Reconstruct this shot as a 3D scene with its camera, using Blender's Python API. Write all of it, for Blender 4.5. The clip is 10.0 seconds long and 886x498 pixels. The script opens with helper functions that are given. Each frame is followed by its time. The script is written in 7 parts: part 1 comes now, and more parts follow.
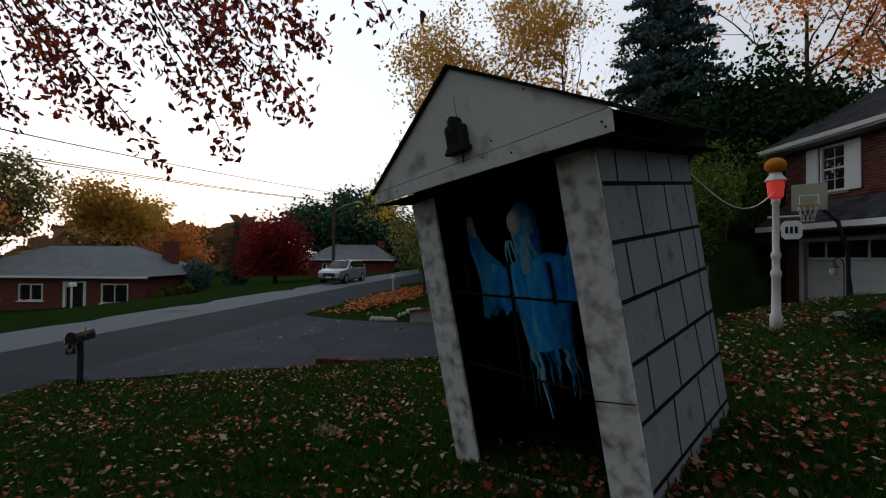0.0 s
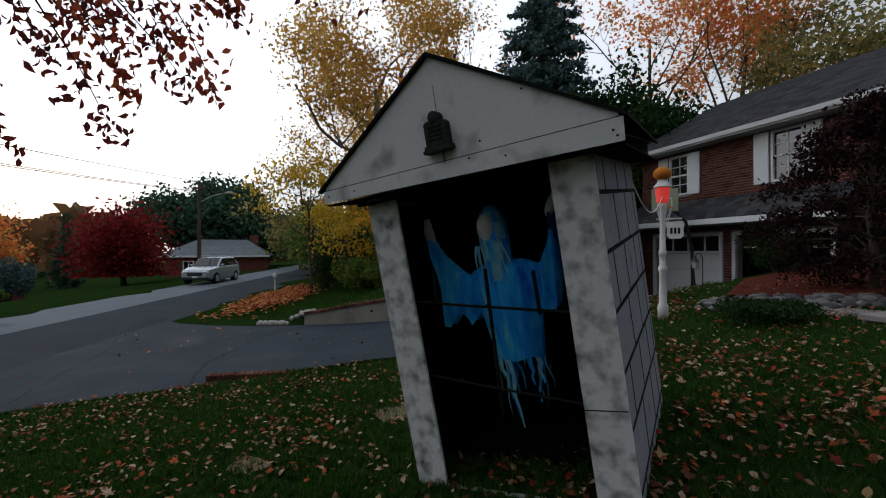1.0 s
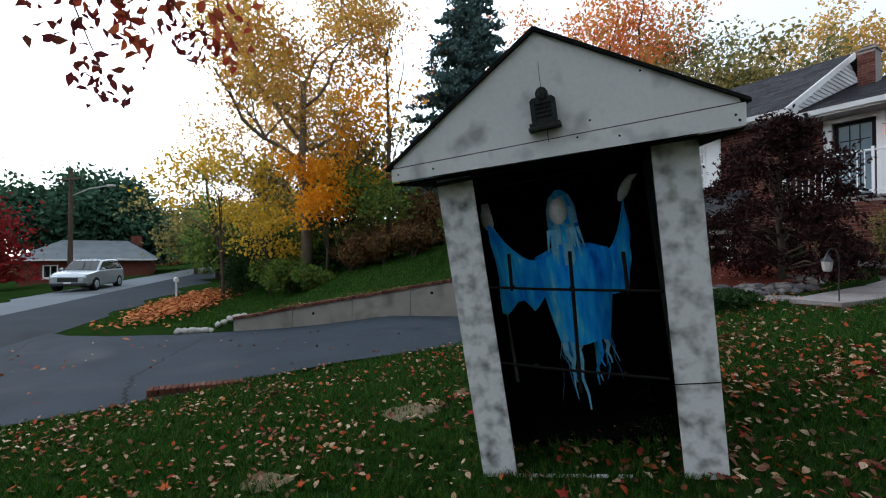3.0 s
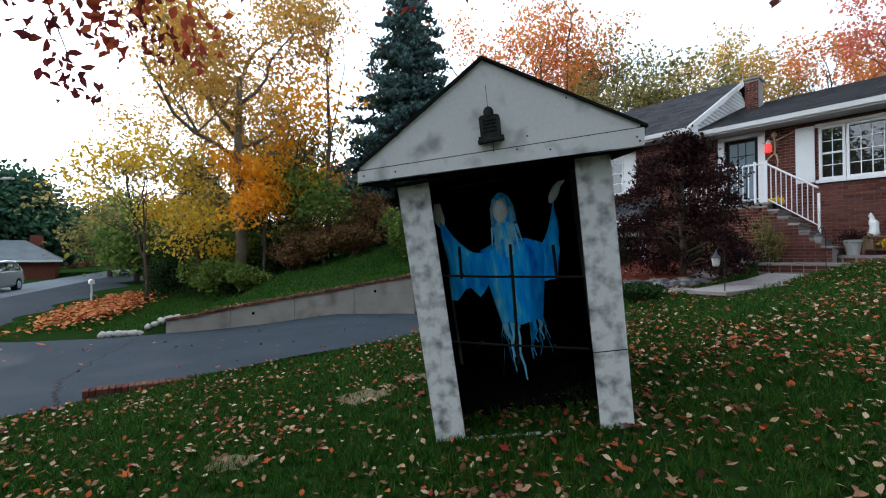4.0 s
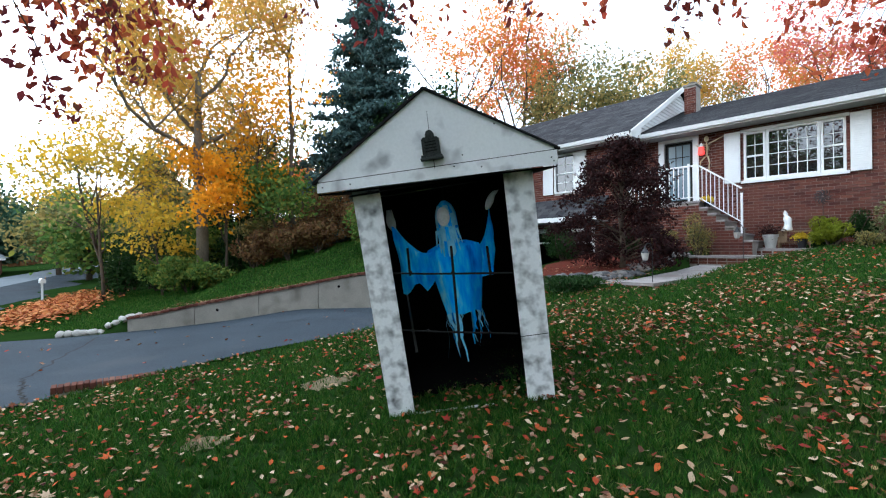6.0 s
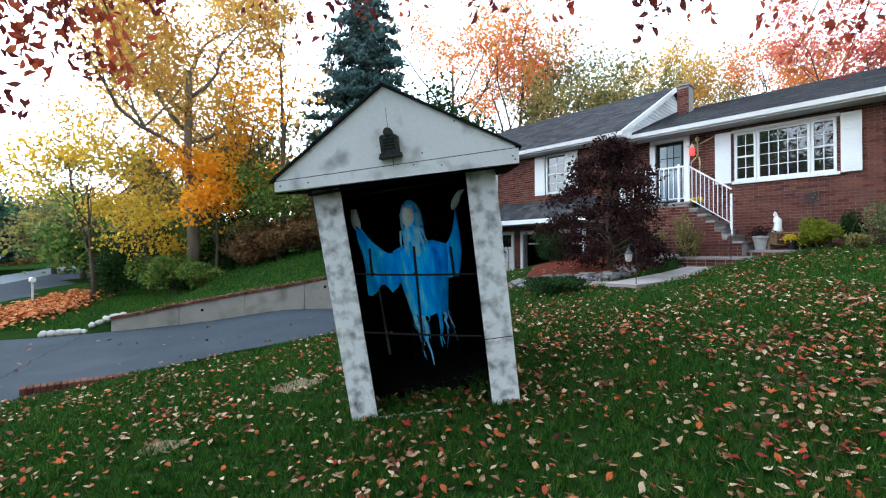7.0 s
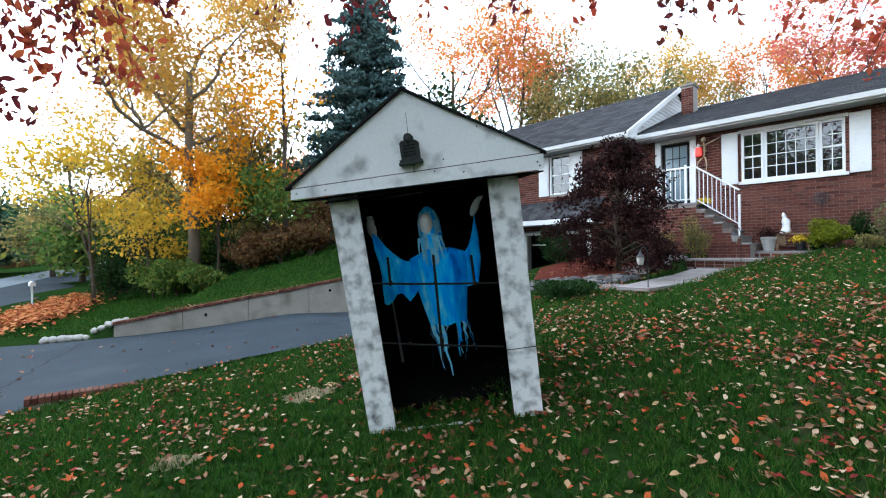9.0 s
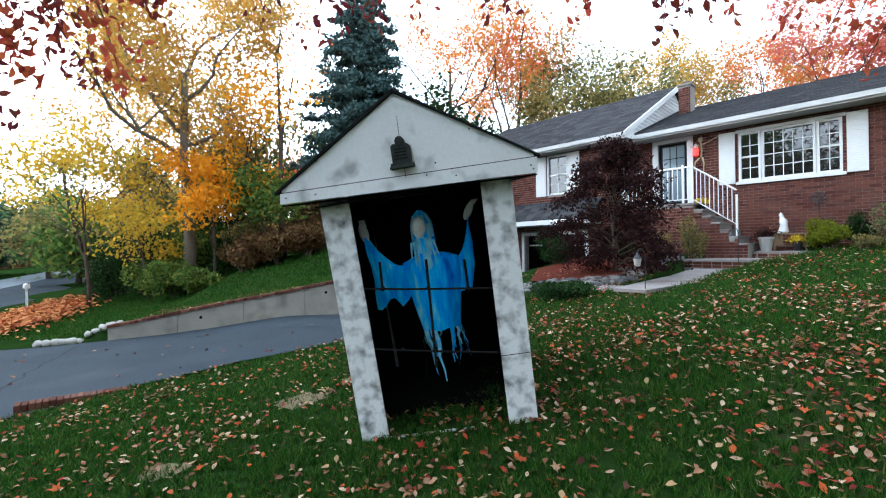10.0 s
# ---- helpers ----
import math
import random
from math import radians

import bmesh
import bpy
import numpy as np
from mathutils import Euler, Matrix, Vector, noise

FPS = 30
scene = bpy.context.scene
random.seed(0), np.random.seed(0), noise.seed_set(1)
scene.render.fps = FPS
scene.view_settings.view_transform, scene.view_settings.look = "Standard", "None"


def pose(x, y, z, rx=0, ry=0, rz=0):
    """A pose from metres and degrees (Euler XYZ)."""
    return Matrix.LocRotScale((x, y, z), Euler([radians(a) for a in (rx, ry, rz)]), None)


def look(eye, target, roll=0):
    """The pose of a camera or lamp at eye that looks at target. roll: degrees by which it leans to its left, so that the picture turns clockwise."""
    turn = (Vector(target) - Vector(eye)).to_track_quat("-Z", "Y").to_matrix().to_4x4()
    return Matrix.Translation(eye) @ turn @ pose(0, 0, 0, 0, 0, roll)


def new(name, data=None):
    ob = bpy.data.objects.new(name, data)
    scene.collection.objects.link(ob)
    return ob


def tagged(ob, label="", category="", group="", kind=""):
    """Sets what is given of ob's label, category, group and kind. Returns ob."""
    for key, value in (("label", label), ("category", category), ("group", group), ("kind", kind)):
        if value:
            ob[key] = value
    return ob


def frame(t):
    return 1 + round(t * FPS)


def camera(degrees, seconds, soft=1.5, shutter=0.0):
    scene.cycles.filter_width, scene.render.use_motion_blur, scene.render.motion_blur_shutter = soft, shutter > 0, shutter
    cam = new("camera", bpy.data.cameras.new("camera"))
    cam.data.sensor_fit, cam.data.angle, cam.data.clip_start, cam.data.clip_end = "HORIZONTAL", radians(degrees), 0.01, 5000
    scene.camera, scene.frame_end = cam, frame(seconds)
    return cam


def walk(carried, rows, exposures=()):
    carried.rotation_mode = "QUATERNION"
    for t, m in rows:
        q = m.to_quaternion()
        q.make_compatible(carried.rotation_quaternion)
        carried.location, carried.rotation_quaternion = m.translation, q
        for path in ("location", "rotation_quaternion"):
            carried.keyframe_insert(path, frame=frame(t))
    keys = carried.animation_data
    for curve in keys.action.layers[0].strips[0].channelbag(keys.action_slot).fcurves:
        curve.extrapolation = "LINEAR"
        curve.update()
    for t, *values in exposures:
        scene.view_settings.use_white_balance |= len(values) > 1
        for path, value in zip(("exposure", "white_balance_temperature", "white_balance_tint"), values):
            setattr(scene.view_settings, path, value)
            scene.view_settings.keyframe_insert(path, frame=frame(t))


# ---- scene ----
cam = camera(90.4, 10.0, 1.15)

PATH = [
    (0, (1.8, -2.502, 1.542), (0.34, -1.136, 1.578), 0.5),
    (0.5, (1.426, -2.65, 1.588), (0.193, -1.075, 1.609), 0.1),
    (1, (1.144, -2.695, 1.634), (0.111, -0.983, 1.643), -0.1),
    (1.5, (0.913, -2.648, 1.663), (-0.006, -0.872, 1.679), 0.3),
    (2, (0.603, -2.695, 1.637), (-0.322, -0.922, 1.649), 0.0),
    (3.5, (-0.065, -3.304, 1.436), (-0.508, -1.354, 1.475), 0.0),
    (4, (0.0, -3.526, 1.419), (-0.352, -1.558, 1.458), 0.0),
    (4.5, (0.021, -3.799, 1.42), (-0.288, -1.824, 1.451), -0.1),
    (5, (-0.087, -4.012, 1.448), (-0.408, -2.038, 1.465), -0.3),
    (5.5, (0.018, -4.066, 1.474), (-0.192, -2.077, 1.483), -0.7),
    (7, (0.559, -3.914, 1.476), (0.354, -1.925, 1.486), -0.3),
    (7.5, (0.535, -3.881, 1.502), (0.322, -1.892, 1.512), -0.2),
    (8, (0.464, -3.875, 1.516), (0.26, -1.886, 1.524), -0.5),
    (8.5, (0.397, -3.86, 1.539), (0.186, -1.871, 1.547), -0.5),
    (9, (0.365, -3.83, 1.55), (0.167, -1.84, 1.559), -0.6),
    (9.5, (0.352, -3.798, 1.571), (0.127, -1.811, 1.581), -0.6),
    (10, (0.406, -3.766, 1.591), (0.215, -1.776, 1.598), -0.8),
]
walk(cam, [(t, look(e, g, r)) for t, e, g, r in PATH],
     exposures=[(0.0, -1.85, 6750, 11), (0.6, -1.65, 6700, 11), (1.6, -1.0, 6500, 10), (2.6, -0.52, 6400, 9), (3.6, -0.28, 6250, 7), (5.0, 0.24, 6150, 5), (7.0, 0.58, 5980, 4), (10.0, 0.58, 5980, 4)])

# ---- sky and sun: thin bright cloud at dusk, the sun just over the street's far houses ----
world = bpy.data.worlds.new("sky")
scene.world = world
world.use_nodes = True
wn = world.node_tree.nodes
wl = world.node_tree.links
wn.clear()
w_out = wn.new("ShaderNodeOutputWorld")
w_bg = wn.new("ShaderNodeBackground")
w_sky = wn.new("ShaderNodeTexSky")
w_sky.sky_type = "NISHITA"
w_sky.sun_disc = False
w_sky.sun_elevation = radians(4.0)
w_sky.sun_rotation = radians(-80.0)
w_sky.air_density, w_sky.dust_density, w_sky.ozone_density = 1.0, 2.0, 1.0
w_mix = wn.new("ShaderNodeMix")
w_mix.data_type = "RGBA"
w_mix.inputs["Factor"].default_value = 0.68
wl.new(w_sky.outputs["Color"], w_mix.inputs["A"])
# the thin cloud grows brighter towards the low sun
w_dir = wn.new("ShaderNodeTexCoord")
w_dot = wn.new("ShaderNodeVectorMath")
w_dot.operation = "DOT_PRODUCT"
w_dot.inputs[1].default_value = (-0.985, 0.17, 0.05)
wl.new(w_dir.outputs["Generated"], w_dot.inputs[0])
w_near = wn.new("ShaderNodeMapRange")
w_near.inputs["From Min"].default_value, w_near.inputs["From Max"].default_value = -0.2, 1.0
w_near.inputs["To Min"].default_value, w_near.inputs["To Max"].default_value = 0.86, 2.3
w_near.interpolation_type = "SMOOTHSTEP"
wl.new(w_dot.outputs["Value"], w_near.inputs["Value"])
w_cloud = wn.new("ShaderNodeVectorMath")
w_cloud.operation = "SCALE"
w_cloud.inputs[0].default_value = (7.7, 8.4, 9.6)
wl.new(w_near.outputs["Result"], w_cloud.inputs["Scale"])
wl.new(w_cloud.outputs["Vector"], w_mix.inputs["B"])
wl.new(w_mix.outputs["Result"], w_bg.inputs["Color"])
w_bg.inputs["Strength"].default_value = 0.27
wl.new(w_bg.outputs["Background"], w_out.inputs["Surface"])
sun_data = bpy.data.lights.new("sun", "SUN")
sun_data.energy, sun_data.angle, sun_data.color = 0.5, radians(12), (1.0, 0.78, 0.55)
sun = new("sun", sun_data)
sun.matrix_world = look((-20, 3.5, 2.2), (0, 0, 0))

# ---- materials ----
def material(name, low, high, rough=0.8, scale=6.0, grain=60.0, bump=0.15, spots=None, island=0.0, per_object=0.0, metal=0.0,
             thin=0.0, stretch=(1, 1, 1), spec=None):
    """A surface whose colour drifts between two tones at two scales, with fine relief."""
    m = bpy.data.materials.new(name)
    m.use_nodes = True
    nodes, links = m.node_tree.nodes, m.node_tree.links
    bsdf = nodes["Principled BSDF"]
    bsdf.inputs["Roughness"].default_value = rough
    bsdf.inputs["Metallic"].default_value = metal
    bsdf.inputs["Specular IOR Level"].default_value = (0.06 if rough > 0.55 else 0.5) if spec is None else spec
    tc = nodes.new("ShaderNodeTexCoord")
    mp = nodes.new("ShaderNodeMapping")
    mp.inputs["Scale"].default_value = stretch
    links.new(tc.outputs["Object"], mp.inputs["Vector"])
    broad = nodes.new("ShaderNodeTexNoise")
    broad.inputs["Scale"].default_value, broad.inputs["Detail"].default_value = scale, 5
    fine = nodes.new("ShaderNodeTexNoise")
    fine.inputs["Scale"].default_value, fine.inputs["Detail"].default_value = grain, 4
    for n in (broad, fine):
        links.new(mp.outputs["Vector"], n.inputs["Vector"])
    add = nodes.new("ShaderNodeMath")
    add.operation = "MULTIPLY_ADD"
    add.inputs[1].default_value = 0.6
    links.new(fine.outputs["Fac"], add.inputs[0])
    half = nodes.new("ShaderNodeMath")
    half.operation = "MULTIPLY"
    half.inputs[1].default_value = 0.4
    links.new(broad.outputs["Fac"], half.inputs[0])
    links.new(half.outputs[0], add.inputs[2])
    fac = add.outputs[0]
    if island or per_object:
        src = nodes.new("ShaderNodeNewGeometry") if island else nodes.new("ShaderNodeObjectInfo")
        out = src.outputs["Random Per Island"] if island else src.outputs["Random"]
        k = island or per_object
        mul = nodes.new("ShaderNodeMath")
        mul.operation = "MULTIPLY_ADD"
        mul.inputs[1].default_value = k
        links.new(out, mul.inputs[0])
        sc = nodes.new("ShaderNodeMath")
        sc.operation = "MULTIPLY"
        sc.inputs[1].default_value = 1 - k
        links.new(fac, sc.inputs[0])
        links.new(sc.outputs[0], mul.inputs[2])
        fac = mul.outputs[0]
    ramp = nodes.new("ShaderNodeValToRGB")
    tones = [low, high] if not isinstance(low, list) else low
    lo, hi = (0.3, 0.7) if not (island or per_object) else (0.12, 0.88)
    while len(ramp.color_ramp.elements) < len(tones):
        ramp.color_ramp.elements.new(0.5)
    for i, c in enumerate(tones):
        e = ramp.color_ramp.elements[i]
        e.position = lo + (hi - lo) * i / (len(tones) - 1)
        e.color = (*c, 1)
    links.new(fac, ramp.inputs["Fac"])
    colour = ramp.outputs["Color"]
    if spots:
        tone, size, edge, *soft = spots
        blot = nodes.new("ShaderNodeTexNoise")
        blot.inputs["Scale"].default_value, blot.inputs["Detail"].default_value = size, 2.5
        links.new(mp.outputs["Vector"], blot.inputs["Vector"])
        step = nodes.new("ShaderNodeValToRGB")
        step.color_ramp.elements[0].position, step.color_ramp.elements[1].position = edge, edge + (soft[0] if soft else 0.20)
        links.new(blot.outputs["Fac"], step.inputs["Fac"])
        mix = nodes.new("ShaderNodeMix")
        mix.data_type = "RGBA"
        links.new(step.outputs["Color"], mix.inputs["Factor"])
        links.new(colour, mix.inputs["A"])
        mix.inputs["B"].default_value = (*tone, 1)
        colour = mix.outputs["Result"]
    links.new(colour, bsdf.inputs["Base Color"])
    if bump:
        bn = nodes.new("ShaderNodeBump")
        bn.inputs["Strength"].default_value, bn.inputs["Distance"].default_value = bump, 0.01
        links.new(fine.outputs["Fac"], bn.inputs["Height"])
        links.new(bn.outputs["Normal"], bsdf.inputs["Normal"])
    if thin:
        lit = nodes.new("ShaderNodeBsdfTranslucent")
        links.new(colour, lit.inputs["Color"])
        share = nodes.new("ShaderNodeMixShader")
        share.inputs["Fac"].default_value = thin
        links.new(bsdf.outputs["BSDF"], share.inputs[1])
        links.new(lit.outputs["BSDF"], share.inputs[2])
        links.new(share.outputs["Shader"], nodes["Material Output"].inputs["Surface"])
    return m


def glass_material(name, tint, rough=0.03):
    m = bpy.data.materials.new(name)
    m.use_nodes = True
    b = m.node_tree.nodes["Principled BSDF"]
    b.inputs["Base Color"].default_value = (*tint, 1)
    b.inputs["Roughness"].default_value = rough
    b.inputs["Specular IOR Level"].default_value = 1.0
    return m


def glow_material(name, tone, strength):
    m = bpy.data.materials.new(name)
    m.use_nodes = True
    b = m.node_tree.nodes["Principled BSDF"]
    b.inputs["Base Color"].default_value = (*tone, 1)
    b.inputs["Emission Color"].default_value = (*tone, 1)
    b.inputs["Emission Strength"].default_value = strength
    return m


M_GRASS = material("lawn_soil", (0.008, 0.020, 0.005), (0.020, 0.042, 0.010), 0.95, 1.2, 40, 0.6, ((0.045, 0.040, 0.021), 0.55, 0.66), spec=0.0)
M_BLADE = material("grass_blade", [(0.006, 0.027, 0.004), (0.017, 0.069, 0.009), (0.043, 0.125, 0.016), (0.15, 0.165, 0.046)], None, 0.6, 1.0, 9, 0.0, None, island=0.6, thin=0.25, spec=0.04)
M_ASPHALT = material("asphalt", (0.026, 0.033, 0.040), (0.050, 0.060, 0.070), 0.9, 0.7, 160, 0.5, ((0.03, 0.031, 0.034), 0.35, 0.60))
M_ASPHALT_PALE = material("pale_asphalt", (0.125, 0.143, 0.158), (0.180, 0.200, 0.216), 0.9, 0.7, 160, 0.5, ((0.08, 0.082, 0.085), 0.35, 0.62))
M_DRIVE = material("drive_asphalt", (0.026, 0.034, 0.042), (0.053, 0.066, 0.080), 0.85, 0.9, 180, 0.5, ((0.072, 0.076, 0.082), 0.5, 0.61))
M_CRACK = material("crack_tar", (0.010, 0.010, 0.010), (0.020, 0.020, 0.020), 0.7)
M_CONCRETE = material("concrete", (0.18, 0.165, 0.14), (0.32, 0.295, 0.255), 0.9, 2.5, 70, 0.3, ((0.12, 0.105, 0.085), 1.6, 0.55))
M_BRICK = material("house_brick", [(0.055, 0.020, 0.017), (0.115, 0.040, 0.030), (0.16, 0.062, 0.045), (0.09, 0.042, 0.036)], None, 0.9, 9, 90, 0.4, None, per_object=0.7)
M_BRICK_FAR = material("house_brick_joined", [(0.055, 0.020, 0.017), (0.115, 0.040, 0.030), (0.16, 0.062, 0.045), (0.09, 0.042, 0.036)], None, 0.9, 9, 90, 0.4, None, island=0.7)
M_MORTAR = material("mortar", (0.24, 0.215, 0.20), (0.36, 0.33, 0.30), 0.95, 5, 90, 0.4)
M_CAP = material("cap_brick", [(0.055, 0.022, 0.017), (0.11, 0.042, 0.030), (0.17, 0.085, 0.060)], None, 0.9, 12, 100, 0.5, None, per_object=0.7)
M_SHINGLE = material("roof_shingle", [(0.030, 0.030, 0.033), (0.055, 0.055, 0.060), (0.085, 0.082, 0.085)], None, 0.9, 6, 120, 0.6, None, island=0.6)
M_FELT = material("roof_felt", (0.010, 0.010, 0.011), (0.025, 0.025, 0.026), 0.9, 8, 150, 0.6)
M_WHITE = material("white_paint", (0.68, 0.68, 0.67), (0.80, 0.80, 0.79), 0.5, 3, 60, 0.06)
M_SIDING = material("white_siding", (0.62, 0.62, 0.62), (0.76, 0.76, 0.75), 0.5, 3, 60, 0.05)
M_BOARD = material("sprayed_board", (0.72, 0.73, 0.72), (0.82, 0.83, 0.82), 0.75, 3.0, 45, 0.12, ((0.11, 0.11, 0.11), 9.0, 0.44, 0.33))
M_GABLE = material("sprayed_gable", (0.74, 0.75, 0.74), (0.83, 0.84, 0.83), 0.75, 2.6, 45, 0.12, ((0.42, 0.42, 0.42), 5.0, 0.55))
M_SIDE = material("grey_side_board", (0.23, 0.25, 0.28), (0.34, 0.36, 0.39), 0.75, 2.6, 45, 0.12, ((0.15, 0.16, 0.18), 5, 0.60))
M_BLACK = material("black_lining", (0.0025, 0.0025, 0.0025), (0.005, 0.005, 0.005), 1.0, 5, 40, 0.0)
M_PAINT = material("black_paint", (0.008, 0.008, 0.008), (0.018, 0.018, 0.018), 0.8)
M_STONE = material("plaque_stone", (0.020, 0.023, 0.022), (0.055, 0.060, 0.056), 0.75, 18, 90, 0.5)
M_BARK = material("bark", (0.045, 0.035, 0.028), (0.13, 0.10, 0.075), 0.95, 5, 40, 0.9, None, stretch=(1, 1, 0.25))
M_BARK_PALE = material("pale_bark", (0.10, 0.085, 0.065), (0.24, 0.20, 0.15), 0.95, 5, 40, 0.8, None, stretch=(1, 1, 0.25))


def leaf_material(name, tones, thin=0.5, scale=0.35):
    return material(name, tones, None, 0.6, scale, 3.0, 0.0, None, island=0.55, thin=thin)


M_GOLD = leaf_material("gold_leaf", [(0.20, 0.19, 0.07), (0.50, 0.35, 0.09), (0.66, 0.42, 0.09), (0.58, 0.27, 0.06), (0.60, 0.46, 0.17)], 0.7)
M_ORANGE = leaf_material("orange_leaf", [(0.60, 0.36, 0.04), (0.85, 0.36, 0.02), (0.88, 0.44, 0.03), (0.75, 0.24, 0.02)], 0.6)
M_RUST = leaf_material("rust_leaf", [(0.26, 0.24, 0.07), (0.70, 0.24, 0.06), (0.80, 0.21, 0.08), (0.50, 0.32, 0.08), (0.62, 0.34, 0.12)], 0.75)
M_YELLOW = leaf_material("yellow_leaf", [(0.34, 0.30, 0.05), (0.66, 0.45, 0.05), (0.78, 0.48, 0.06)], 0.65)
M_RED = leaf_material("red_leaf", [(0.09, 0.010, 0.012), (0.20, 0.016, 0.018), (0.32, 0.035, 0.030)], 0.5)
M_PINK = leaf_material("crimson_leaf", [(0.42, 0.17, 0.10), (0.66, 0.15, 0.13), (0.70, 0.26, 0.18), (0.56, 0.32, 0.12)], 0.75)
M_PLUM = leaf_material("plum_leaf", [(0.10, 0.022, 0.030), (0.17, 0.03, 0.035), (0.24, 0.045, 0.03), (0.07, 0.06, 0.04)], 0.35, 0.8)
M_DARKRED = leaf_material("dark_maple_leaf", [(0.012, 0.007, 0.008), (0.024, 0.010, 0.010), (0.048, 0.015, 0.014)], 0.15)
M_GREEN = leaf_material("green_leaf", [(0.037, 0.081, 0.020), (0.081, 0.156, 0.035), (0.163, 0.237, 0.050), (0.300, 0.250, 0.044)], 0.45)
M_PALEROCK = material("pale_stone", (0.30, 0.28, 0.25), (0.52, 0.50, 0.46), 0.85, 9, 60, 0.4)
M_DEEPGREEN = leaf_material("deep_green_leaf", [(0.010, 0.028, 0.009), (0.020, 0.050, 0.014), (0.042, 0.082, 0.022)], 0.25, 2.0)
M_BARE = material("bare_soil", (0.11, 0.088, 0.052), (0.20, 0.16, 0.10), 0.95, 5, 60, 0.7, ((0.05, 0.065, 0.02), 6, 0.55))
M_OLIVE = leaf_material("olive_leaf", [(0.07, 0.09, 0.045), (0.17, 0.18, 0.075), (0.36, 0.29, 0.10), (0.48, 0.36, 0.13)], 0.5)
M_NEEDLE = leaf_material("blue_needle", [(0.041, 0.078, 0.076), (0.081, 0.142, 0.138), (0.142, 0.223, 0.216)], 0.1)
M_PINE = leaf_material("pine_needle", [(0.026, 0.066, 0.042), (0.050, 0.115, 0.070), (0.085, 0.16, 0.095)], 0.3)
M_BROWN = leaf_material("brown_brush", [(0.065, 0.042, 0.026), (0.156, 0.078, 0.039), (0.208, 0.117, 0.046), (0.091, 0.098, 0.039)], 0.3)
M_FALLEN = material("fallen_leaf", [(0.06, 0.018, 0.015), (0.27, 0.032, 0.025), (0.44, 0.10, 0.028), (0.14, 0.06, 0.035), (0.30, 0.16, 0.085), (0.58, 0.44, 0.30), (0.20, 0.09, 0.05), (0.10, 0.045, 0.03), (0.42, 0.27, 0.14)], None, 0.7, 0.6, 30, 0.0, None, island=0.8, thin=0.15)
M_CHART = leaf_material("chartreuse_leaf", [(0.10, 0.14, 0.015), (0.22, 0.26, 0.02), (0.30, 0.32, 0.04)])
M_PALEGREEN = leaf_material("variegated_leaf", [(0.08, 0.11, 0.04), (0.20, 0.23, 0.10), (0.36, 0.36, 0.20)])


# ---- shaping helpers ----
def mesh_of(name, verts, faces, mat, smooth=False):
    me = bpy.data.meshes.new(name)
    me.from_pydata([tuple(v) for v in verts], [], [tuple(f) for f in faces])
    me.materials.append(mat)
    if smooth:
        me.polygons.foreach_set("use_smooth", [True] * len(me.polygons))
    me.update()
    return me


def quads_mesh(name, verts, per, mat, loop=None):
    """A mesh of many equal separate polygons: verts is (n, per, 3)."""
    v = np.asarray(verts, dtype=np.float32)
    n = v.shape[0]
    me = bpy.data.meshes.new(name)
    me.vertices.add(n * per)
    me.vertices.foreach_set("co", v.reshape(-1))
    me.loops.add(n * per)
    me.loops.foreach_set("vertex_index", np.arange(n * per, dtype=np.int32))
    me.polygons.add(n)
    me.polygons.foreach_set("loop_start", np.arange(n, dtype=np.int32) * per)
    me.materials.append(mat)
    me.update(calc_edges=True)
    return me


def part(name, bm, mat=None, parent=None, label="", smooth=False):
    """Links a bmesh, or a mesh, as one object under a thing or under a part."""
    if isinstance(bm, bmesh.types.BMesh):
        me = bpy.data.meshes.new(name)
        bm.normal_update()
        bm.to_mesh(me)
        bm.free()
        me.materials.append(mat)
        if smooth:
            me.polygons.foreach_set("use_smooth", [True] * len(me.polygons))
    else:
        me = bm
    ob = new(name, me)
    if parent is not None:
        ob.parent = parent
    if label:
        tagged(ob, label)
    return ob


def box(bm, lo, hi, m=None, bevel=0.0):
    """Adds an upright block between two corners to bm."""
    c = [(a + b) / 2 for a, b in zip(lo, hi)]
    s = [abs(b - a) for a, b in zip(lo, hi)]
    mat = Matrix.Translation(c) @ Matrix.Diagonal((*s, 1))
    r = bmesh.ops.create_cube(bm, size=1.0, matrix=(m @ mat) if m else mat)
    if bevel:
        edges = list({e for v in r["verts"] for e in v.link_edges})
        bmesh.ops.bevel(bm, geom=edges, offset=bevel, segments=1, affect="EDGES")
    return r["verts"]


def block(lo, hi, m=None, bevel=0.0):
    bm = bmesh.new()
    box(bm, lo, hi, m, bevel)
    return bm


def prism(points, a, b, axis="y"):
    """A flat outline pushed out between a and b along an axis; points are given in the two other axes."""
    bm = bmesh.new()
    def put(p, d):
        return {"y": (p[0], d, p[1]), "x": (d, p[0], p[1]), "z": (p[0], p[1], d)}[axis]
    va = [bm.verts.new(put(p, a)) for p in points]
    vb = [bm.verts.new(put(p, b)) for p in points]
    bm.faces.new(va)
    bm.faces.new(vb[::-1])
    n = len(points)
    for i in range(n):
        bm.faces.new((va[i], va[(i + 1) % n], vb[(i + 1) % n], vb[i]))
    bmesh.ops.recalc_face_normals(bm, faces=bm.faces[:])
    return bm


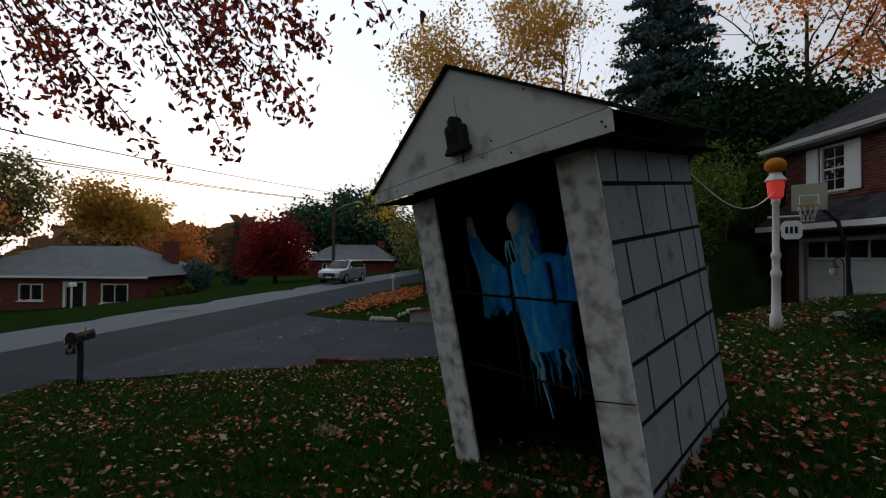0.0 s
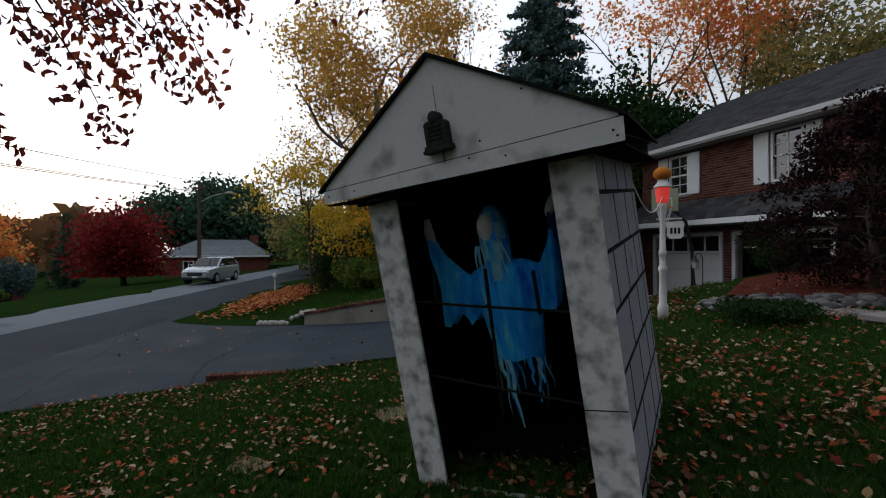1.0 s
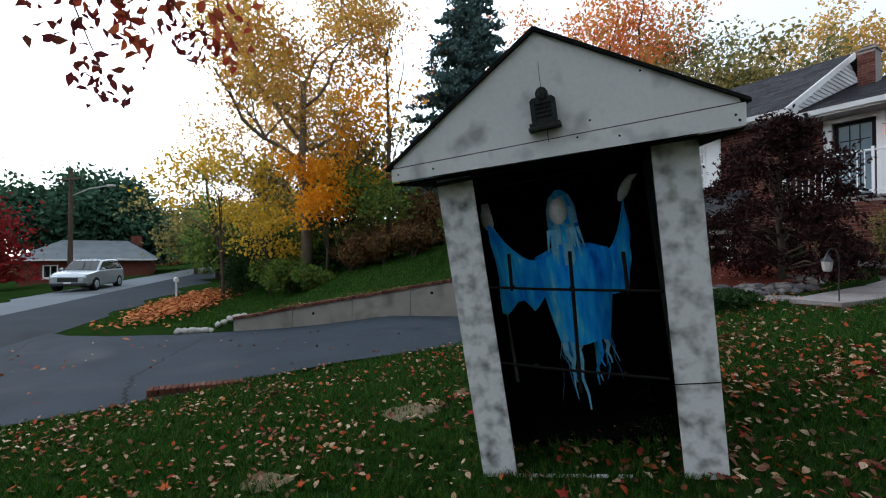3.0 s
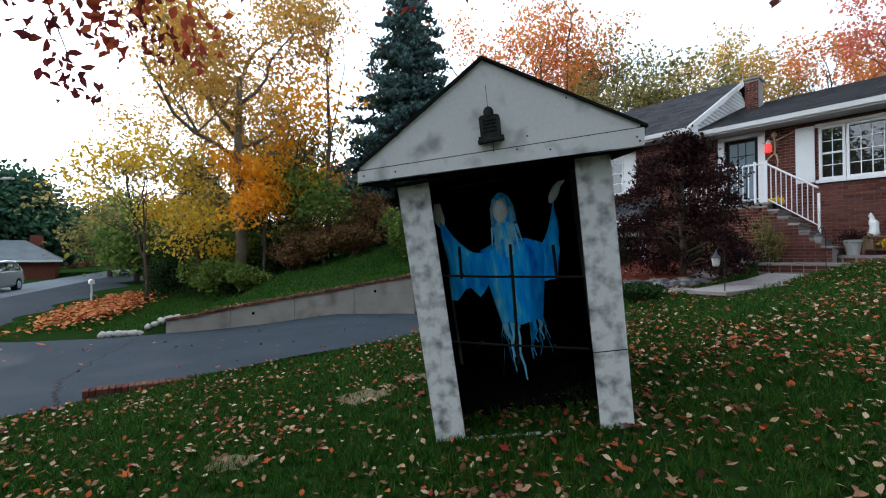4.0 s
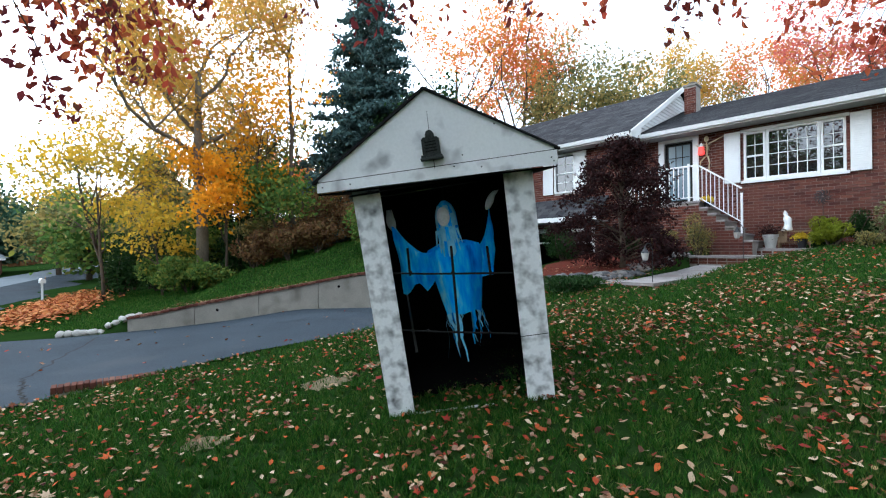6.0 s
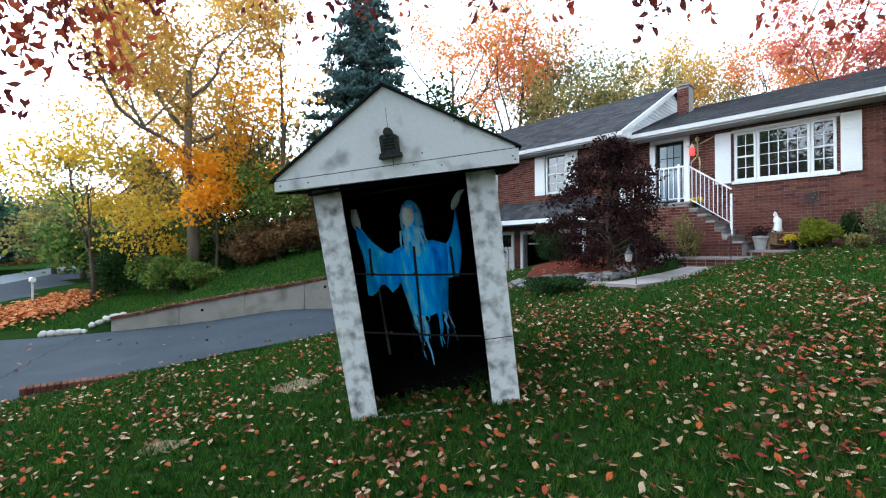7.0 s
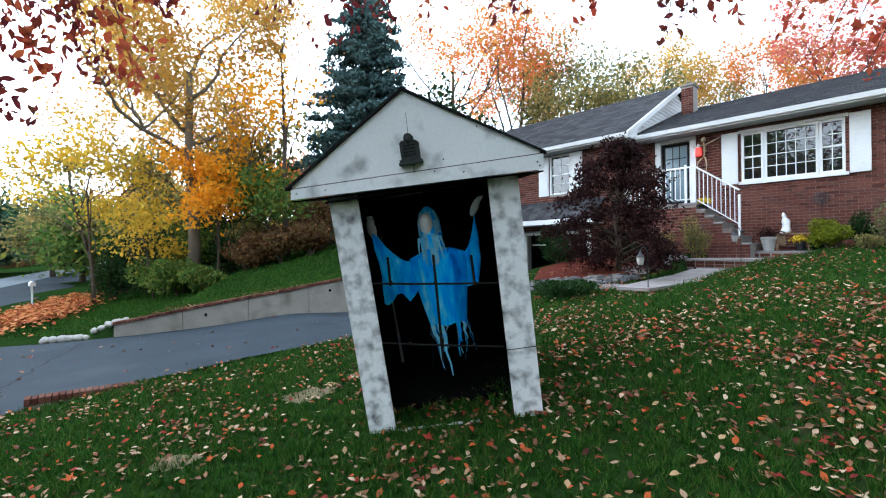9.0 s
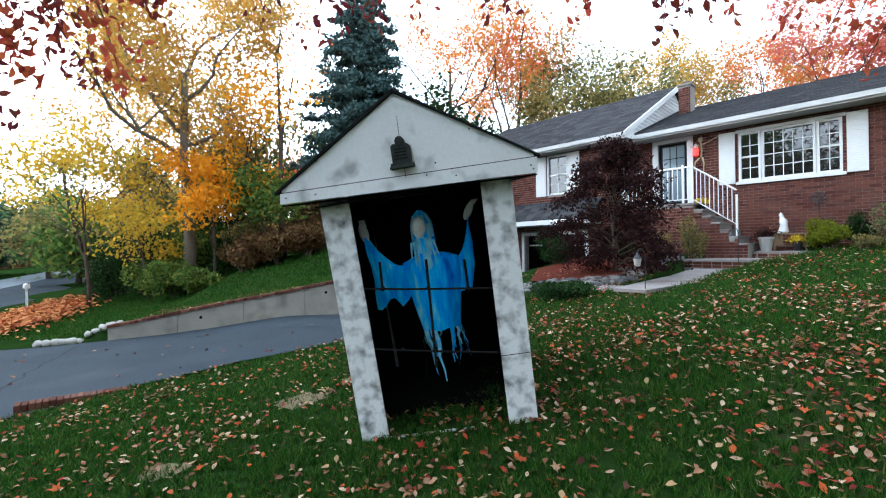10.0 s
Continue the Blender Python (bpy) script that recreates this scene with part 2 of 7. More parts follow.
def lathe(profile, seg=16, centre=(0, 0), bm=None):
    """A turned body from (radius, height) pairs."""
    bm = bm or bmesh.new()
    rings = []
    for r, z in profile:
        rings.append([bm.verts.new((centre[0] + r * math.cos(2 * math.pi * k / seg), centre[1] + r * math.sin(2 * math.pi * k / seg), z)) for k in range(seg)])
    for a, b in zip(rings, rings[1:]):
        for k in range(seg):
            bm.faces.new((a[k], a[(k + 1) % seg], b[(k + 1) % seg], b[k]))
    bm.faces.new(rings[0][::-1])
    bm.faces.new(rings[-1])
    return bm


def tube(points, radii, seg=8, bm=None):
    """A tapered tube through points."""
    bm = bm or bmesh.new()
    pts = [Vector(p) for p in points]
    rings = []
    ref = Vector((0.31, 0.17, 0.93)).normalized()
    for i, p in enumerate(pts):
        d = (pts[min(i + 1, len(pts) - 1)] - pts[max(i - 1, 0)]).normalized()
        a = d.cross(ref)
        if a.length < 0.1:
            a = d.cross(Vector((1, 0, 0)))
        a.normalize()
        b = d.cross(a)
        r = radii[i] if hasattr(radii, "__len__") else radii
        rings.append([bm.verts.new(p + r * (math.cos(2 * math.pi * k / seg) * a + math.sin(2 * math.pi * k / seg) * b)) for k in range(seg)])
    for a, b in zip(rings, rings[1:]):
        for k in range(seg):
            bm.faces.new((a[k], a[(k + 1) % seg], b[(k + 1) % seg], b[k]))
    bm.faces.new(rings[0][::-1])
    bm.faces.new(rings[-1])
    return bm


def thing(name, label, category, at=(0, 0, 0), group="", m=None):
    e = new(name)
    e.empty_display_size = 0.2
    e.matrix_basis = m if m else Matrix.Translation(at)
    return tagged(e, label, category, group)


# ---- the lie of the land ----
ROAD_AT = np.array((-8.6, -2.9))
ROAD_ALONG = np.array((-0.565, 0.825))
ROAD_IN = np.array((0.825, 0.565))
S_KNOT = (-400, -60, -30, -22, -11, -6.8, -6.4, 0.0, 0.4, 2.5, 5.0, 7.2, 8.73, 11.0, 13.0, 17.0, 20.0, 26.0, 60.0, 400.0)
Z_KNOT = (-6.0, -3.2, -2.2, -1.75, -0.10, 0.07, 0.0, 0.0, 0.06, 0.20, 0.38, 0.62, 0.87, 1.30, 1.64, 2.15, 2.45, 2.7, 3.2, 3.0)
WALL_LINE = ((-8.4, 5.72), (-5.5, 6.5), (-2.6, 7.0), (-1.5, 9.2), (-1.0, 13.6))
EDGE_LINE = ((-9.3, -2.2), (-8.3, -1.7), (-7.5, -0.75), (-6.6, 0.35), (-5.6, 1.3), (-4.7, 2.3), (-3.65, 3.03), (-2.1, 3.45), (-0.8, 4.7), (0.0, 6.6), (1.4, 8.4), (3.4, 10.55))
DRIVE_OUT = [*EDGE_LINE, (-0.5, 13.9), *WALL_LINE[::-1], (-9.7, 5.2), (-11.5, 4.82), (-13.0, 4.78), (-14.4, 5.2)]

BED_OUT = [(0.9, 5.0), (3.0, 4.75), (4.1, 5.75), (5.2, 7.4), (5.8, 8.9), (4.6, 9.5), (3.1, 9.7), (1.6, 8.3), (0.9, 6.2)]
WALK_OUT = [(2.62, 4.2), (3.05, 3.74), (5.35, 5.33), (6.2, 6.05), (8.55, 6.85), (7.4, 8.4), (5.2, 7.5), (4.2, 5.7)]


def road_sw(x, y):
    dx, dy = x - ROAD_AT[0], y - ROAD_AT[1]
    return dx * ROAD_IN[0] + dy * ROAD_IN[1], dx * ROAD_ALONG[0] + dy * ROAD_ALONG[1]


def smooth_step(a, b, v):
    k = np.clip((v - a) / (b - a), 0, 1)
    return k * k * (3 - 2 * k)


def lawn_z(x, y):
    """Height of the open ground, which climbs from the road to the house."""
    s, w = road_sw(x, y)
    base = -0.85 + 0.017 * np.clip(w, -60, 90)
    k = np.interp(s, S_KNOT, Z_KNOT) * 0.5 + np.interp(s - 0.8, S_KNOT, Z_KNOT) * 0.25 + np.interp(s + 0.8, S_KNOT, Z_KNOT) * 0.25
    k = np.where((s > -7.4) & (s < 1.0), np.interp(s, S_KNOT, Z_KNOT), k)
    return base * (1 - smooth_step(1.0, 8.0, s)) - 0.85 * smooth_step(1.0, 8.0, s) + k


def inside(poly, x, y):
    hit = np.zeros(np.shape(x), dtype=bool)
    n = len(poly)
    for i in range(n):
        (x1, y1), (x2, y2) = poly[i], poly[(i + 1) % n]
        if y1 == y2:
            continue
        hit ^= ((y1 > y) != (y2 > y)) & (x < (x2 - x1) * (y - y1) / (y2 - y1) + x1)
    return hit


def drive_z(x, y):
    return np.minimum(lawn_z(x, y), 0.02 + 0.02 * np.tanh((lawn_z(x, y)) * 2)) + 0.0 * x


def wall_side(x, y):
    """How far a place lies behind the retaining wall's line, on the neighbour's side."""
    yl = np.interp(x, [p[0] for p in WALL_LINE[:3]], [p[1] for p in WALL_LINE[:3]])
    return y - yl


def ground_z(x, y):
    x, y = np.asarray(x, dtype=float), np.asarray(y, dtype=float)
    z = lawn_z(x, y)
    s, w = road_sw(x, y)
    near = inside(DRIVE_OUT, x, y)
    near = near | ((wall_side(x, y) > -0.3) & (wall_side(x, y) < 0.20) & (x > -8.45) & (x < -2.5))
    back = (wall_side(x, y) > 0) & (s > 0.3) & (x < -1.5)
    lift = 0.30 * smooth_step(-9.5, -8.3, x) + 0.24 * smooth_step(-8.9, -5.2, x) + 0.75 * smooth_step(0.5, 7, wall_side(x, y)) * smooth_step(3.5, 8, s) * (1 - smooth_step(-3, 0, x))
    z = np.where(back & ~near, z + lift, z)
    z = np.where(near, drive_z(x, y) - 0.05, z)
    z = np.where((s > -6.4) & (s < 0), z - 0.05, z)
    z = np.where(inside(WALK_OUT, x, y), z - 0.40, z)
    hu = (x - 7.13) * 0.766 - (y - 8.35) * 0.643
    hy = (x - 7.13) * 0.643 + (y - 8.35) * 0.766
    z = np.where((hu > -10.0) & (hu < -3.3) & (hy > -1.3) & (hy < 8.1), np.minimum(z, -0.12), z)
    z = z + np.where(near | ((s > -6.8) & (s < 0.3)), 0, 0.018 * np.sin(x * 1.7 + 0.6 * y) * np.sin(y * 1.3 - 0.4 * x))
    return z


def gz(x, y):
    return float(ground_z(np.array([x]), np.array([y]))[0])


def grid_mesh(name, xs, ys, zfun, mat, keep=None):
    gx, gy = np.meshgrid(xs, ys)
    z = zfun(gx, gy)
    verts = np.stack([gx, gy, z], -1).reshape(-1, 3)
    nx, ny = len(xs), len(ys)
    i = (np.arange(ny - 1)[:, None] * nx + np.arange(nx - 1)[None, :]).reshape(-1)
    faces = np.stack([i, i + 1, i + nx + 1, i + nx], -1)
    if keep is not None:
        c = verts[faces].mean(1)
        faces = faces[keep(c[:, 0], c[:, 1])]
        used = np.unique(faces)
        remap = np.zeros(len(verts), dtype=int)
        remap[used] = np.arange(len(used))
        verts, faces = verts[used], remap[faces]
    me = mesh_of(name, verts.tolist(), faces.tolist(), mat, True)
    return me


# ---- ground, road and drive ----
near_x = np.arange(-16, 12.01, 0.2)
near_y = np.arange(-7, 18.01, 0.2)
far = np.array([2, 5, 9, 14, 20, 28, 38, 52, 75, 110, 170, 260, 400])
ground = part("ground", grid_mesh("ground", np.concatenate([-16 - far[::-1], near_x, 12 + far]), np.concatenate([-7 - far[::-1], near_y, 18 + far]), ground_z, M_GRASS))
tagged(ground, "sloping autumn lawn with worn bare patches", "ground", kind="structure")


def strip_mesh(name, s_list, w_list, lift, mat):
    verts, faces = [], []
    for w in w_list:
        for s in s_list:
            p = ROAD_AT + ROAD_ALONG * w + ROAD_IN * s
            crown = 0.08 * (1 - ((s + 3.2) / 3.2) ** 2)
            verts.append((p[0], p[1], float(lawn_z(p[0], p[1])) + lift + crown))
    n = len(s_list)
    for j in range(len(w_list) - 1):
        for i in range(n - 1):
            a = j * n + i
            faces.append((a, a + 1, a + n + 1, a + n))
    return mesh_of(name, verts, faces, mat, True)


W_LIST = [-60 + 2.5 * k for k in range(70)]
road = part("road", strip_mesh("road", [-3.25 + 3.27 * k / 8 for k in range(9)], W_LIST, 0.0, M_ASPHALT))
tagged(road, "worn dark asphalt lane of the climbing street", "road", kind="structure")
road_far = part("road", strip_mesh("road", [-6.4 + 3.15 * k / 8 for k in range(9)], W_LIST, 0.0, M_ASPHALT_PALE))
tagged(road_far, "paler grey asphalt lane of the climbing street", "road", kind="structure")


def polygon_sheet(name, poly, step, zfun, mat, lift=0.0):
    """A ground sheet with a clean outline: the outline, cut by a grid."""
    bm = bmesh.new()
    f = bm.faces.new([bm.verts.new((x, y, 0)) for x, y in poly])
    xs = [p[0] for p in poly]
    ys = [p[1] for p in poly]
    for axis, lo, hi in ((0, min(xs), max(xs)), (1, min(ys), max(ys))):
        k = lo + step
        while k < hi:
            co = (k, 0, 0) if axis == 0 else (0, k, 0)
            no = (1, 0, 0) if axis == 0 else (0, 1, 0)
            bmesh.ops.bisect_plane(bm, geom=bm.verts[:] + bm.edges[:] + bm.faces[:], plane_co=co, plane_no=no)
            k += step
    for v in bm.verts:
        v.co.z = float(zfun(np.array([v.co.x]), np.array([v.co.y]))[0]) + lift
    bmesh.ops.recalc_face_normals(bm, faces=bm.faces[:])
    if bm.faces[:] and sum(q.normal.z for q in bm.faces) < 0:
        bmesh.ops.reverse_faces(bm, faces=bm.faces[:])
    return bm


driveway = part("driveway", polygon_sheet("driveway", DRIVE_OUT, 0.5, drive_z, M_DRIVE, 0.012), M_DRIVE)
tagged(driveway, "dark blue-grey asphalt driveway with long cracks", "driveway", kind="structure")


def ribbon(points, width, lift):
    """A thin flat band that lies on the drive."""
    bm = bmesh.new()
    prev = None
    for i, (x, y) in enumerate(points):
        q = points[min(i + 1, len(points) - 1)]
        o = points[max(i - 1, 0)]
        d = Vector((q[0] - o[0], q[1] - o[1])).normalized()
        w = width * (0.5 + 0.5 * abs(math.sin(i * 2.3)))
        z = float(drive_z(np.array([x]), np.array([y]))[0]) + lift
        pair = [bm.verts.new((x - d.y * k * w, y + d.x * k * w, z)) for k in (-0.5, 0.5)]
        if prev:
            bm.faces.new((prev[0], prev[1], pair[1], pair[0]))
        prev = pair
    bmesh.ops.recalc_face_normals(bm, faces=bm.faces[:])
    return bm


def wander(a, b, n, amount, seed):
    rnd = random.Random(seed)
    out = []
    for i in range(n + 1):
        k = i / n
        out.append((a[0] + (b[0] - a[0]) * k + rnd.uniform(-amount, amount), a[1] + (b[1] - a[1]) * k + rnd.uniform(-amount, amount)))
    return out


for a, b, w, sd in (((-5.5, 0.9), (-7.0, 2.1), 0.05, 1), ((-7.0, 2.1), (-8.7, 5.2), 0.035, 2), ((-6.6, 5.4), (-2.2, 5.0), 0.02, 3), ((-3.4, 6.4), (-1.4, 5.6), 0.025, 4), ((-7.7, -0.6), (-14.2, 5.0), 0.03, 5)):
    c = part("crack", ribbon(wander(a, b, 26, 0.05, sd), w, 0.017), M_CRACK, driveway)

# ---- the crooked wooden crypt, which stands square to the sloping lawn ----
M_CLOTH = material("ghost_cloth", [(0.008, 0.13, 0.62), (0.012, 0.30, 0.90), (0.04, 0.52, 0.93), (0.30, 0.74, 0.86)], None, 0.85, 2.4, 9, 0.5, None, thin=0.25, stretch=(2.2, 2.2, 0.5))
M_TATTER = material("pale_tatter", (0.06, 0.40, 0.66), (0.34, 0.68, 0.82), 0.85, 3, 20, 0.2, None, thin=0.2)
M_PALE = material("ghost_pale", (0.50, 0.51, 0.51), (0.72, 0.73, 0.72), 0.8, 8, 50, 0.2)
BOOTH = Matrix(((0.9899, -0.0195, -0.1408, 0), (0, 0.9905, -0.1372, 0), (0.1421, 0.1358, 0.9805, 0), (0, 0, 0, 1)))


def build_crypt():
    e = thing("halloween_crypt", "crooked grey-sprayed plywood crypt with gabled top on the lawn", "halloween prop", m=BOOTH)
    deep = 1.56
    # front posts, each a pair of boards that lean a little
    for x0, x1, t0, t1 in ((-0.688, -0.450, -0.645, -0.404), (0.595, 0.838, 0.675, 0.920)):
        bm = bmesh.new()
        rows = 9
        grid = []
        for i in range(rows):
            k = i / (rows - 1)
            a, b, z = x0 + (t0 - x0) * k, x1 + (t1 - x1) * k, -0.10 + 2.26 * k
            grid.append([bm.verts.new(c) for c in ((a, 0, z), (b, 0, z), (b, 0.022, z), (a, 0.022, z))])
        for a, b in zip(grid, grid[1:]):
            for j in range(4):
                bm.faces.new((a[j], a[(j + 1) % 4], b[(j + 1) % 4], b[j]))
        bm.faces.new(grid[0][::-1])
        bm.faces.new(grid[-1])
        bmesh.ops.recalc_face_normals(bm, faces=bm.faces[:])
        part("post", bm, M_BOARD, e)
    # saw cut across one post
    part("joint", block((0.61, -0.003, 0.632), (0.862, 0.001, 0.638)), M_PAINT, e, "dark saw cut across the post")
    # side and back boards
    def sheet(pts, thick_dir):
        bm = bmesh.new()
        a = [bm.verts.new(p) for p in pts]
        b = [bm.verts.new(Vector(p) + Vector(thick_dir)) for p in pts]
        bm.faces.new(a)
        bm.faces.new(b[::-1])
        for i in range(4):
            bm.faces.new((a[i], a[(i + 1) % 4], b[(i + 1) % 4], b[i]))
        bmesh.ops.recalc_face_normals(bm, faces=bm.faces[:])
        return bm
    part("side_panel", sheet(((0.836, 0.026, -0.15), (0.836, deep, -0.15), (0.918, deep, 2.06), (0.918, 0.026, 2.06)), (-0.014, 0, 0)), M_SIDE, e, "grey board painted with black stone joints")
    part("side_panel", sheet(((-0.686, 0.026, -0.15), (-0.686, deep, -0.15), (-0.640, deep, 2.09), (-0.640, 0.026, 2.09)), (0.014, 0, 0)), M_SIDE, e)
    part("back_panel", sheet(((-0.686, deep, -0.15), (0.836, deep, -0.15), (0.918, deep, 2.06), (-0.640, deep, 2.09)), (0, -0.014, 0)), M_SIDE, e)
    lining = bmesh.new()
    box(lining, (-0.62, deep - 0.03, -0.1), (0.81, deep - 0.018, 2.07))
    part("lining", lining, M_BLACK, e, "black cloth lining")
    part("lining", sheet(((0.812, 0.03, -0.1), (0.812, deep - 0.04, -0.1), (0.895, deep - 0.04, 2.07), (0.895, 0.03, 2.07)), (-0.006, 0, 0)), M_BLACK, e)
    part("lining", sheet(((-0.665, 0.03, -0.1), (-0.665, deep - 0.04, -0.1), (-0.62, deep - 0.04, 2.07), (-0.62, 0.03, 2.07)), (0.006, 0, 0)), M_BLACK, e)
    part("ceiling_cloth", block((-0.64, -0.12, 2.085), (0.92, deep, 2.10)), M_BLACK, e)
    # deep shade on the inner grass, put in as a near-black sheet
    part("floor_cloth", block((-0.66, 0.42, -0.13), (0.82, deep - 0.04, 0.075)), M_BLACK, e, "black sheet over the inner grass standing in for deep shade")
    part("sill", block((-0.48, 0.0, -0.06), (0.30, 0.030, 0.034)), M_BOARD, e, "pale sill board in the grass")
    # painted joints on the visible side: courses, then uprights between them
    rows = (0.12, 0.50, 0.83, 1.175, 1.51, 1.84)
    def side_x(z):
        return 0.836 + (z + 0.15) * (0.082 / 2.21) + 0.003
    def stripe(y0, z0, y1, z1, w):
        d = Vector((0, y1 - y0, z1 - z0)).normalized()
        n = Vector((0, -d.z, d.y)) * w / 2
        pts = []
        for y, z, k in ((y0, z0, 1), (y1, z1, 1), (y1, z1, -1), (y0, z0, -1)):
            pts.append((side_x(z + k * n.z), y + k * n.y, z + k * n.z))
        return sheet(pts, (-0.002, 0, 0))
    rnd = random.Random(4)
    for i, z in enumerate(rows):
        part("painted_joint", stripe(0.03, z + 0.015, deep, z + rnd.uniform(-0.02, 0.02), 0.026), M_PAINT, e)
    ys = ((0.22, 0.66, 1.10, 1.42), (0.5, 0.98, 1.34), (0.22, 0.66, 1.12, 1.44), (0.52, 0.96, 1.36), (0.2, 0.62, 1.08, 1.40), (0.47, 0.95, 1.38), (0.24, 0.7, 1.12))
    zs = (-0.12, *rows, 2.04)
    for i in range(len(zs) - 1):
        for y in ys[i]:
            part("painted_joint", stripe(y + rnd.uniform(-0.02, 0.02), zs[i], y + rnd.uniform(-0.02, 0.02), zs[i + 1], 0.014), M_PAINT, e)
    # gable board, its lower fascia and the seam between its halves
    part("gable_board", prism([(-0.872, 2.236), (1.095, 2.182), (1.088, 2.215), (0.132, 2.827), (-0.868, 2.262)], -0.150, -0.130), M_GABLE, e, "grey-white sprayed triangular board")
    part("fascia", prism([(-0.895, 2.160), (1.102, 2.068), (1.113, 2.184), (-0.880, 2.240)], -0.164, -0.138), M_GABLE, e)
    part("seam", prism([(-0.876, 2.2405), (1.108, 2.1845), (1.108, 2.1905), (-0.876, 2.2465)], -0.1535, -0.149), M_PAINT, e, "dark gap above the fascia board")
    part("seam", prism([(0.118, 2.200), (0.122, 2.200), (0.127, 2.30), (0.123, 2.30)], -0.1665, -0.160), M_PAINT, e)
    part("seam", prism([(0.121, 2.50), (0.124, 2.50), (0.132, 2.66), (0.129, 2.66)], -0.1520, -0.149), M_PAINT, e)
    for x, z in ((-0.84, 2.20), (-0.6, 2.19), (0.36, 2.27), (0.5, 2.15), (1.06, 2.13), (0.28, 2.19), (-0.55, 2.44), (0.65, 2.47), (1.075, 2.10)):
        nail = bmesh.new()
        bmesh.ops.create_cone(nail, cap_ends=True, segments=8, radius1=0.007, radius2=0.006, depth=0.006, matrix=Matrix.Translation((x, -0.165 if z < 2.21 else -0.151, z)) @ Matrix.Rotation(radians(90), 4, "X"))
        part("nail", nail, M_PAINT, e)
    # roof: two felted slopes with an overhang
    for side in (-1, 1):
        x_e, z_e = (-0.92, 2.235) if side < 0 else (1.135, 2.180)
        part("roof_slope", prism([(0.132, 2.832), (x_e, z_e), (x_e, z_e + 0.02), (0.132, 2.856)], -0.175, deep + 0.18), M_FELT, e, "black felted roof slope")
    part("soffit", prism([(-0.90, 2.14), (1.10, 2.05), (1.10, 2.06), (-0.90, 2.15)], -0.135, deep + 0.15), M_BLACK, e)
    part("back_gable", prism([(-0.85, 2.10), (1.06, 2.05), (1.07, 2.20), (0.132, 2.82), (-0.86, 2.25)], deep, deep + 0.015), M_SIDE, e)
    # grave plaque
    pl = bmesh.new()
    out = [(0.03, 2.283), (0.2, 2.271), (0.203, 2.30), (0.190, 2.301), (0.194, 2.43), (0.178, 2.445), (0.158, 2.447)]
    for k in range(7):
        a = radians(-20 + k * 220 / 6)
        out.append((0.124 + 0.036 * math.cos(a), 2.465 + 0.04 * math.sin(a)))
    out += [(0.088, 2.452), (0.068, 2.452), (0.052, 2.438), (0.048, 2.313), (0.033, 2.314)]
    part("plaque", prism(out, -0.215, -0.150), M_STONE, e, "dark weathered gravestone plaque")
    face = bmesh.new()
    bmesh.ops.create_uvsphere(face, u_segments=12, v_segments=8, radius=0.028, matrix=Matrix.Translation((0.124, -0.215, 2.462)) @ Matrix.Diagonal((0.9, 0.5, 1.1, 1)))
    part("plaque_skull", face, M_STONE, e)
    for k in range(4):
        part("plaque_bar", block((0.075, -0.219, 2.335 + 0.024 * k), (0.168, -0.213, 2.343 + 0.024 * k)), M_PAINT, e)
    part("plaque_foot", block((0.024, -0.228, 2.268), (0.206, -0.150, 2.292), bevel=0.004), M_STONE, e)
    # gate of thin black rods
    def rod(name, p, q, r=0.010):
        a, b = Vector(p), Vector(q)
        part(name, tube([a, a.lerp(b, 0.33) + Vector((0, 0, -0.006)), a.lerp(b, 0.66) + Vector((0, 0, -0.004)), b], r, 8), M_PAINT, e, "thin black rod")
    rod("bar", (-0.45, 0.06, 1.36), (0.64, 0.06, 1.20), 0.009)
    rod("bar", (-0.455, 0.06, 0.825), (0.60, 0.06, 0.645), 0.009)
    rod("bar", (-0.44, 0.055, 1.47), (-0.46, 0.055, -0.02), 0.009)
    rod("bar", (-0.26, 0.075, 1.56), (-0.28, 0.075, 1.31), 0.012)
    rod("bar", (0.13, 0.075, 1.52), (0.06, 0.075, 0.58), 0.012)
    rod("bar", (0.445, 0.075, 1.47), (0.438, 0.075, 1.20), 0.012)
    for x, z in ((-0.27, 1.338), (0.11, 1.281), (0.44, 1.232), (0.07, 0.735), (-0.2, 0.78), (0.35, 0.69)):
        k = bmesh.new()
        bmesh.ops.create_uvsphere(k, u_segments=8, v_segments=6, radius=0.018, matrix=Matrix.Translation((x, 0.066, z)))
        part("rod_knot", k, M_PAINT, e)
    return e


crypt = build_crypt()


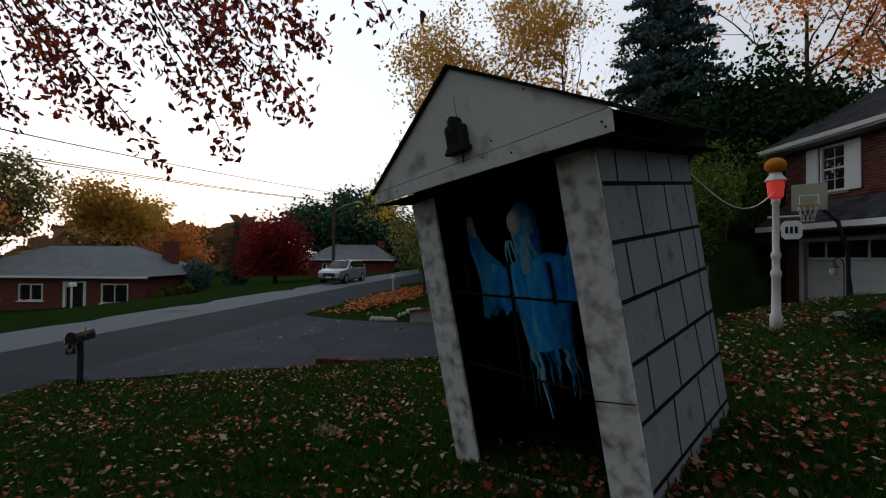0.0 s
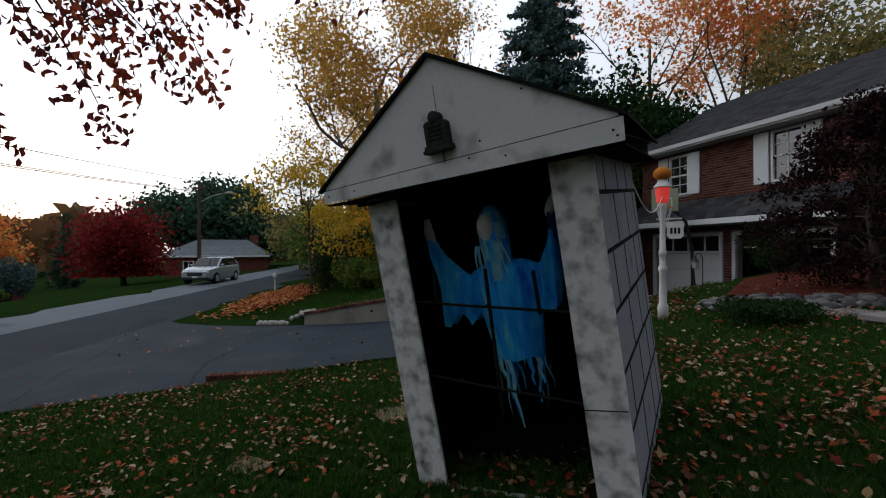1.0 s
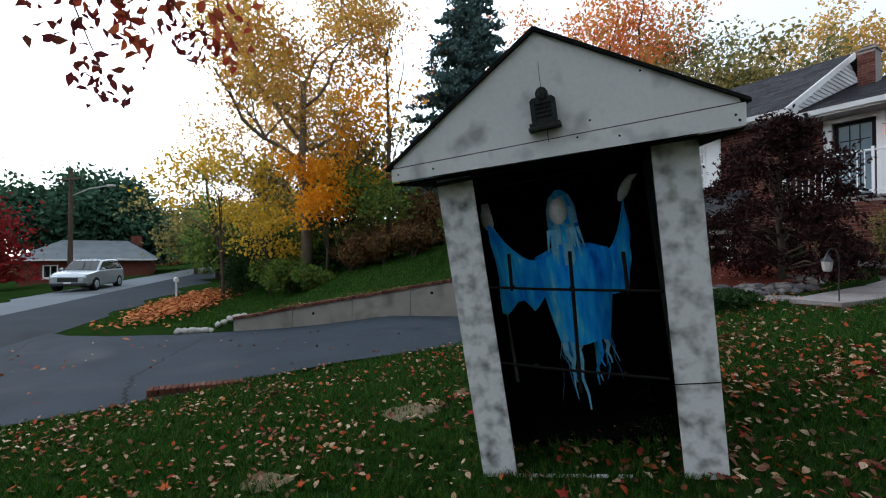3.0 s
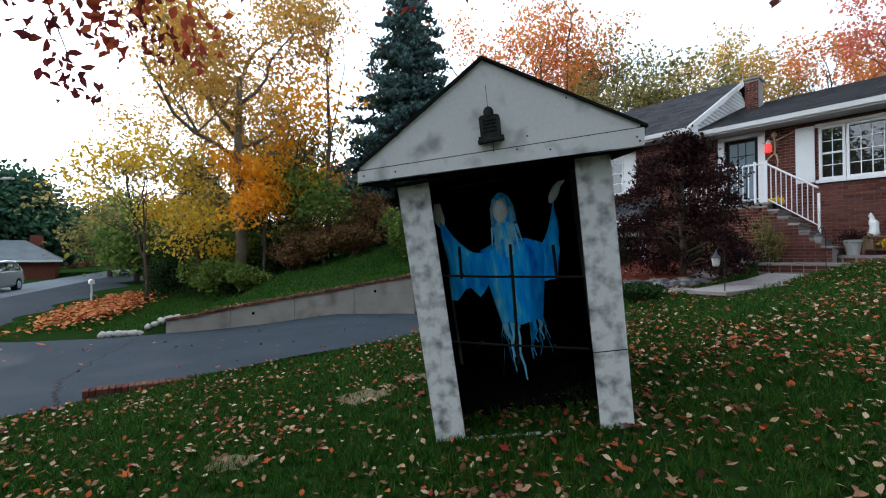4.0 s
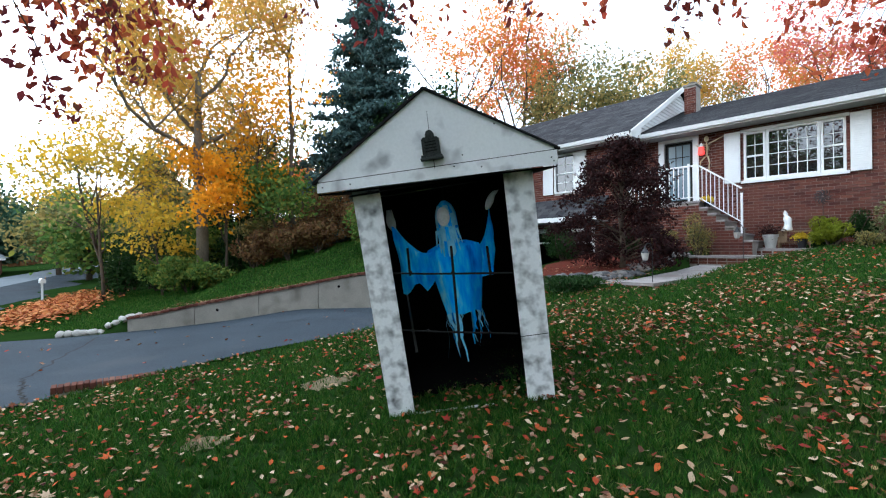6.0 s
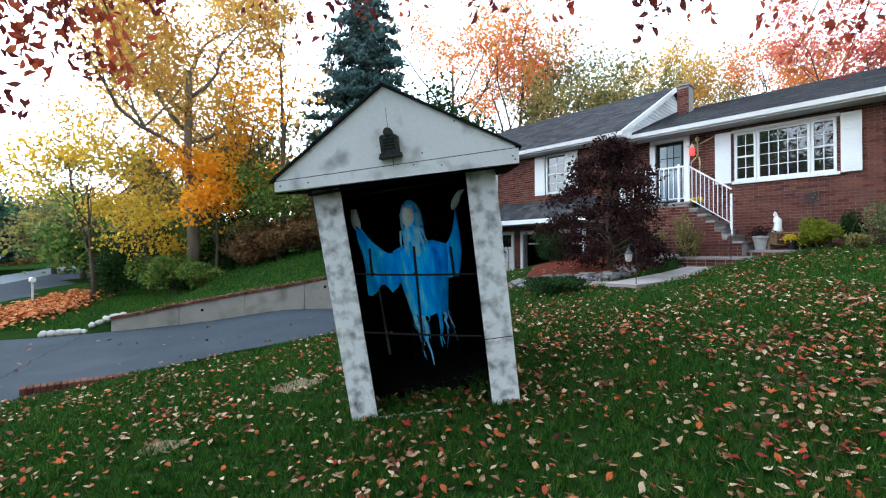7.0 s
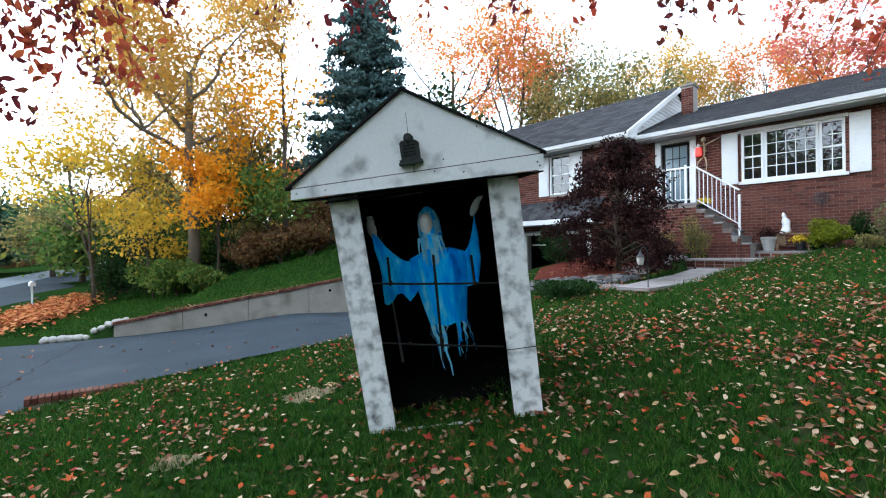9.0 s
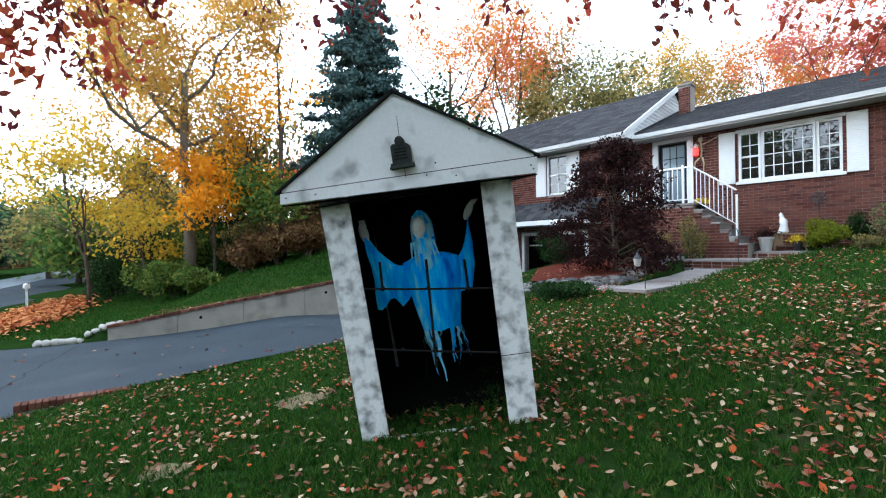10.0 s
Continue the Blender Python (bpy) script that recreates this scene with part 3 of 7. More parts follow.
def build_ghost():
    """A hooded cloth figure with raised sleeves and torn strips, in one mesh."""
    bm = bmesh.new()
    rnd = random.Random(11)
    y0 = 0.40
    # robe: rings from the shoulders to the torn hem
    prof = ((1.52, 0.13, 0.07), (1.47, 0.25, 0.10), (1.36, 0.26, 0.12), (1.18, 0.23, 0.12), (1.00, 0.20, 0.12), (0.84, 0.17, 0.12))
    seg = 28
    rings = []
    for z, a, b in prof:
        ring = []
        for k in range(seg):
            t = 2 * math.pi * k / seg
            f = 1 + 0.06 * math.sin(7 * t + z * 3) + 0.04 * math.sin(11 * t)
            ring.append(bm.verts.new((0.13 + a * f * math.cos(t), y0 + b * f * math.sin(t), z + 0.02 * math.sin(5 * t) * (1.5 - z))))
        rings.append(ring)
    for a, b in zip(rings, rings[1:]):
        for k in range(seg):
            bm.faces.new((a[k], a[(k + 1) % seg], b[(k + 1) % seg], b[k]))
    # torn strips under the hem
    for k in range(seg):
        if rnd.random() < 0.28:
            continue
        a, b = rings[-1][k], rings[-1][(k + 1) % seg]
        ln = rnd.uniform(0.12, 0.50)
        sx = rnd.uniform(-0.05, 0.05)
        prev = (a, b)
        pale = rnd.random() < 0.4
        for j in range(1, 5):
            q = j / 4
            w = 1 - 0.75 * q
            mid = (a.co + b.co) / 2
            dirn = (b.co - a.co) / 2 * w
            c = mid + Vector((sx * q + 0.012 * math.sin(9 * q + k), 0.01 * math.sin(6 * q + k), -ln * q))
            pair = (bm.verts.new(c - dirn), bm.verts.new(c + dirn))
            f = bm.faces.new((prev[0], prev[1], pair[1], pair[0]))
            f.material_index = 2 if pale else 0
            prev = pair
    # hood
    hood = ((1.40, 0.115, 0.10), (1.55, 0.10, 0.10), (1.68, 0.105, 0.11), (1.80, 0.10, 0.105), (1.88, 0.07, 0.08), (1.925, 0.02, 0.025))
    hr = []
    for z, a, b in hood:
        hr.append([bm.verts.new((0.10 + a * (1 + 0.05 * math.sin(9 * k)) * math.cos(2 * math.pi * k / 18), y0 - 0.02 + b * math.sin(2 * math.pi * k / 18), z)) for k in range(18)])
    for i, (a, b) in enumerate(zip(hr, hr[1:])):
        for k in range(18):
            f = bm.faces.new((a[k], a[(k + 1) % 18], b[(k + 1) % 18], b[k]))
            if 10 <= k <= 16 and i < 4 and (k * 5 + i) % 3 != 0:
                f.material_index = 2
    # loose pale strips that fall from the hood over the robe
    for k in range(9):
        x0 = 0.10 + (k - 4) * 0.024
        ln = rnd.uniform(0.10, 0.24)
        prev = None
        for j in range(5):
            q = j / 4
            c = Vector((x0 * (1 + 0.25 * q) - 0.02 * q, y0 - 0.135 - 0.02 * math.sin(q * 3 + k), 1.66 - ln * q))
            w = 0.011 * (1 - 0.6 * q)
            pair = (bm.verts.new(c - Vector((w, 0, 0))), bm.verts.new(c + Vector((w, 0, 0))))
            if prev:
                bm.faces.new((prev[0], prev[1], pair[1], pair[0])).material_index = 2
            prev = pair
    # raised sleeves with a hanging cloth edge
    for side, tip, sh, low in ((-1, (-0.42, 1.76), (-0.02, 1.50), 1.12), (1, (0.52, 1.80), (0.30, 1.50), 1.16)):
        cols = []
        n = 10
        for i in range(n + 1):
            q = i / n
            x = sh[0] + (tip[0] - sh[0]) * q
            top = sh[1] + (tip[1] - sh[1]) * (q ** 1.8) - 0.10 * math.sin(math.pi * q)
            bot = 1.15 + (low - 1.15) * q + (0.22 * max(0, q - 0.75) * 4 if side > 0 else 0.05 * math.sin(12 * q))
            bot = min(bot, top - 0.05)
            col = []
            for j in range(6):
                p = j / 5
                z = top + (bot - top) * p
                col.append((bm.verts.new((x + 0.01 * math.sin(8 * p + i), y0 - 0.05 + 0.02 * math.sin(5 * p + 1.7 * i), z)), bm.verts.new((x, y0 + 0.05 + 0.02 * math.sin(4 * p + 1.3 * i), z))))
            cols.append(col)
        for a, b in zip(cols, cols[1:]):
            for j in range(5):
                for f in (0, 1):
                    bm.faces.new((a[j][f], b[j][f], b[j + 1][f], a[j + 1][f]))
            bm.faces.new((a[0][0], a[0][1], b[0][1], b[0][0]))
    cloth_faces = len(bm.faces)
    # pale mask and wrists
    def blob(c, r, m=Matrix()):
        bmesh.ops.create_uvsphere(bm, u_segments=14, v_segments=10, radius=1, matrix=Matrix.Translation(c) @ m @ Matrix.Diagonal((*r, 1)))
    blob((0.085, y0 - 0.105, 1.775), (0.062, 0.05, 0.095))
    blob((-0.435, y0, 1.80), (0.045, 0.02, 0.09), Matrix.Rotation(radians(-8), 4, "Y"))
    blob((0.535, y0, 1.85), (0.035, 0.02, 0.09), Matrix.Rotation(radians(30), 4, "Y"))
    for k in range(4):
        tube([(-0.46 + 0.018 * k, y0, 1.85), (-0.455 + 0.014 * k, y0, 1.92)], [0.010, 0.005], 6, bm)
        tube([(0.55 + 0.012 * k, y0, 1.90), (0.58 + 0.016 * k, y0, 1.94)], [0.009, 0.005], 6, bm)
    bm.faces.ensure_lookup_table()
    for i, f in enumerate(bm.faces):
        if i >= cloth_faces:
            f.material_index = 1
        f.smooth = True
    me = bpy.data.meshes.new("ghost_doll")
    bm.to_mesh(me)
    bm.free()
    me.materials.append(M_CLOTH)
    me.materials.append(M_PALE)
    me.materials.append(M_TATTER)
    ob = new("ghost_doll", me)
    ob.matrix_basis = BOOTH
    tagged(ob, "blue torn-cloth ghost doll with raised sleeves inside the crypt", "halloween doll")
    cord = part("hanging_cord", tube([(0.11, 0.38, 1.91), (0.11, 0.38, 2.09)], 0.004, 6), M_PAINT)
    cord.matrix_basis = BOOTH
    tagged(cord, "thin dark cord holding up the ghost doll", "cord")


build_ghost()

# ---- the brick house: u runs along its front, y into it ----
HOUSE = Matrix(((0.766, 0.643, 0, 7.13), (-0.643, 0.766, 0, 8.35), (0, 0, 1, 0), (0, 0, 0, 1)))
M_PANE = glass_material("window_glass", (0.010, 0.012, 0.014), 0.015)
M_DOORGLASS = glass_material("door_glass", (0.16, 0.22, 0.26), 0.06)
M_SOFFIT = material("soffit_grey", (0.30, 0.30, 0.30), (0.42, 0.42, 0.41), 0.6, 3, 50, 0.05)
# dark door colour; on the room sheets it holds the indoor shade
M_DARK = material("dark_door_and_unlit_room", (0.010, 0.010, 0.010), (0.03, 0.028, 0.026), 0.9)
M_RAIL = material("white_rail", (0.72, 0.72, 0.72), (0.82, 0.82, 0.82), 0.4, 3, 50, 0.03)
M_FLAG = material("flagstone", (0.19, 0.17, 0.165), (0.33, 0.30, 0.29), 0.9, 3, 60, 0.3, ((0.20, 0.16, 0.14), 2.0, 0.58))


def world_of(u, y, z=0.0):
    return HOUSE @ Vector((u, y, z))


house = thing("brick_house", "red-brown brick split-level house with grey shingle roofs", "house", m=HOUSE)


def wall_with_holes(name, u0, u1, z0, z1, y0, y1, holes, mat, label=""):
    """A wall slab with real openings: built of blocks round the holes."""
    bm = bmesh.new()
    us = sorted({u0, u1, *[h[0] for h in holes], *[h[1] for h in holes]})
    zs = sorted({z0, z1, *[h[2] for h in holes], *[h[3] for h in holes]})
    for a, b in zip(us, us[1:]):
        for c, d in zip(zs, zs[1:]):
            if not any(h[0] <= a and b <= h[1] and h[2] <= c and d <= h[3] for h in holes):
                box(bm, (a, y0, c), (b, y1, d))
    bmesh.ops.remove_doubles(bm, verts=bm.verts[:], dist=0.0005)
    return part(name, bm, mat, house, label)


MAIN_HOLES = [(-0.12, 1.90, 3.28, 4.54), (-2.15, -1.30, 2.72, 4.62)]
WING_HOLES = [(-5.50, -4.72, 3.40, 4.72), (-8.75, -8.00, 3.40, 4.66), (-9.30, -6.95, 0.0, 2.06), (-6.45, -4.15, 0.0, 2.06)]
wall_main = wall_with_holes("wall_main", -3.0, 8.5, 0.9, 4.80, 0.02, 0.25, MAIN_HOLES, M_MORTAR)
wall_wing = wall_with_holes("wall_wing", -9.9, -3.0, -0.1, 4.86, -0.58, -0.35, WING_HOLES, M_MORTAR)
part("wall_side", block((-3.02, -0.58, 0.6), (-2.80, 8.0, 4.9)), M_MORTAR, house)
part("wall_side", block((-9.9, -0.35, -0.1), (-9.7, 8.0, 4.86)), M_MORTAR, house)
part("wall_side", block((8.3, 0.25, 0.6), (8.5, 8.0, 4.9)), M_MORTAR, house)
part("wall_back", block((-9.9, 8.0, -0.1), (8.5, 8.2, 4.86)), M_MORTAR, house)
# indoor gloom given as a near-black sheet, not a real wall
part("room_back", block((-9.6, 2.2, 0.0), (8.2, 2.3, 4.85)), M_DARK, house, "near-black sheet standing in for unlit rooms behind the windows")


def roof_slope(name, u0, u1, ye, ze, yr, zr, thick=0.10, rows=22):
    """A shingled slope: overlapping courses, each a row of separate tabs."""
    rnd = random.Random(int(u0 * 10) + 77)
    e = part(name, block_slope(u0, u1, ye, ze, yr, zr, thick), M_FELT, house)
    verts = []
    d = Vector((0, yr - ye, zr - ze))
    n = Vector((0, -(zr - ze), yr - ye)).normalized()
    if n.z < 0:
        n = -n
    for r in range(rows):
        a, b = r / rows, min(1.0, (r + 1.15) / rows)
        u = u0 - rnd.uniform(0, 0.3)
        while u < u1:
            w = rnd.uniform(0.26, 0.34)
            p, q = max(u, u0), min(u + w - 0.008, u1)
            if q - p > 0.02:
                lo = Vector((0, ye, ze)) + d * a + n * (0.014 + rnd.uniform(0, 0.004))
                hi = Vector((0, ye, ze)) + d * b + n * 0.004
                verts.append([(p, lo.y, lo.z), (q, lo.y, lo.z), (q, hi.y, hi.z), (p, hi.y, hi.z)])
            u += w
    me = quads_mesh("shingles", np.array(verts), 4, M_SHINGLE)
    tagged(part("shingles", me, M_SHINGLE, e), kind="stuff")
    return e


def block_slope(u0, u1, ye, ze, yr, zr, thick):
    return prism([(ye, ze - thick), (yr, zr - thick), (yr, zr), (ye, ze)], u0, u1, "x")


roof_slope("roof", -2.75, 9.0, -0.55, 4.88, 4.0, 6.62)
part("roof_back", block_slope(-2.75, 9.0, 8.6, 4.88, 4.0, 6.62, 0.1), M_FELT, house)
roof_slope("roof", -10.3, -2.62, -1.10, 4.92, 3.45, 7.35)
part("roof_back", block_slope(-10.3, -2.62, 8.4, 4.92, 3.45, 7.35, 0.1), M_FELT, house)
# gutters, fascias and soffits
for u0, u1, ye, ze in ((-2.72, 9.0, -0.55, 4.88), (-10.3, -2.60, -1.10, 4.92)):
    part("gutter", prism([(ye - 0.10, ze - 0.02), (ye - 0.07, ze - 0.13), (ye + 0.005, ze - 0.13), (ye + 0.005, ze - 0.02), (ye - 0.01, ze - 0.02), (ye - 0.01, ze - 0.11), (ye - 0.06, ze - 0.11), (ye - 0.09, ze - 0.02)], u0, u1, "x"), M_WHITE, house, "white metal gutter")
    part("fascia", block((u0, ye + 0.008, ze - 0.17), (u1, ye + 0.03, ze - 0.03)), M_WHITE, house)
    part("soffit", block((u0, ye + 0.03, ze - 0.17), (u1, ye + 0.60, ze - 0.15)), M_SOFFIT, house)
# sided gable end of the wing, over the lower roof
part("gable_wall", prism([(-0.56, 4.72), (7.6, 4.72), (3.45, 7.22)], -3.0, -2.80, "x"), M_SIDING, house)
for k in range(20):
    z = 4.74 + 0.125 * k
    ya = -1.05 + (z - 4.78) * (4.5 / 2.43)
    yb = 7.95 - (z - 4.78) * (4.5 / 2.43)
    if yb - ya > 0.3:
        part("siding_board", prism([(-2.800, z), (-2.772, z), (-2.790, z + 0.122), (-2.800, z + 0.122)], max(ya, -0.95), yb, "y"), M_SIDING, house)
part("rake_board", prism([(-1.14, 4.74), (3.45, 7.17), (3.45, 7.36), (-1.14, 4.93)], -2.64, -2.60, "x"), M_WHITE, house, "white rake board")
part("rake_soffit", prism([(-1.10, 4.74), (3.45, 7.15), (3.45, 7.17), (-1.10, 4.76)], -2.80, -2.64, "x"), M_WHITE, house)
part("eave_return", prism([(-1.12, 4.76), (-0.50, 4.76), (-0.50, 5.08), (-1.12, 4.90)], -2.80, -2.60, "x"), M_WHITE, house)


def window(u0, u1, z0, z1, y, cols, rows, name="window", split=True, sill=True):
    w = new(name)
    w.parent = house
    f = 0.055
    bm = bmesh.new()
    box(bm, (u0, y - 0.03, z0), (u0 + f, y + 0.08, z1))
    box(bm, (u1 - f, y - 0.03, z0), (u1, y + 0.08, z1))
    box(bm, (u0 + f, y - 0.03, z1 - f), (u1 - f, y + 0.08, z1))
    box(bm, (u0 + f, y - 0.03, z0), (u1 - f, y + 0.08, z0 + f))
    part("frame", bm, M_WHITE, w)
    part("pane", block((u0 + f, y + 0.040, z0 + f), (u1 - f, y + 0.046, z1 - f)), M_PANE, w)
    if split:
        part("meeting_rail", block((u0 + f, y + 0.006, (z0 + z1) / 2 - 0.022), (u1 - f, y + 0.05, (z0 + z1) / 2 + 0.022)), M_WHITE, w)
    for i in range(1, cols):
        u = u0 + f + (u1 - u0 - 2 * f) * i / cols
        part("glazing_bar", block((u - 0.009, y + 0.026, z0 + f), (u + 0.009, y + 0.038, z1 - f)), M_WHITE, w)
    for i in range(1, rows):
        z = z0 + f + (z1 - z0 - 2 * f) * i / rows
        part("glazing_bar", block((u0 + f, y + 0.0265, z - 0.009), (u1 - f, y + 0.0375, z + 0.009)), M_WHITE, w)
    return w


def shutter(u0, u1, z0, z1, y):
    s = part("shutter", block((u0, y - 0.045, z0), (u1, y - 0.002, z1), bevel=0.006), M_WHITE, house)
    zz = z0 + 0.07
    while zz < z1 - 0.09:
        part("slat", prism([(y - 0.056, zz), (y - 0.047, zz + 0.035), (y - 0.044, zz + 0.035), (y - 0.044, zz)], u0 + 0.05, u1 - 0.05, "x"), M_WHITE, s)
        zz += 0.05


# the front window in three lights, with shutters
window(-0.12, 0.36, 3.28, 4.54, 0.03, 2, 4)
window(0.37, 1.43, 3.28, 4.54, 0.03, 5, 4, split=False)
window(1.44, 1.90, 3.28, 4.54, 0.03, 2, 4)
part("window_trim", block((-0.18, -0.045, 3.20), (1.96, 0.02, 3.275)), M_WHITE, house)
part("window_trim", block((-0.18, -0.045, 4.545), (1.96, 0.02, 4.62)), M_WHITE, house)
shutter(-0.56, -0.19, 3.24, 4.60, 0.0)
shutter(1.97, 2.33, 3.24, 4.60, 0.0)
window(-5.50, -4.72, 3.40, 4.72, -0.57, 2, 4)
shutter(-5.92, -5.53, 3.38, 4.72, -0.60)
shutter(-4.69, -4.30, 3.38, 4.72, -0.60)
window(-8.75, -8.00, 3.40, 4.66, -0.57, 2, 4)
shutter(-9.15, -8.78, 3.38, 4.66, -0.60)
shutter(-7.97, -7.58, 3.38, 4.66, -0.60)
# front door
door = new("front_door")
door.parent = house
part("door_leaf", block((-2.10, 0.10, 2.74), (-1.36, 0.15, 4.58)), M_DARK, door, "dark door with a tall glazed light")
part("door_glass", block((-2.02, 0.088, 2.90), (-1.44, 0.094, 4.50)), M_DOORGLASS, door)
for i in range(1, 3):
    part("glazing_bar", block((-2.0 + 0.18 * i - 0.01, 0.078, 2.90), (-2.0 + 0.18 * i + 0.01, 0.088, 4.50)), M_DARK, door)
    part("glazing_bar", block((-2.0, 0.077, 3.45 + 0.35 * i - 0.01), (-1.46, 0.0885, 3.45 + 0.35 * i + 0.01)), M_DARK, door)
for u0, u1 in ((-2.27, -2.12), (-1.34, -1.19)):
    part("door_trim", block((u0, -0.03, 2.72), (u1, 0.06, 4.70)), M_WHITE, door)
part("door_trim", block((-2.12, -0.03, 4.60), (-1.34, 0.06, 4.70)), M_WHITE, door)
# garage doors and the pent roof above them
for u0, u1, up in ((-9.30, -6.95, False), (-6.45, -4.15, True)):
    g = new("garage_door")
    g.parent = house
    for a, b in ((u0 - 0.10, u0), (u1, u1 + 0.10)):
        part("jamb", block((a, -0.64, 0.02), (b, -0.50, 2.06)), M_WHITE, g)
    part("jamb", block((u0 - 0.10, -0.64, 2.062), (u1 + 0.10, -0.50, 2.16)), M_WHITE, g)
    if not up:
        for k in range(4):
            if k < 3:
                part("door_panel", block((u0, -0.48, 0.04 + 0.5 * k), (u1, -0.44, 0.04 + 0.5 * k + 0.492), bevel=0.006), M_WHITE, g)
            else:
                part("door_panel", block((u0, -0.48, 1.54), (u1, -0.44, 1.62), bevel=0.004), M_WHITE, g)
                part("pane", block((u0, -0.465, 1.62), (u1, -0.455, 2.0)), M_PANE, g)
                for j in range(5):
                    uu = u0 + (u1 - u0) * j / 4
                    part("stile", block((uu - 0.03, -0.482, 1.62), (uu + 0.03, -0.438, 2.06)), M_WHITE, g)
    else:
        part("door_panel", block((u0, -0.30, 1.70), (u1, 1.0, 1.75)), M_WHITE, g, "raised white door")
        # the garage's shade, put into a near-black sheet across it
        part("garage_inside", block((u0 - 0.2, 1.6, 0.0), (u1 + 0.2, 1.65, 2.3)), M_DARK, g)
roof_slope("pent_roof", -10.0, -3.55, -1.45, 2.52, -0.60, 3.18, 0.06, 6)
part("pent_fascia", block((-10.0, -1.50, 2.36), (-3.55, -1.46, 2.51)), M_WHITE, house)
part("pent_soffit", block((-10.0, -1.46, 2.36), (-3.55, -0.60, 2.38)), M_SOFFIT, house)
# chimney
ch = block((-2.34, 2.6, 5.6), (-1.98, 3.1, 7.02))
chimney = part("chimney", ch, M_MORTAR, house)
part("chimney_cap", block((-2.38, 2.55, 7.02), (-1.94, 3.15, 7.09), bevel=0.01), M_CONCRETE, chimney)
part("flue", lathe([(0.09, 7.09), (0.09, 7.17), (0.13, 7.18), (0.13, 7.20), (0.02, 7.23)], 12, (-2.16, 2.85)), M_CONCRETE, chimney)

# ---- trees and shrubs ----
def unit(n, rng):
    v = rng.normal(size=(n, 3))
    return v / np.linalg.norm(v, axis=1, keepdims=True)


def leaf_quads(centres, size, rng, aspect=1.7, hang=0.0):
    """Pointed leaves: one six-sided blade for each centre, folded a little at random."""
    n = len(centres)
    d = unit(n, rng)
    d[:, 2] -= hang
    d /= np.linalg.norm(d, axis=1, keepdims=True)
    up = unit(n, rng)
    side = np.cross(d, up)
    side /= np.linalg.norm(side, axis=1, keepdims=True) + 1e-9
    nor = np.cross(side, d)
    s = size * rng.uniform(0.6, 1.25, size=(n, 1))
    w = s / aspect
    c = np.asarray(centres)
    bend = 0.12 * s
    pts = [c - d * s * 0.5, c - d * s * 0.1 + side * w * 0.5 + nor * bend, c + d * s * 0.22 + side * w * 0.36 + nor * bend,
           c + d * s * 0.5 - nor * bend, c + d * s * 0.22 - side * w * 0.36 + nor * bend, c - d * s * 0.1 - side * w * 0.5 + nor * bend]
    return np.stack(pts, 1)


def limbs(base, height, spread, rng, r0, fork=0.3, depth=3, lean=(0, 0), kids=4):
    """Trunk and limbs as tapered tubes; returns the bmesh and the tips with their reach."""
    bm = bmesh.new()
    tips = []

    def grow(p, d, length, r, level):
        n = 5
        pts, rad = [p], [r]
        q, dd = p.copy(), d.copy()
        for i in range(n):
            dd = dd + rng.normal(size=3) * (0.05 if level == 0 else 0.16)
            dd[2] += 0.04 if level else 0
            dd = dd / np.linalg.norm(dd)
            q = q + dd * length / n
            pts.append(q.copy())
            rad.append(r * (1 - 0.62 * (i + 1) / n))
        tube([tuple(a) for a in pts], rad, 8 if level == 0 else (6 if level == 1 else 4), bm)
        if level >= depth:
            tips.append((pts[-1], length))
            tips.append((pts[3], length))
            return
        for k in range(kids + (2 if level == 0 else 0)):
            f = rng.uniform(fork, 1.0) if level == 0 else rng.uniform(0.35, 1.0)
            i = min(n - 1, int(f * n))
            start = pts[i] + (pts[i + 1] - pts[i]) * (f * n - i)
            a = rng.uniform(0, 2 * math.pi)
            flat = spread / height * 2.0
            nd = dd * 0.75 + np.array((math.cos(a) * flat, math.sin(a) * flat, rng.uniform(0.05, 0.5)))
            nd /= np.linalg.norm(nd)
            grow(start, nd, length * rng.uniform(0.42, 0.62), rad[i] * 0.55, level + 1)
        tips.append((pts[-1], length * 0.4))

    d0 = np.array((lean[0], lean[1], 1.0))
    grow(np.array(base, dtype=float), d0 / np.linalg.norm(d0), height * 0.62, r0, 0)
    return bm, tips


def leafy_tree(name, label, at, height, spread, trunk, leaf_mat, leaves, size, seed, bark=None, fork=0.3, lean=(0, 0), cloud=0.55, kids=4, low=0.0, group="", squash=1.0):
    rng = np.random.default_rng(seed)
    e = thing(name, label, "tree", (at[0], at[1], gz(*at) - 0.05), group)
    bm, tips = limbs((0, 0, 0), height, spread, rng, trunk, fork, 3, lean, kids)
    part("trunk", bm, bark or M_BARK, e, smooth=True)
    t = np.array([p for p, _ in tips])
    t = t[t[:, 2] > low]
    pick = rng.integers(0, len(t), leaves)
    c = t[pick] + rng.normal(size=(leaves, 3)) * cloud * np.array((1, 1, 0.75))
    c[:, 2] = np.maximum(c[:, 2], low * 0.9)
    part("crown", quads_mesh("crown", leaf_quads(c, size, rng), 6, leaf_mat), leaf_mat, e)
    return e


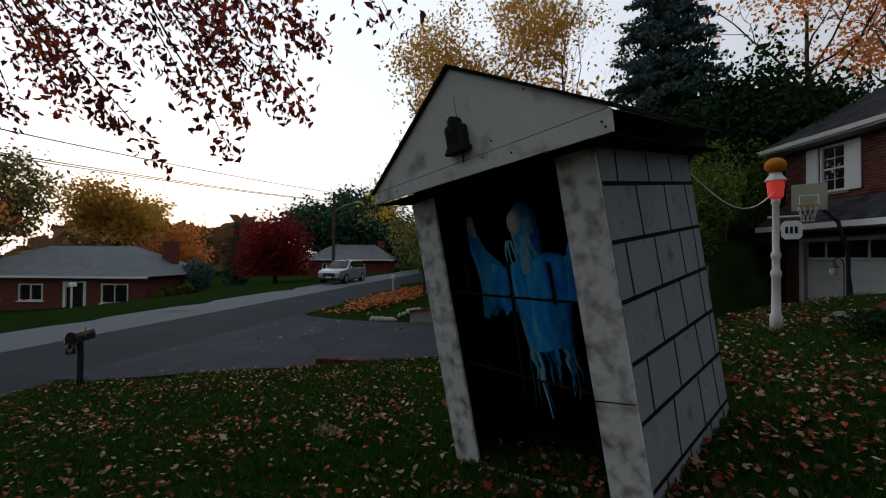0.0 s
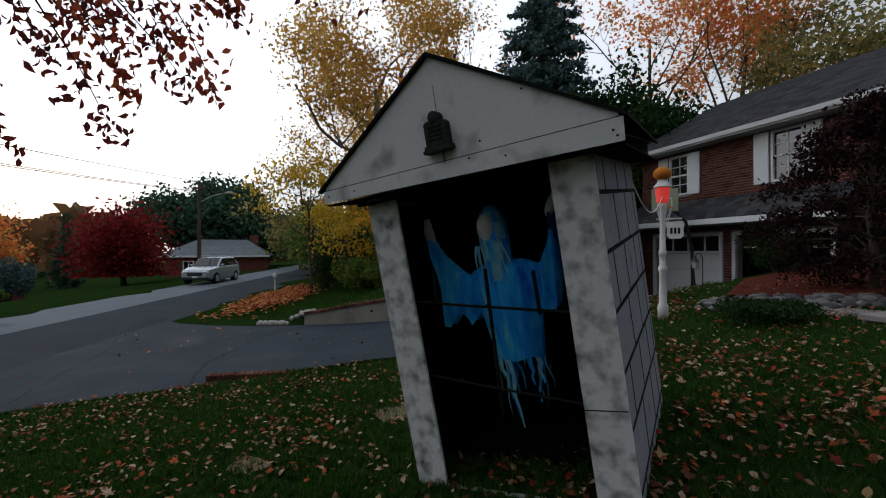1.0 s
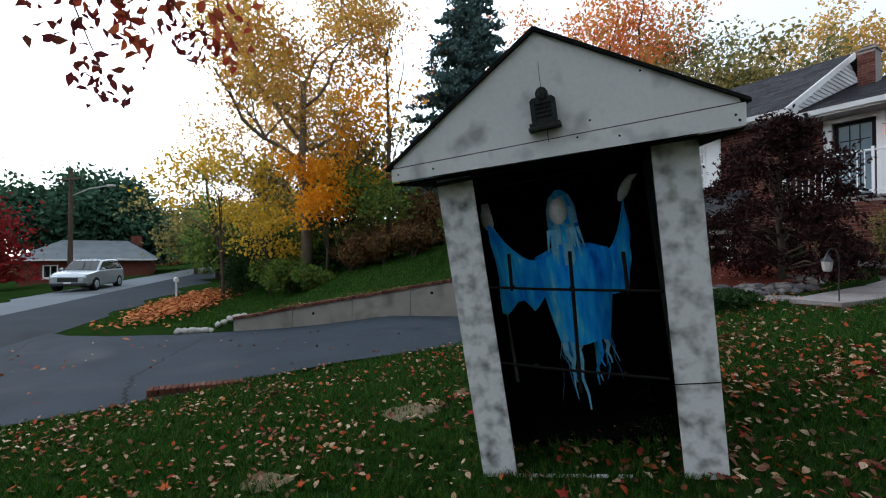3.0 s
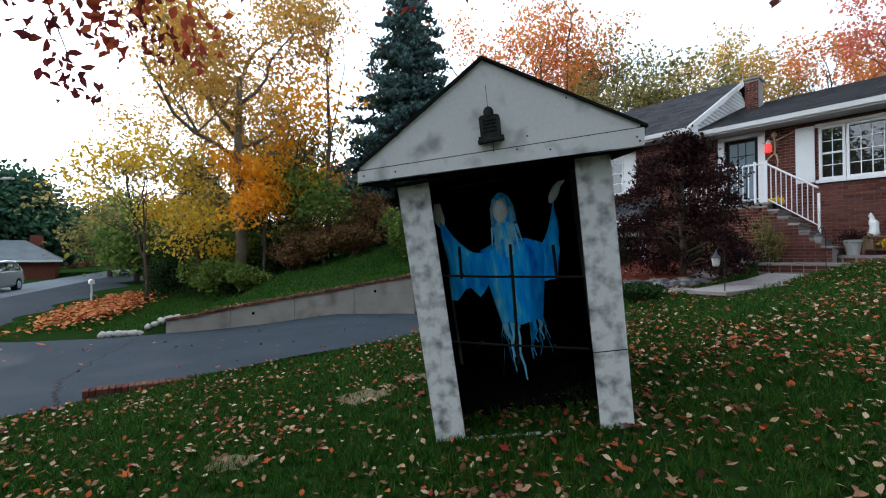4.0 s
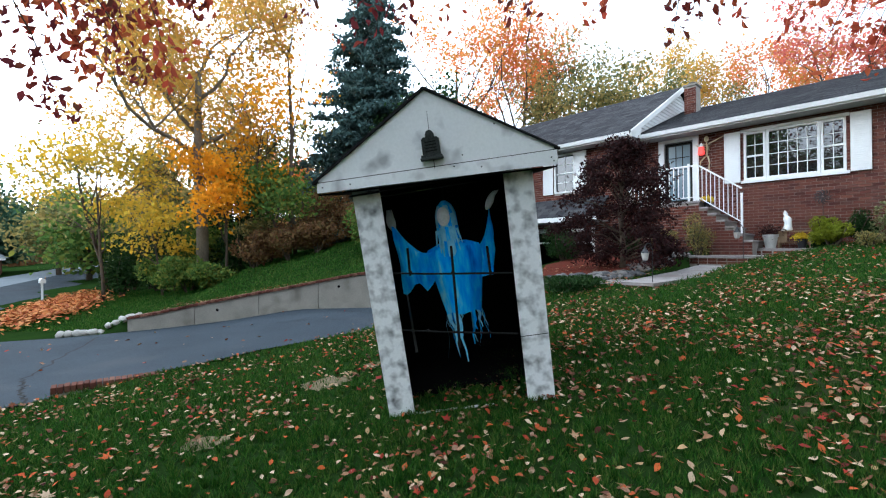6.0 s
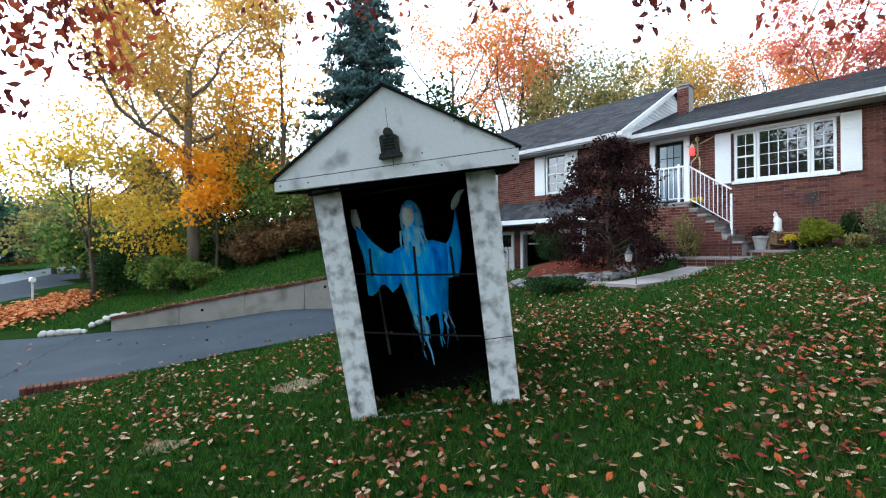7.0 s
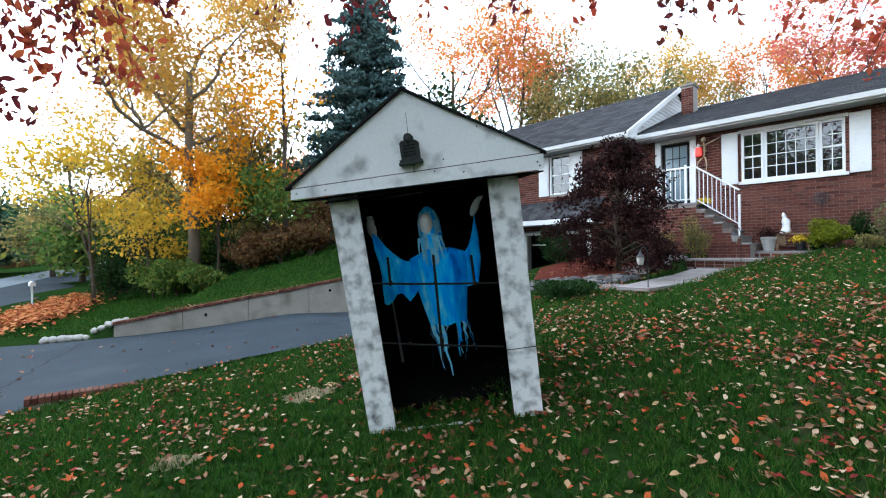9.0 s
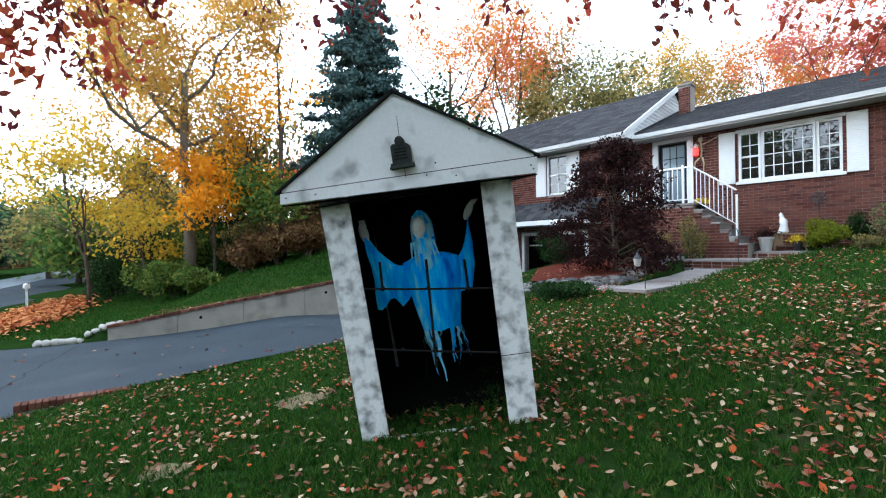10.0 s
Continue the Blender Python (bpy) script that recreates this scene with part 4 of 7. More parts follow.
def spruce(name, label, at, height, radius, mat, seed, count=26000, size=0.16, gap=0.0, bare=0.03):
    rng = np.random.default_rng(seed)
    e = thing(name, label, "tree", (at[0], at[1], gz(*at) - 0.05))
    part("trunk", tube([(0, 0, 0), (0.02, 0, height * 0.5), (0, 0, height)], [height * 0.016, height * 0.009, 0.02], 8), M_BARK, e, smooth=True)
    bm = bmesh.new()
    cent = []
    z = height * bare
    while z < height * 0.985:
        k = 1 - z / height
        r = radius * (k ** 0.8)
        n = int(7 + 9 * k)
        for i in range(n):
            a = rng.uniform(0, 2 * math.pi)
            ln = r * rng.uniform(0.62, 1.08)
            droop = 0.22 + 0.22 * k
            p0 = np.array((0, 0, z))
            p1 = np.array((math.cos(a) * ln * 0.55, math.sin(a) * ln * 0.55, z - droop * ln * 0.35))
            p2 = np.array((math.cos(a) * ln, math.sin(a) * ln, z - droop * ln * 0.55))
            tube([tuple(p0), tuple(p1), tuple(p2)], [0.02 + 0.02 * k, 0.015, 0.005], 4, bm)
            m = max(5, int(ln * 17))
            for q in rng.uniform(0.12, 1.0, m):
                c = p0 + (p1 - p0) * min(1, q / 0.55) if q < 0.55 else p1 + (p2 - p1) * (q - 0.55) / 0.45
                w = 0.10 + 0.22 * (1 - q) * k * radius / 3
                for _ in range(3):
                    cent.append(c + rng.normal(size=3) * (w, w, 0.07))
        z += 0.26 + 0.12 * k
    tagged(part("branchwork", bm, M_BARK, e), kind="stuff")
    cent = np.array(cent)
    if len(cent) > count:
        cent = cent[rng.permutation(len(cent))[:count]]
    part("crown", quads_mesh("needles", leaf_quads(cent, size, rng, 2.2, 0.4), 6, mat), mat, e)
    return e


def shrub(name, label, at, radius, height, mat, leaves, size, seed, z=None, category="shrub", hollow=0.35, taper=0.0):
    rng = np.random.default_rng(seed)
    zz = gz(*at) if z is None else z
    e = thing(name, label, category, (at[0], at[1], zz - 0.03))
    for k in range(7):
        a = rng.uniform(0, 2 * math.pi)
        q = rng.uniform(0.2, 0.75)
        bm = tube([(0.06 * math.cos(a), 0.06 * math.sin(a), 0), (radius * q * 0.6 * math.cos(a), radius * q * 0.6 * math.sin(a), height * 0.45), (radius * q * math.cos(a + 0.4), radius * q * math.sin(a + 0.4), height * 0.85)], [0.02 + 0.008 * height, 0.014, 0.005], 5)
        part("stem", bm, M_BARK, e)
    lumps = rng.normal(size=(14, 3))
    lumps /= np.linalg.norm(lumps, axis=1, keepdims=True)
    lumps *= rng.uniform(0.25, 0.8, size=(14, 1))
    pick = rng.integers(0, 14, leaves)
    d = unit(leaves, rng) * (rng.uniform(hollow, 1.0, size=(leaves, 1)) ** 0.5) * 0.5
    c = lumps[pick] + d
    c[:, :2] *= (1 - taper * (c[:, 2:3] * 0.5 + 0.5))
    c = c * (radius * 0.85, radius * 0.85, height * 0.48) + (0, 0, height * 0.52)
    c = c[c[:, 2] > 0.02]
    part("foliage", quads_mesh("foliage", leaf_quads(c, size, rng), 6, mat), mat, e)
    return e


leafy_tree("golden_tree", "tall golden autumn tree with forked pale trunk", (-10.9, 12.1), 12.8, 7.6, 0.26, M_GOLD, 15500, 0.165, 3, M_BARK_PALE, 0.36, (0.02, 0.0), 0.36, 5, 3.0)
leafy_tree("golden_tree", "second golden tree with thin crown nearer the street", (-16.0, 15.8), 12.0, 7.0, 0.16, M_GOLD, 6500, 0.17, 31, M_BARK_PALE, 0.3, (-0.03, 0.0), 0.36, 5, 2.6)
leafy_tree("orange_maple", "small bright orange maple at the wood's edge", (-9.4, 11.4), 5.2, 2.6, 0.06, M_ORANGE, 3000, 0.17, 5, None, 0.22, (0.05, 0), 0.30, 4, 0.9)
leafy_tree("yellow_sapling", "slender sapling with hanging yellow leaves", (-11.9, 11.3), 4.4, 2.4, 0.05, M_YELLOW, 1500, 0.16, 58, None, 0.2, (-0.06, 0), 0.26, 4, 0.8)
leafy_tree("orange_maple", "upper spray of a slender orange maple", (-9.6, 13.4), 8.5, 2.6, 0.06, M_ORANGE, 900, 0.20, 55, None, 0.4, (0.03, 0), 0.36, 3, 3.0)
leafy_tree("green_sapling", "young tree still green beside the orange maple", (-8.0, 12.0), 4.6, 1.8, 0.06, M_GREEN, 3200, 0.18, 6, None, 0.25, (0, 0), 0.42, 4, 0.8)
leafy_tree("yellowing_tree", "leaning small tree with yellowing leaves near the street", (-14.6, 11.6), 7.6, 3.8, 0.07, M_YELLOW, 2300, 0.17, 7, None, 0.22, (-0.10, 0.05), 0.24, 4, 1.2)
leafy_tree("yellowing_tree", "slender tree with yellow and olive leaves", (-17.4, 14.8), 10.5, 4.2, 0.10, M_OLIVE, 1500, 0.20, 8, None, 0.3, (-0.05, 0), 0.38, 4, 2.4)
leafy_tree("olive_tree", "olive-green tree among the autumn woods", (-13.2, 15.5), 8.0, 4.0, 0.12, M_OLIVE, 2000, 0.21, 9, None, 0.25, (0, 0), 0.42, 4, 1.2)
leafy_tree("olive_tree", "green and gold tree behind the orange maple", (-10.0, 16.0), 6.5, 3.6, 0.11, M_OLIVE, 3000, 0.23, 60, None, 0.2, (0, 0), 0.6, 4, 0.6)
leafy_tree("bare_tree", "thin bare tree with a few rust leaves", (-7.3, 12.6), 13.0, 1.6, 0.085, M_RUST, 320, 0.14, 10, None, 0.5, (0.02, 0), 0.4, 3, 2.0)
leafy_tree("bare_tree", "second thin bare tree in the thicket", (-7.8, 13.2), 10.0, 1.5, 0.07, M_RUST, 260, 0.14, 12, None, 0.5, (-0.03, 0), 0.4, 3, 2.0)
spruce("blue_spruce", "tall blue spruce with drooping boughs to the ground", (-5.5, 17.7), 14.8, 4.7, M_NEEDLE, 13, 70000, 0.25)

# ---- walks, walls and small things round the house ----
M_ROCK = material("bed_stone", [(0.05, 0.05, 0.054), (0.11, 0.11, 0.113), (0.21, 0.205, 0.20), (0.15, 0.115, 0.10)], None, 0.9, 10, 60, 0.5, None, per_object=0.75)
M_MULCH = material("red_mulch", (0.055, 0.014, 0.010), (0.13, 0.030, 0.018), 0.95, 12, 60, 1.0)
M_TERRA = material("pale_pot", (0.34, 0.33, 0.31), (0.48, 0.47, 0.44), 0.8, 6, 60, 0.2)
M_PUMPKIN = material("pumpkin_orange", (0.42, 0.13, 0.02), (0.60, 0.22, 0.03), 0.6, 6, 40, 0.1)
M_POST = material("lamp_post_white", (0.55, 0.54, 0.52), (0.72, 0.71, 0.69), 0.55, 6, 60, 0.1, ((0.35, 0.33, 0.30), 7, 0.62))
M_REDGLOW = glow_material("red_lamp_glass", (0.85, 0.06, 0.05), 0.9)
M_BULB = glow_material("pink_bulb", (1.0, 0.5, 0.45), 6.0)
M_STEEL = material("dark_steel", (0.02, 0.02, 0.022), (0.05, 0.05, 0.055), 0.5, 6, 60, 0.1, metal=0.6)
M_BLOOM = material("yellow_bloom", (0.55, 0.36, 0.02), (0.75, 0.55, 0.05), 0.7, 12, 60, 0.1, None, island=0.4)
M_WOOD = material("weathered_wood", (0.14, 0.09, 0.055), (0.28, 0.19, 0.12), 0.85, 5, 60, 0.3, None, stretch=(4, 4, 0.6))
M_BOARDGLASS = material("backboard", (0.22, 0.24, 0.16), (0.32, 0.34, 0.24), 0.4, 3, 40, 0.05)
M_BONE = material("bone_plastic", (0.42, 0.34, 0.22), (0.58, 0.48, 0.32), 0.7, 10, 60, 0.2)


def world_box(name, lo, hi, mat, parent, label=""):
    return part(name, block(lo, hi), mat, parent, label)


# landing, stairs and rail, in the house's own directions
porch = thing("front_steps", "brick landing and stone-capped steps up to the front door", "steps", m=HOUSE)
part("landing", block((-2.75, -1.22, 0.9), (-0.86, -0.004, 2.66)), M_MORTAR, porch)
part("landing_slab", block((-2.79, -1.26, 2.66), (-0.82, -0.002, 2.72), bevel=0.008), M_FLAG, porch, "grey stone landing slab")
for k in range(6):
    z = 2.72 - 0.175 * (k + 1)
    u = -0.86 + 0.19 * k
    part("step_body", block((u, -1.20, 0.9), (u + 0.188, -0.006, z - 0.045)), M_MORTAR, porch)
    part("tread", block((u - 0.002, -1.24, z - 0.045), (u + 0.215, -0.005, z), bevel=0.006), M_FLAG, porch, "stone tread")
railing = thing("stair_railing", "white metal railing on the landing and steps", "railing", m=HOUSE)


def rail_run(p, q, posts):
    a, b = Vector(p), Vector(q)
    n = max(2, int((b - a).length / 0.115))
    for h, r in ((0.93, 0.022), (0.10, 0.014)):
        part("rail", tube([a + Vector((0, 0, h)), b + Vector((0, 0, h))], r, 6), M_RAIL, railing)
    for i in range(1, n):
        c = a.lerp(b, i / n)
        part("baluster", block((c.x - 0.008, c.y - 0.008, c.z + 0.10), (c.x + 0.008, c.y + 0.008, c.z + 0.925)), M_RAIL, railing)
    for c in posts:
        part("newel", block((c[0] - 0.024, c[1] - 0.024, c[2]), (c[0] + 0.024, c[1] + 0.024, c[2] + 1.0), bevel=0.004), M_RAIL, railing)


rail_run((-2.66, -1.14, 2.725), (-0.90, -1.14, 2.725), ((-2.66, -1.14, 2.722), (-1.12, -1.14, 2.722), (-0.90, -1.14, 2.722)))
rail_run((-0.90, -1.14, 2.72), (0.06, -1.14, 2.02), ((0.06, -1.14, 1.84),))


bm = bmesh.new()
box(bm, (-0.098, -0.012, 0), (0.098, 0.03, 0.062), bevel=0.004)
riser_brick = bpy.data.meshes.new("brick")
bm.to_mesh(riser_brick)
bm.free()
riser_brick.materials.append(M_CAP)


def slab(name, label, outline, height, cuts=4, thick=0.6):
    """A flagged walk that climbs with the lawn: separate flagstones over a brick-faced body."""
    e = thing(name, label, "walkway")
    cx = sum(p[0] for p in outline) / len(outline)
    cy = sum(p[1] for p in outline) / len(outline)

    def solid(out, up, down):
        bm = bmesh.new()
        hi = [bm.verts.new((x, y, height(x, y) + up)) for x, y in out]
        lo = [bm.verts.new((x, y, height(x, y) + up - down)) for x, y in out]
        bm.faces.new(hi)
        bm.faces.new(lo[::-1])
        for i in range(len(out)):
            bm.faces.new((hi[i], lo[i], lo[(i + 1) % len(out)], hi[(i + 1) % len(out)]))
        bmesh.ops.recalc_face_normals(bm, faces=bm.faces[:])
        return bm

    part("brick_front", solid(outline, -0.056, thick), M_MORTAR, e)
    wide = [(cx + (x - cx) * 1.03, cy + (y - cy) * 1.03) for x, y in outline]
    d = Vector((wide[2][0] - wide[0][0], wide[2][1] - wide[0][1], 0)).normalized()
    ks = [Vector((x, y, 0)).dot(d) for x, y in wide]
    lo_k, hi_k = min(ks), max(ks)
    for i in range(cuts):
        bm = solid(wide, 0.0, 0.055)
        for k, sign in ((lo_k + (hi_k - lo_k) * i / cuts + 0.006, -1), (lo_k + (hi_k - lo_k) * (i + 1) / cuts - 0.006, 1)):
            r = bmesh.ops.bisect_plane(bm, geom=bm.verts[:] + bm.edges[:] + bm.faces[:], plane_co=d * k, plane_no=d * sign, clear_outer=True)
            bmesh.ops.holes_fill(bm, edges=[g for g in r["geom_cut"] if isinstance(g, bmesh.types.BMEdge)])
        part("flagstone", bm, M_FLAG, e)
    for i in range(len(outline)):
        a, b = Vector(outline[i]), Vector(outline[(i + 1) % len(outline)])
        n = int((b - a).length / 0.208)
        for j in range(n):
            p = a.lerp(b, (j + 0.5) / n)
            for c in range(2):
                ob = new("brick", riser_brick)
                ob.parent = e
                ob.matrix_basis = Matrix.Translation((p.x, p.y, height(p.x, p.y) - 0.125 - 0.072 * c)) @ Matrix.Rotation(math.atan2(b.y - a.y, b.x - a.x), 4, "Z")
    return e


slab("stone_walk", "low flagstone walk edged with brick on the lawn", [(2.66, 4.15), (3.05, 3.75), (5.35, 5.35), (6.1, 6.2), (5.35, 7.2), (4.2, 5.75)], lambda x, y: 0.90 + 0.055 * (x - 2.66) * 0.65 + 0.03 * (y - 4.15))
slab("stone_walk", "middle flagstone terrace with brick riser", [(5.15, 7.3), (6.05, 6.1), (7.9, 6.95), (6.5, 8.5)], lambda x, y: 1.31)
slab("stone_walk", "upper flagstone step below the window wall", [(6.35, 8.25), (7.55, 6.85), (8.45, 6.95), (7.3, 8.3)], lambda x, y: 1.47, 3)
pad = part("walk_pad", polygon_sheet("walk_pad", [(1.9, 4.75), (2.75, 4.2), (2.95, 4.65), (2.2, 5.2)], 0.3, ground_z, M_FLAG, 0.03), M_FLAG)
tagged(pad, "flat concrete pad at the foot of the walk", "pavement", kind="structure")


def stones(name, label, places, group, sunk=0.22, flat=0.6, mat=None):
    base = []
    rng = np.random.default_rng(21)
    for k in range(5):
        bm = bmesh.new()
        bmesh.ops.create_icosphere(bm, subdivisions=2, radius=1.0)
        for v in bm.verts:
            v.co *= 1 + 0.28 * noise.noise(v.co * 1.3 + Vector((k * 7.1, 0, 0)))
        me = bpy.data.meshes.new(name)
        bm.to_mesh(me)
        bm.free()
        me.polygons.foreach_set("use_smooth", [True] * len(me.polygons))
        me.materials.append(mat or M_ROCK)
        base.append(me)
    for i, (x, y, r) in enumerate(places):
        ob = new(name, base[i % 5])
        ob.matrix_basis = Matrix.Translation((x, y, gz(x, y) + r * sunk)) @ Euler((0, 0, rng.uniform(0, 6.3))).to_matrix().to_4x4() @ Matrix.Diagonal((r * 1.2, r * 0.85, r * flat, 1))
        tagged(ob, label, "stone", group)


rnd = random.Random(8)
bed_places = []
while len(bed_places) < 300:
    k = rnd.random()
    a, b = ((1.2, 5.2), (3.0, 4.9)) if rnd.random() < 0.55 else ((3.0, 4.9), (5.0, 7.3))
    x = a[0] + (b[0] - a[0]) * k + rnd.uniform(-0.30, 0.30) * (1.0 if a[0] < 2 else 0.8)
    y = a[1] + (b[1] - a[1]) * k + rnd.uniform(-0.05, 0.75)
    bed_places.append((x, y, rnd.uniform(0.045, 0.095)))
stones("bed_stone", "rounded grey stone edging the mulch bed", bed_places, "stones of the bed", 0.45)
stones("edging_stone", "pale whitish stone edging the neighbouring lawn", [(-9.75 + 1.40 * k / 10 + rnd.uniform(-0.02, 0.02), 5.31 + 0.70 * k / 10, rnd.uniform(0.075, 0.105)) for k in range(11)], "stones by the drive", 0.6, 0.9, M_PALEROCK)
mulch = part("mulch_bed", polygon_sheet("mulch_bed", [(1.4, 6.2), (2.6, 5.5), (3.6, 5.8), (5.0, 7.6), (5.6, 8.8), (4.6, 9.4), (3.2, 9.6), (1.8, 8.2)], 0.25, ground_z, M_MULCH, 0.05), M_MULCH)
tagged(mulch, "red-brown mulch bed under the dark maple", "flower bed", kind="structure")


# retaining wall with its brick coping
def build_retaining_wall():
    e = thing("retaining_wall", "stained concrete retaining wall with red brick coping beside the drive", "wall")
    rng = random.Random(5)
    pts = WALL_LINE[:4]
    def top(x, y):
        return float(ground_z(np.array([x]), np.array([y + 0.45]))[0]) + 0.05
    brick = bmesh.new()
    box(brick, (-0.042, -0.15, 0), (0.042, 0.15, 0.065), bevel=0.006)
    bme = bpy.data.meshes.new("brick")
    brick.to_mesh(bme)
    brick.free()
    bme.materials.append(M_CAP)
    for i in range(len(pts) - 1):
        a, b = Vector(pts[i]), Vector(pts[i + 1])
        d = (b - a).normalized()
        n = Vector((-d.y, d.x))
        cells = max(1, int((b - a).length / 1.45))
        for c in range(cells):
            p, q = a.lerp(b, c / cells), a.lerp(b, (c + 1) / cells - 0.004)
            bm = bmesh.new()
            vs = []
            for s, off in ((p, 0.0), (q, 0.0), (q, 0.22), (p, 0.22)):
                vs.append((s.x + n.x * off, s.y + n.y * off))
            lo = [bm.verts.new((x, y, -1.3)) for x, y in vs]
            hi = [bm.verts.new((vs[j][0], vs[j][1], top(*((p, q, q, p)[j])) - 0.065)) for j in range(4)]
            bm.faces.new(lo[::-1])
            bm.faces.new(hi)
            for j in range(4):
                bm.faces.new((lo[j], lo[(j + 1) % 4], hi[(j + 1) % 4], hi[j]))
            part("wall_panel", bm, M_CONCRETE, e)
            if c % 2 == 1 or cells == 1:
                m = p.lerp(q, 0.35)
                hole = bmesh.new()
                bmesh.ops.create_cone(hole, cap_ends=True, segments=12, radius1=0.035, radius2=0.035, depth=0.02)
                hole.transform(Matrix.Translation((m.x - n.x * 0.002, m.y - n.y * 0.002, top(m.x, m.y) - 0.26)) @ Matrix(((d.x, 0, n.x, 0), (d.y, 0, n.y, 0), (0, 1, 0, 0), (0, 0, 0, 1))))
                part("weep_hole", hole, M_BLACK, e)
        length = (b - a).length
        k = 0.045
        while k < length:
            s = a + d * k
            ob = new("brick", bme)
            ob.parent = e
            z = top(s.x, s.y) - 0.063
            slope = (top(*(s + d * 0.05)) - top(*(s - d * 0.05))) / 0.1
            ob.matrix_basis = Matrix.Translation((s.x + n.x * 0.11, s.y + n.y * 0.11, z + rng.uniform(-0.004, 0.004))) @ Matrix.Rotation(math.atan2(d.y, d.x), 4, "Z") @ Matrix.Rotation(-math.atan(slope), 4, "Y")
            k += 0.094
    return e


build_retaining_wall()
# low brick edging by the lawn
edging = thing("brick_edging", "short run of red bricks edging the lawn by the drive", "edging")
bm = bmesh.new()
box(bm, (-0.031, -0.10, 0), (0.031, 0.10, 0.09), bevel=0.007)
edge_brick = bpy.data.meshes.new("brick")
bm.to_mesh(edge_brick)
bm.free()
edge_brick.materials.append(M_CAP)
a, b = Vector((-5.68, 1.36)), Vector((-4.75, 2.22))
turn = math.atan2(b.y - a.y, b.x - a.x)
za, zb = float(lawn_z(a.x, a.y)) + 0.055, float(lawn_z(b.x, b.y)) - 0.075
for k in range(18):
    q = (k + 0.5) / 18
    p = a.lerp(b, q)
    ob = new("brick", edge_brick)
    ob.parent = edging
    ob.matrix_basis = Matrix.Translation((p.x, p.y, za + (zb - za) * q + rnd.uniform(-0.004, 0.004))) @ Matrix.Rotation(turn + rnd.uniform(-0.03, 0.03), 4, "Z")
foot = block((-0.62, -0.085, -0.30), (0.62, 0.085, 0.0))
bmesh.ops.rotate(foot, verts=foot.verts, cent=(0, 0, 0), matrix=Matrix.Rotation(-math.atan2(zb - za, (b - a).length), 3, "Y"))
bmesh.ops.rotate(foot, verts=foot.verts, cent=(0, 0, 0), matrix=Matrix.Rotation(turn, 3, "Z"))
bmesh.ops.translate(foot, verts=foot.verts, vec=((a.x + b.x) / 2, (a.y + b.y) / 2, (za + zb) / 2 - 0.002))
part("footing", foot, M_CONCRETE, edging, "stained concrete footing")


# lamp post with a red lamp and a pumpkin on top
def build_lamp_post(x, y):
    z0 = gz(x, y) - 0.05
    e = thing("lamp_post", "white turned lamp post with a red lamp and number board", "lamp post", (x, y, z0))
    part("post", lathe([(0.075, 0), (0.075, 0.25), (0.055, 0.28), (0.05, 0.75), (0.065, 0.78), (0.065, 0.83), (0.045, 0.86), (0.045, 1.0), (0.06, 1.03), (0.06, 1.07), (0.042, 1.1), (0.040, 1.72), (0.055, 1.75), (0.05, 1.80)], 14), M_POST, e, smooth=True)
    part("crossbar", tube([(-0.09, 0, 1.56), (0.26, -0.02, 1.56)], 0.013, 6), M_POST, e)
    sign = part("number_board", prism([(0.06, 1.30), (0.10, 1.26), (0.24, 1.26), (0.28, 1.30), (0.28, 1.46), (0.24, 1.50), (0.10, 1.50), (0.06, 1.46)], -0.03, -0.014), M_WHITE, e, "white board with dark bars")
    for k in range(3):
        part("bar", block((0.105 + 0.05 * k, -0.034, 1.335), (0.135 + 0.05 * k, -0.030, 1.425)), M_PAINT, sign)
    lantern = part("lantern", lathe([(0.055, 1.80), (0.085, 1.83), (0.105, 2.03), (0.10, 2.035)], 10), M_REDGLOW, e, "glowing red lantern glass")
    part("bulb", lathe([(0.02, 1.86), (0.035, 1.92), (0.02, 1.98)], 8), M_BULB, lantern)
    part("lantern_cap", lathe([(0.125, 2.035), (0.13, 2.05), (0.075, 2.12), (0.07, 2.15)], 12), M_POST, e)
    pk = bmesh.new()
    bmesh.ops.create_uvsphere(pk, u_segments=24, v_segments=12, radius=0.13)
    for v in pk.verts:
        t = math.atan2(v.co.y, v.co.x)
        f = 1 - 0.06 * abs(math.cos(4.5 * t))
        v.co = Vector((v.co.x * f, v.co.y * f, v.co.z * 0.82 + 2.25))
    pumpkin = part("pumpkin", pk, M_PUMPKIN, None, smooth=True)
    pumpkin.matrix_basis = Matrix.Translation((x, y, z0))
    tagged(pumpkin, "small orange pumpkin on the lamp post's cap", "pumpkin")
    # lead that sags from the crypt to the lamp
    p = BOOTH @ Vector((0.90, 1.50, 1.96))
    q = Vector((x, y, z0 + 1.92))
    pts = [p.lerp(q, k / 10) - Vector((0, 0, 0.28 * math.sin(math.pi * k / 10))) for k in range(11)]
    lead = part("lead", tube(pts, 0.006, 5), M_POST)
    tagged(lead, "pale power lead sagging from crypt to lamp post", "cable")


build_lamp_post(0.55, 4.75)


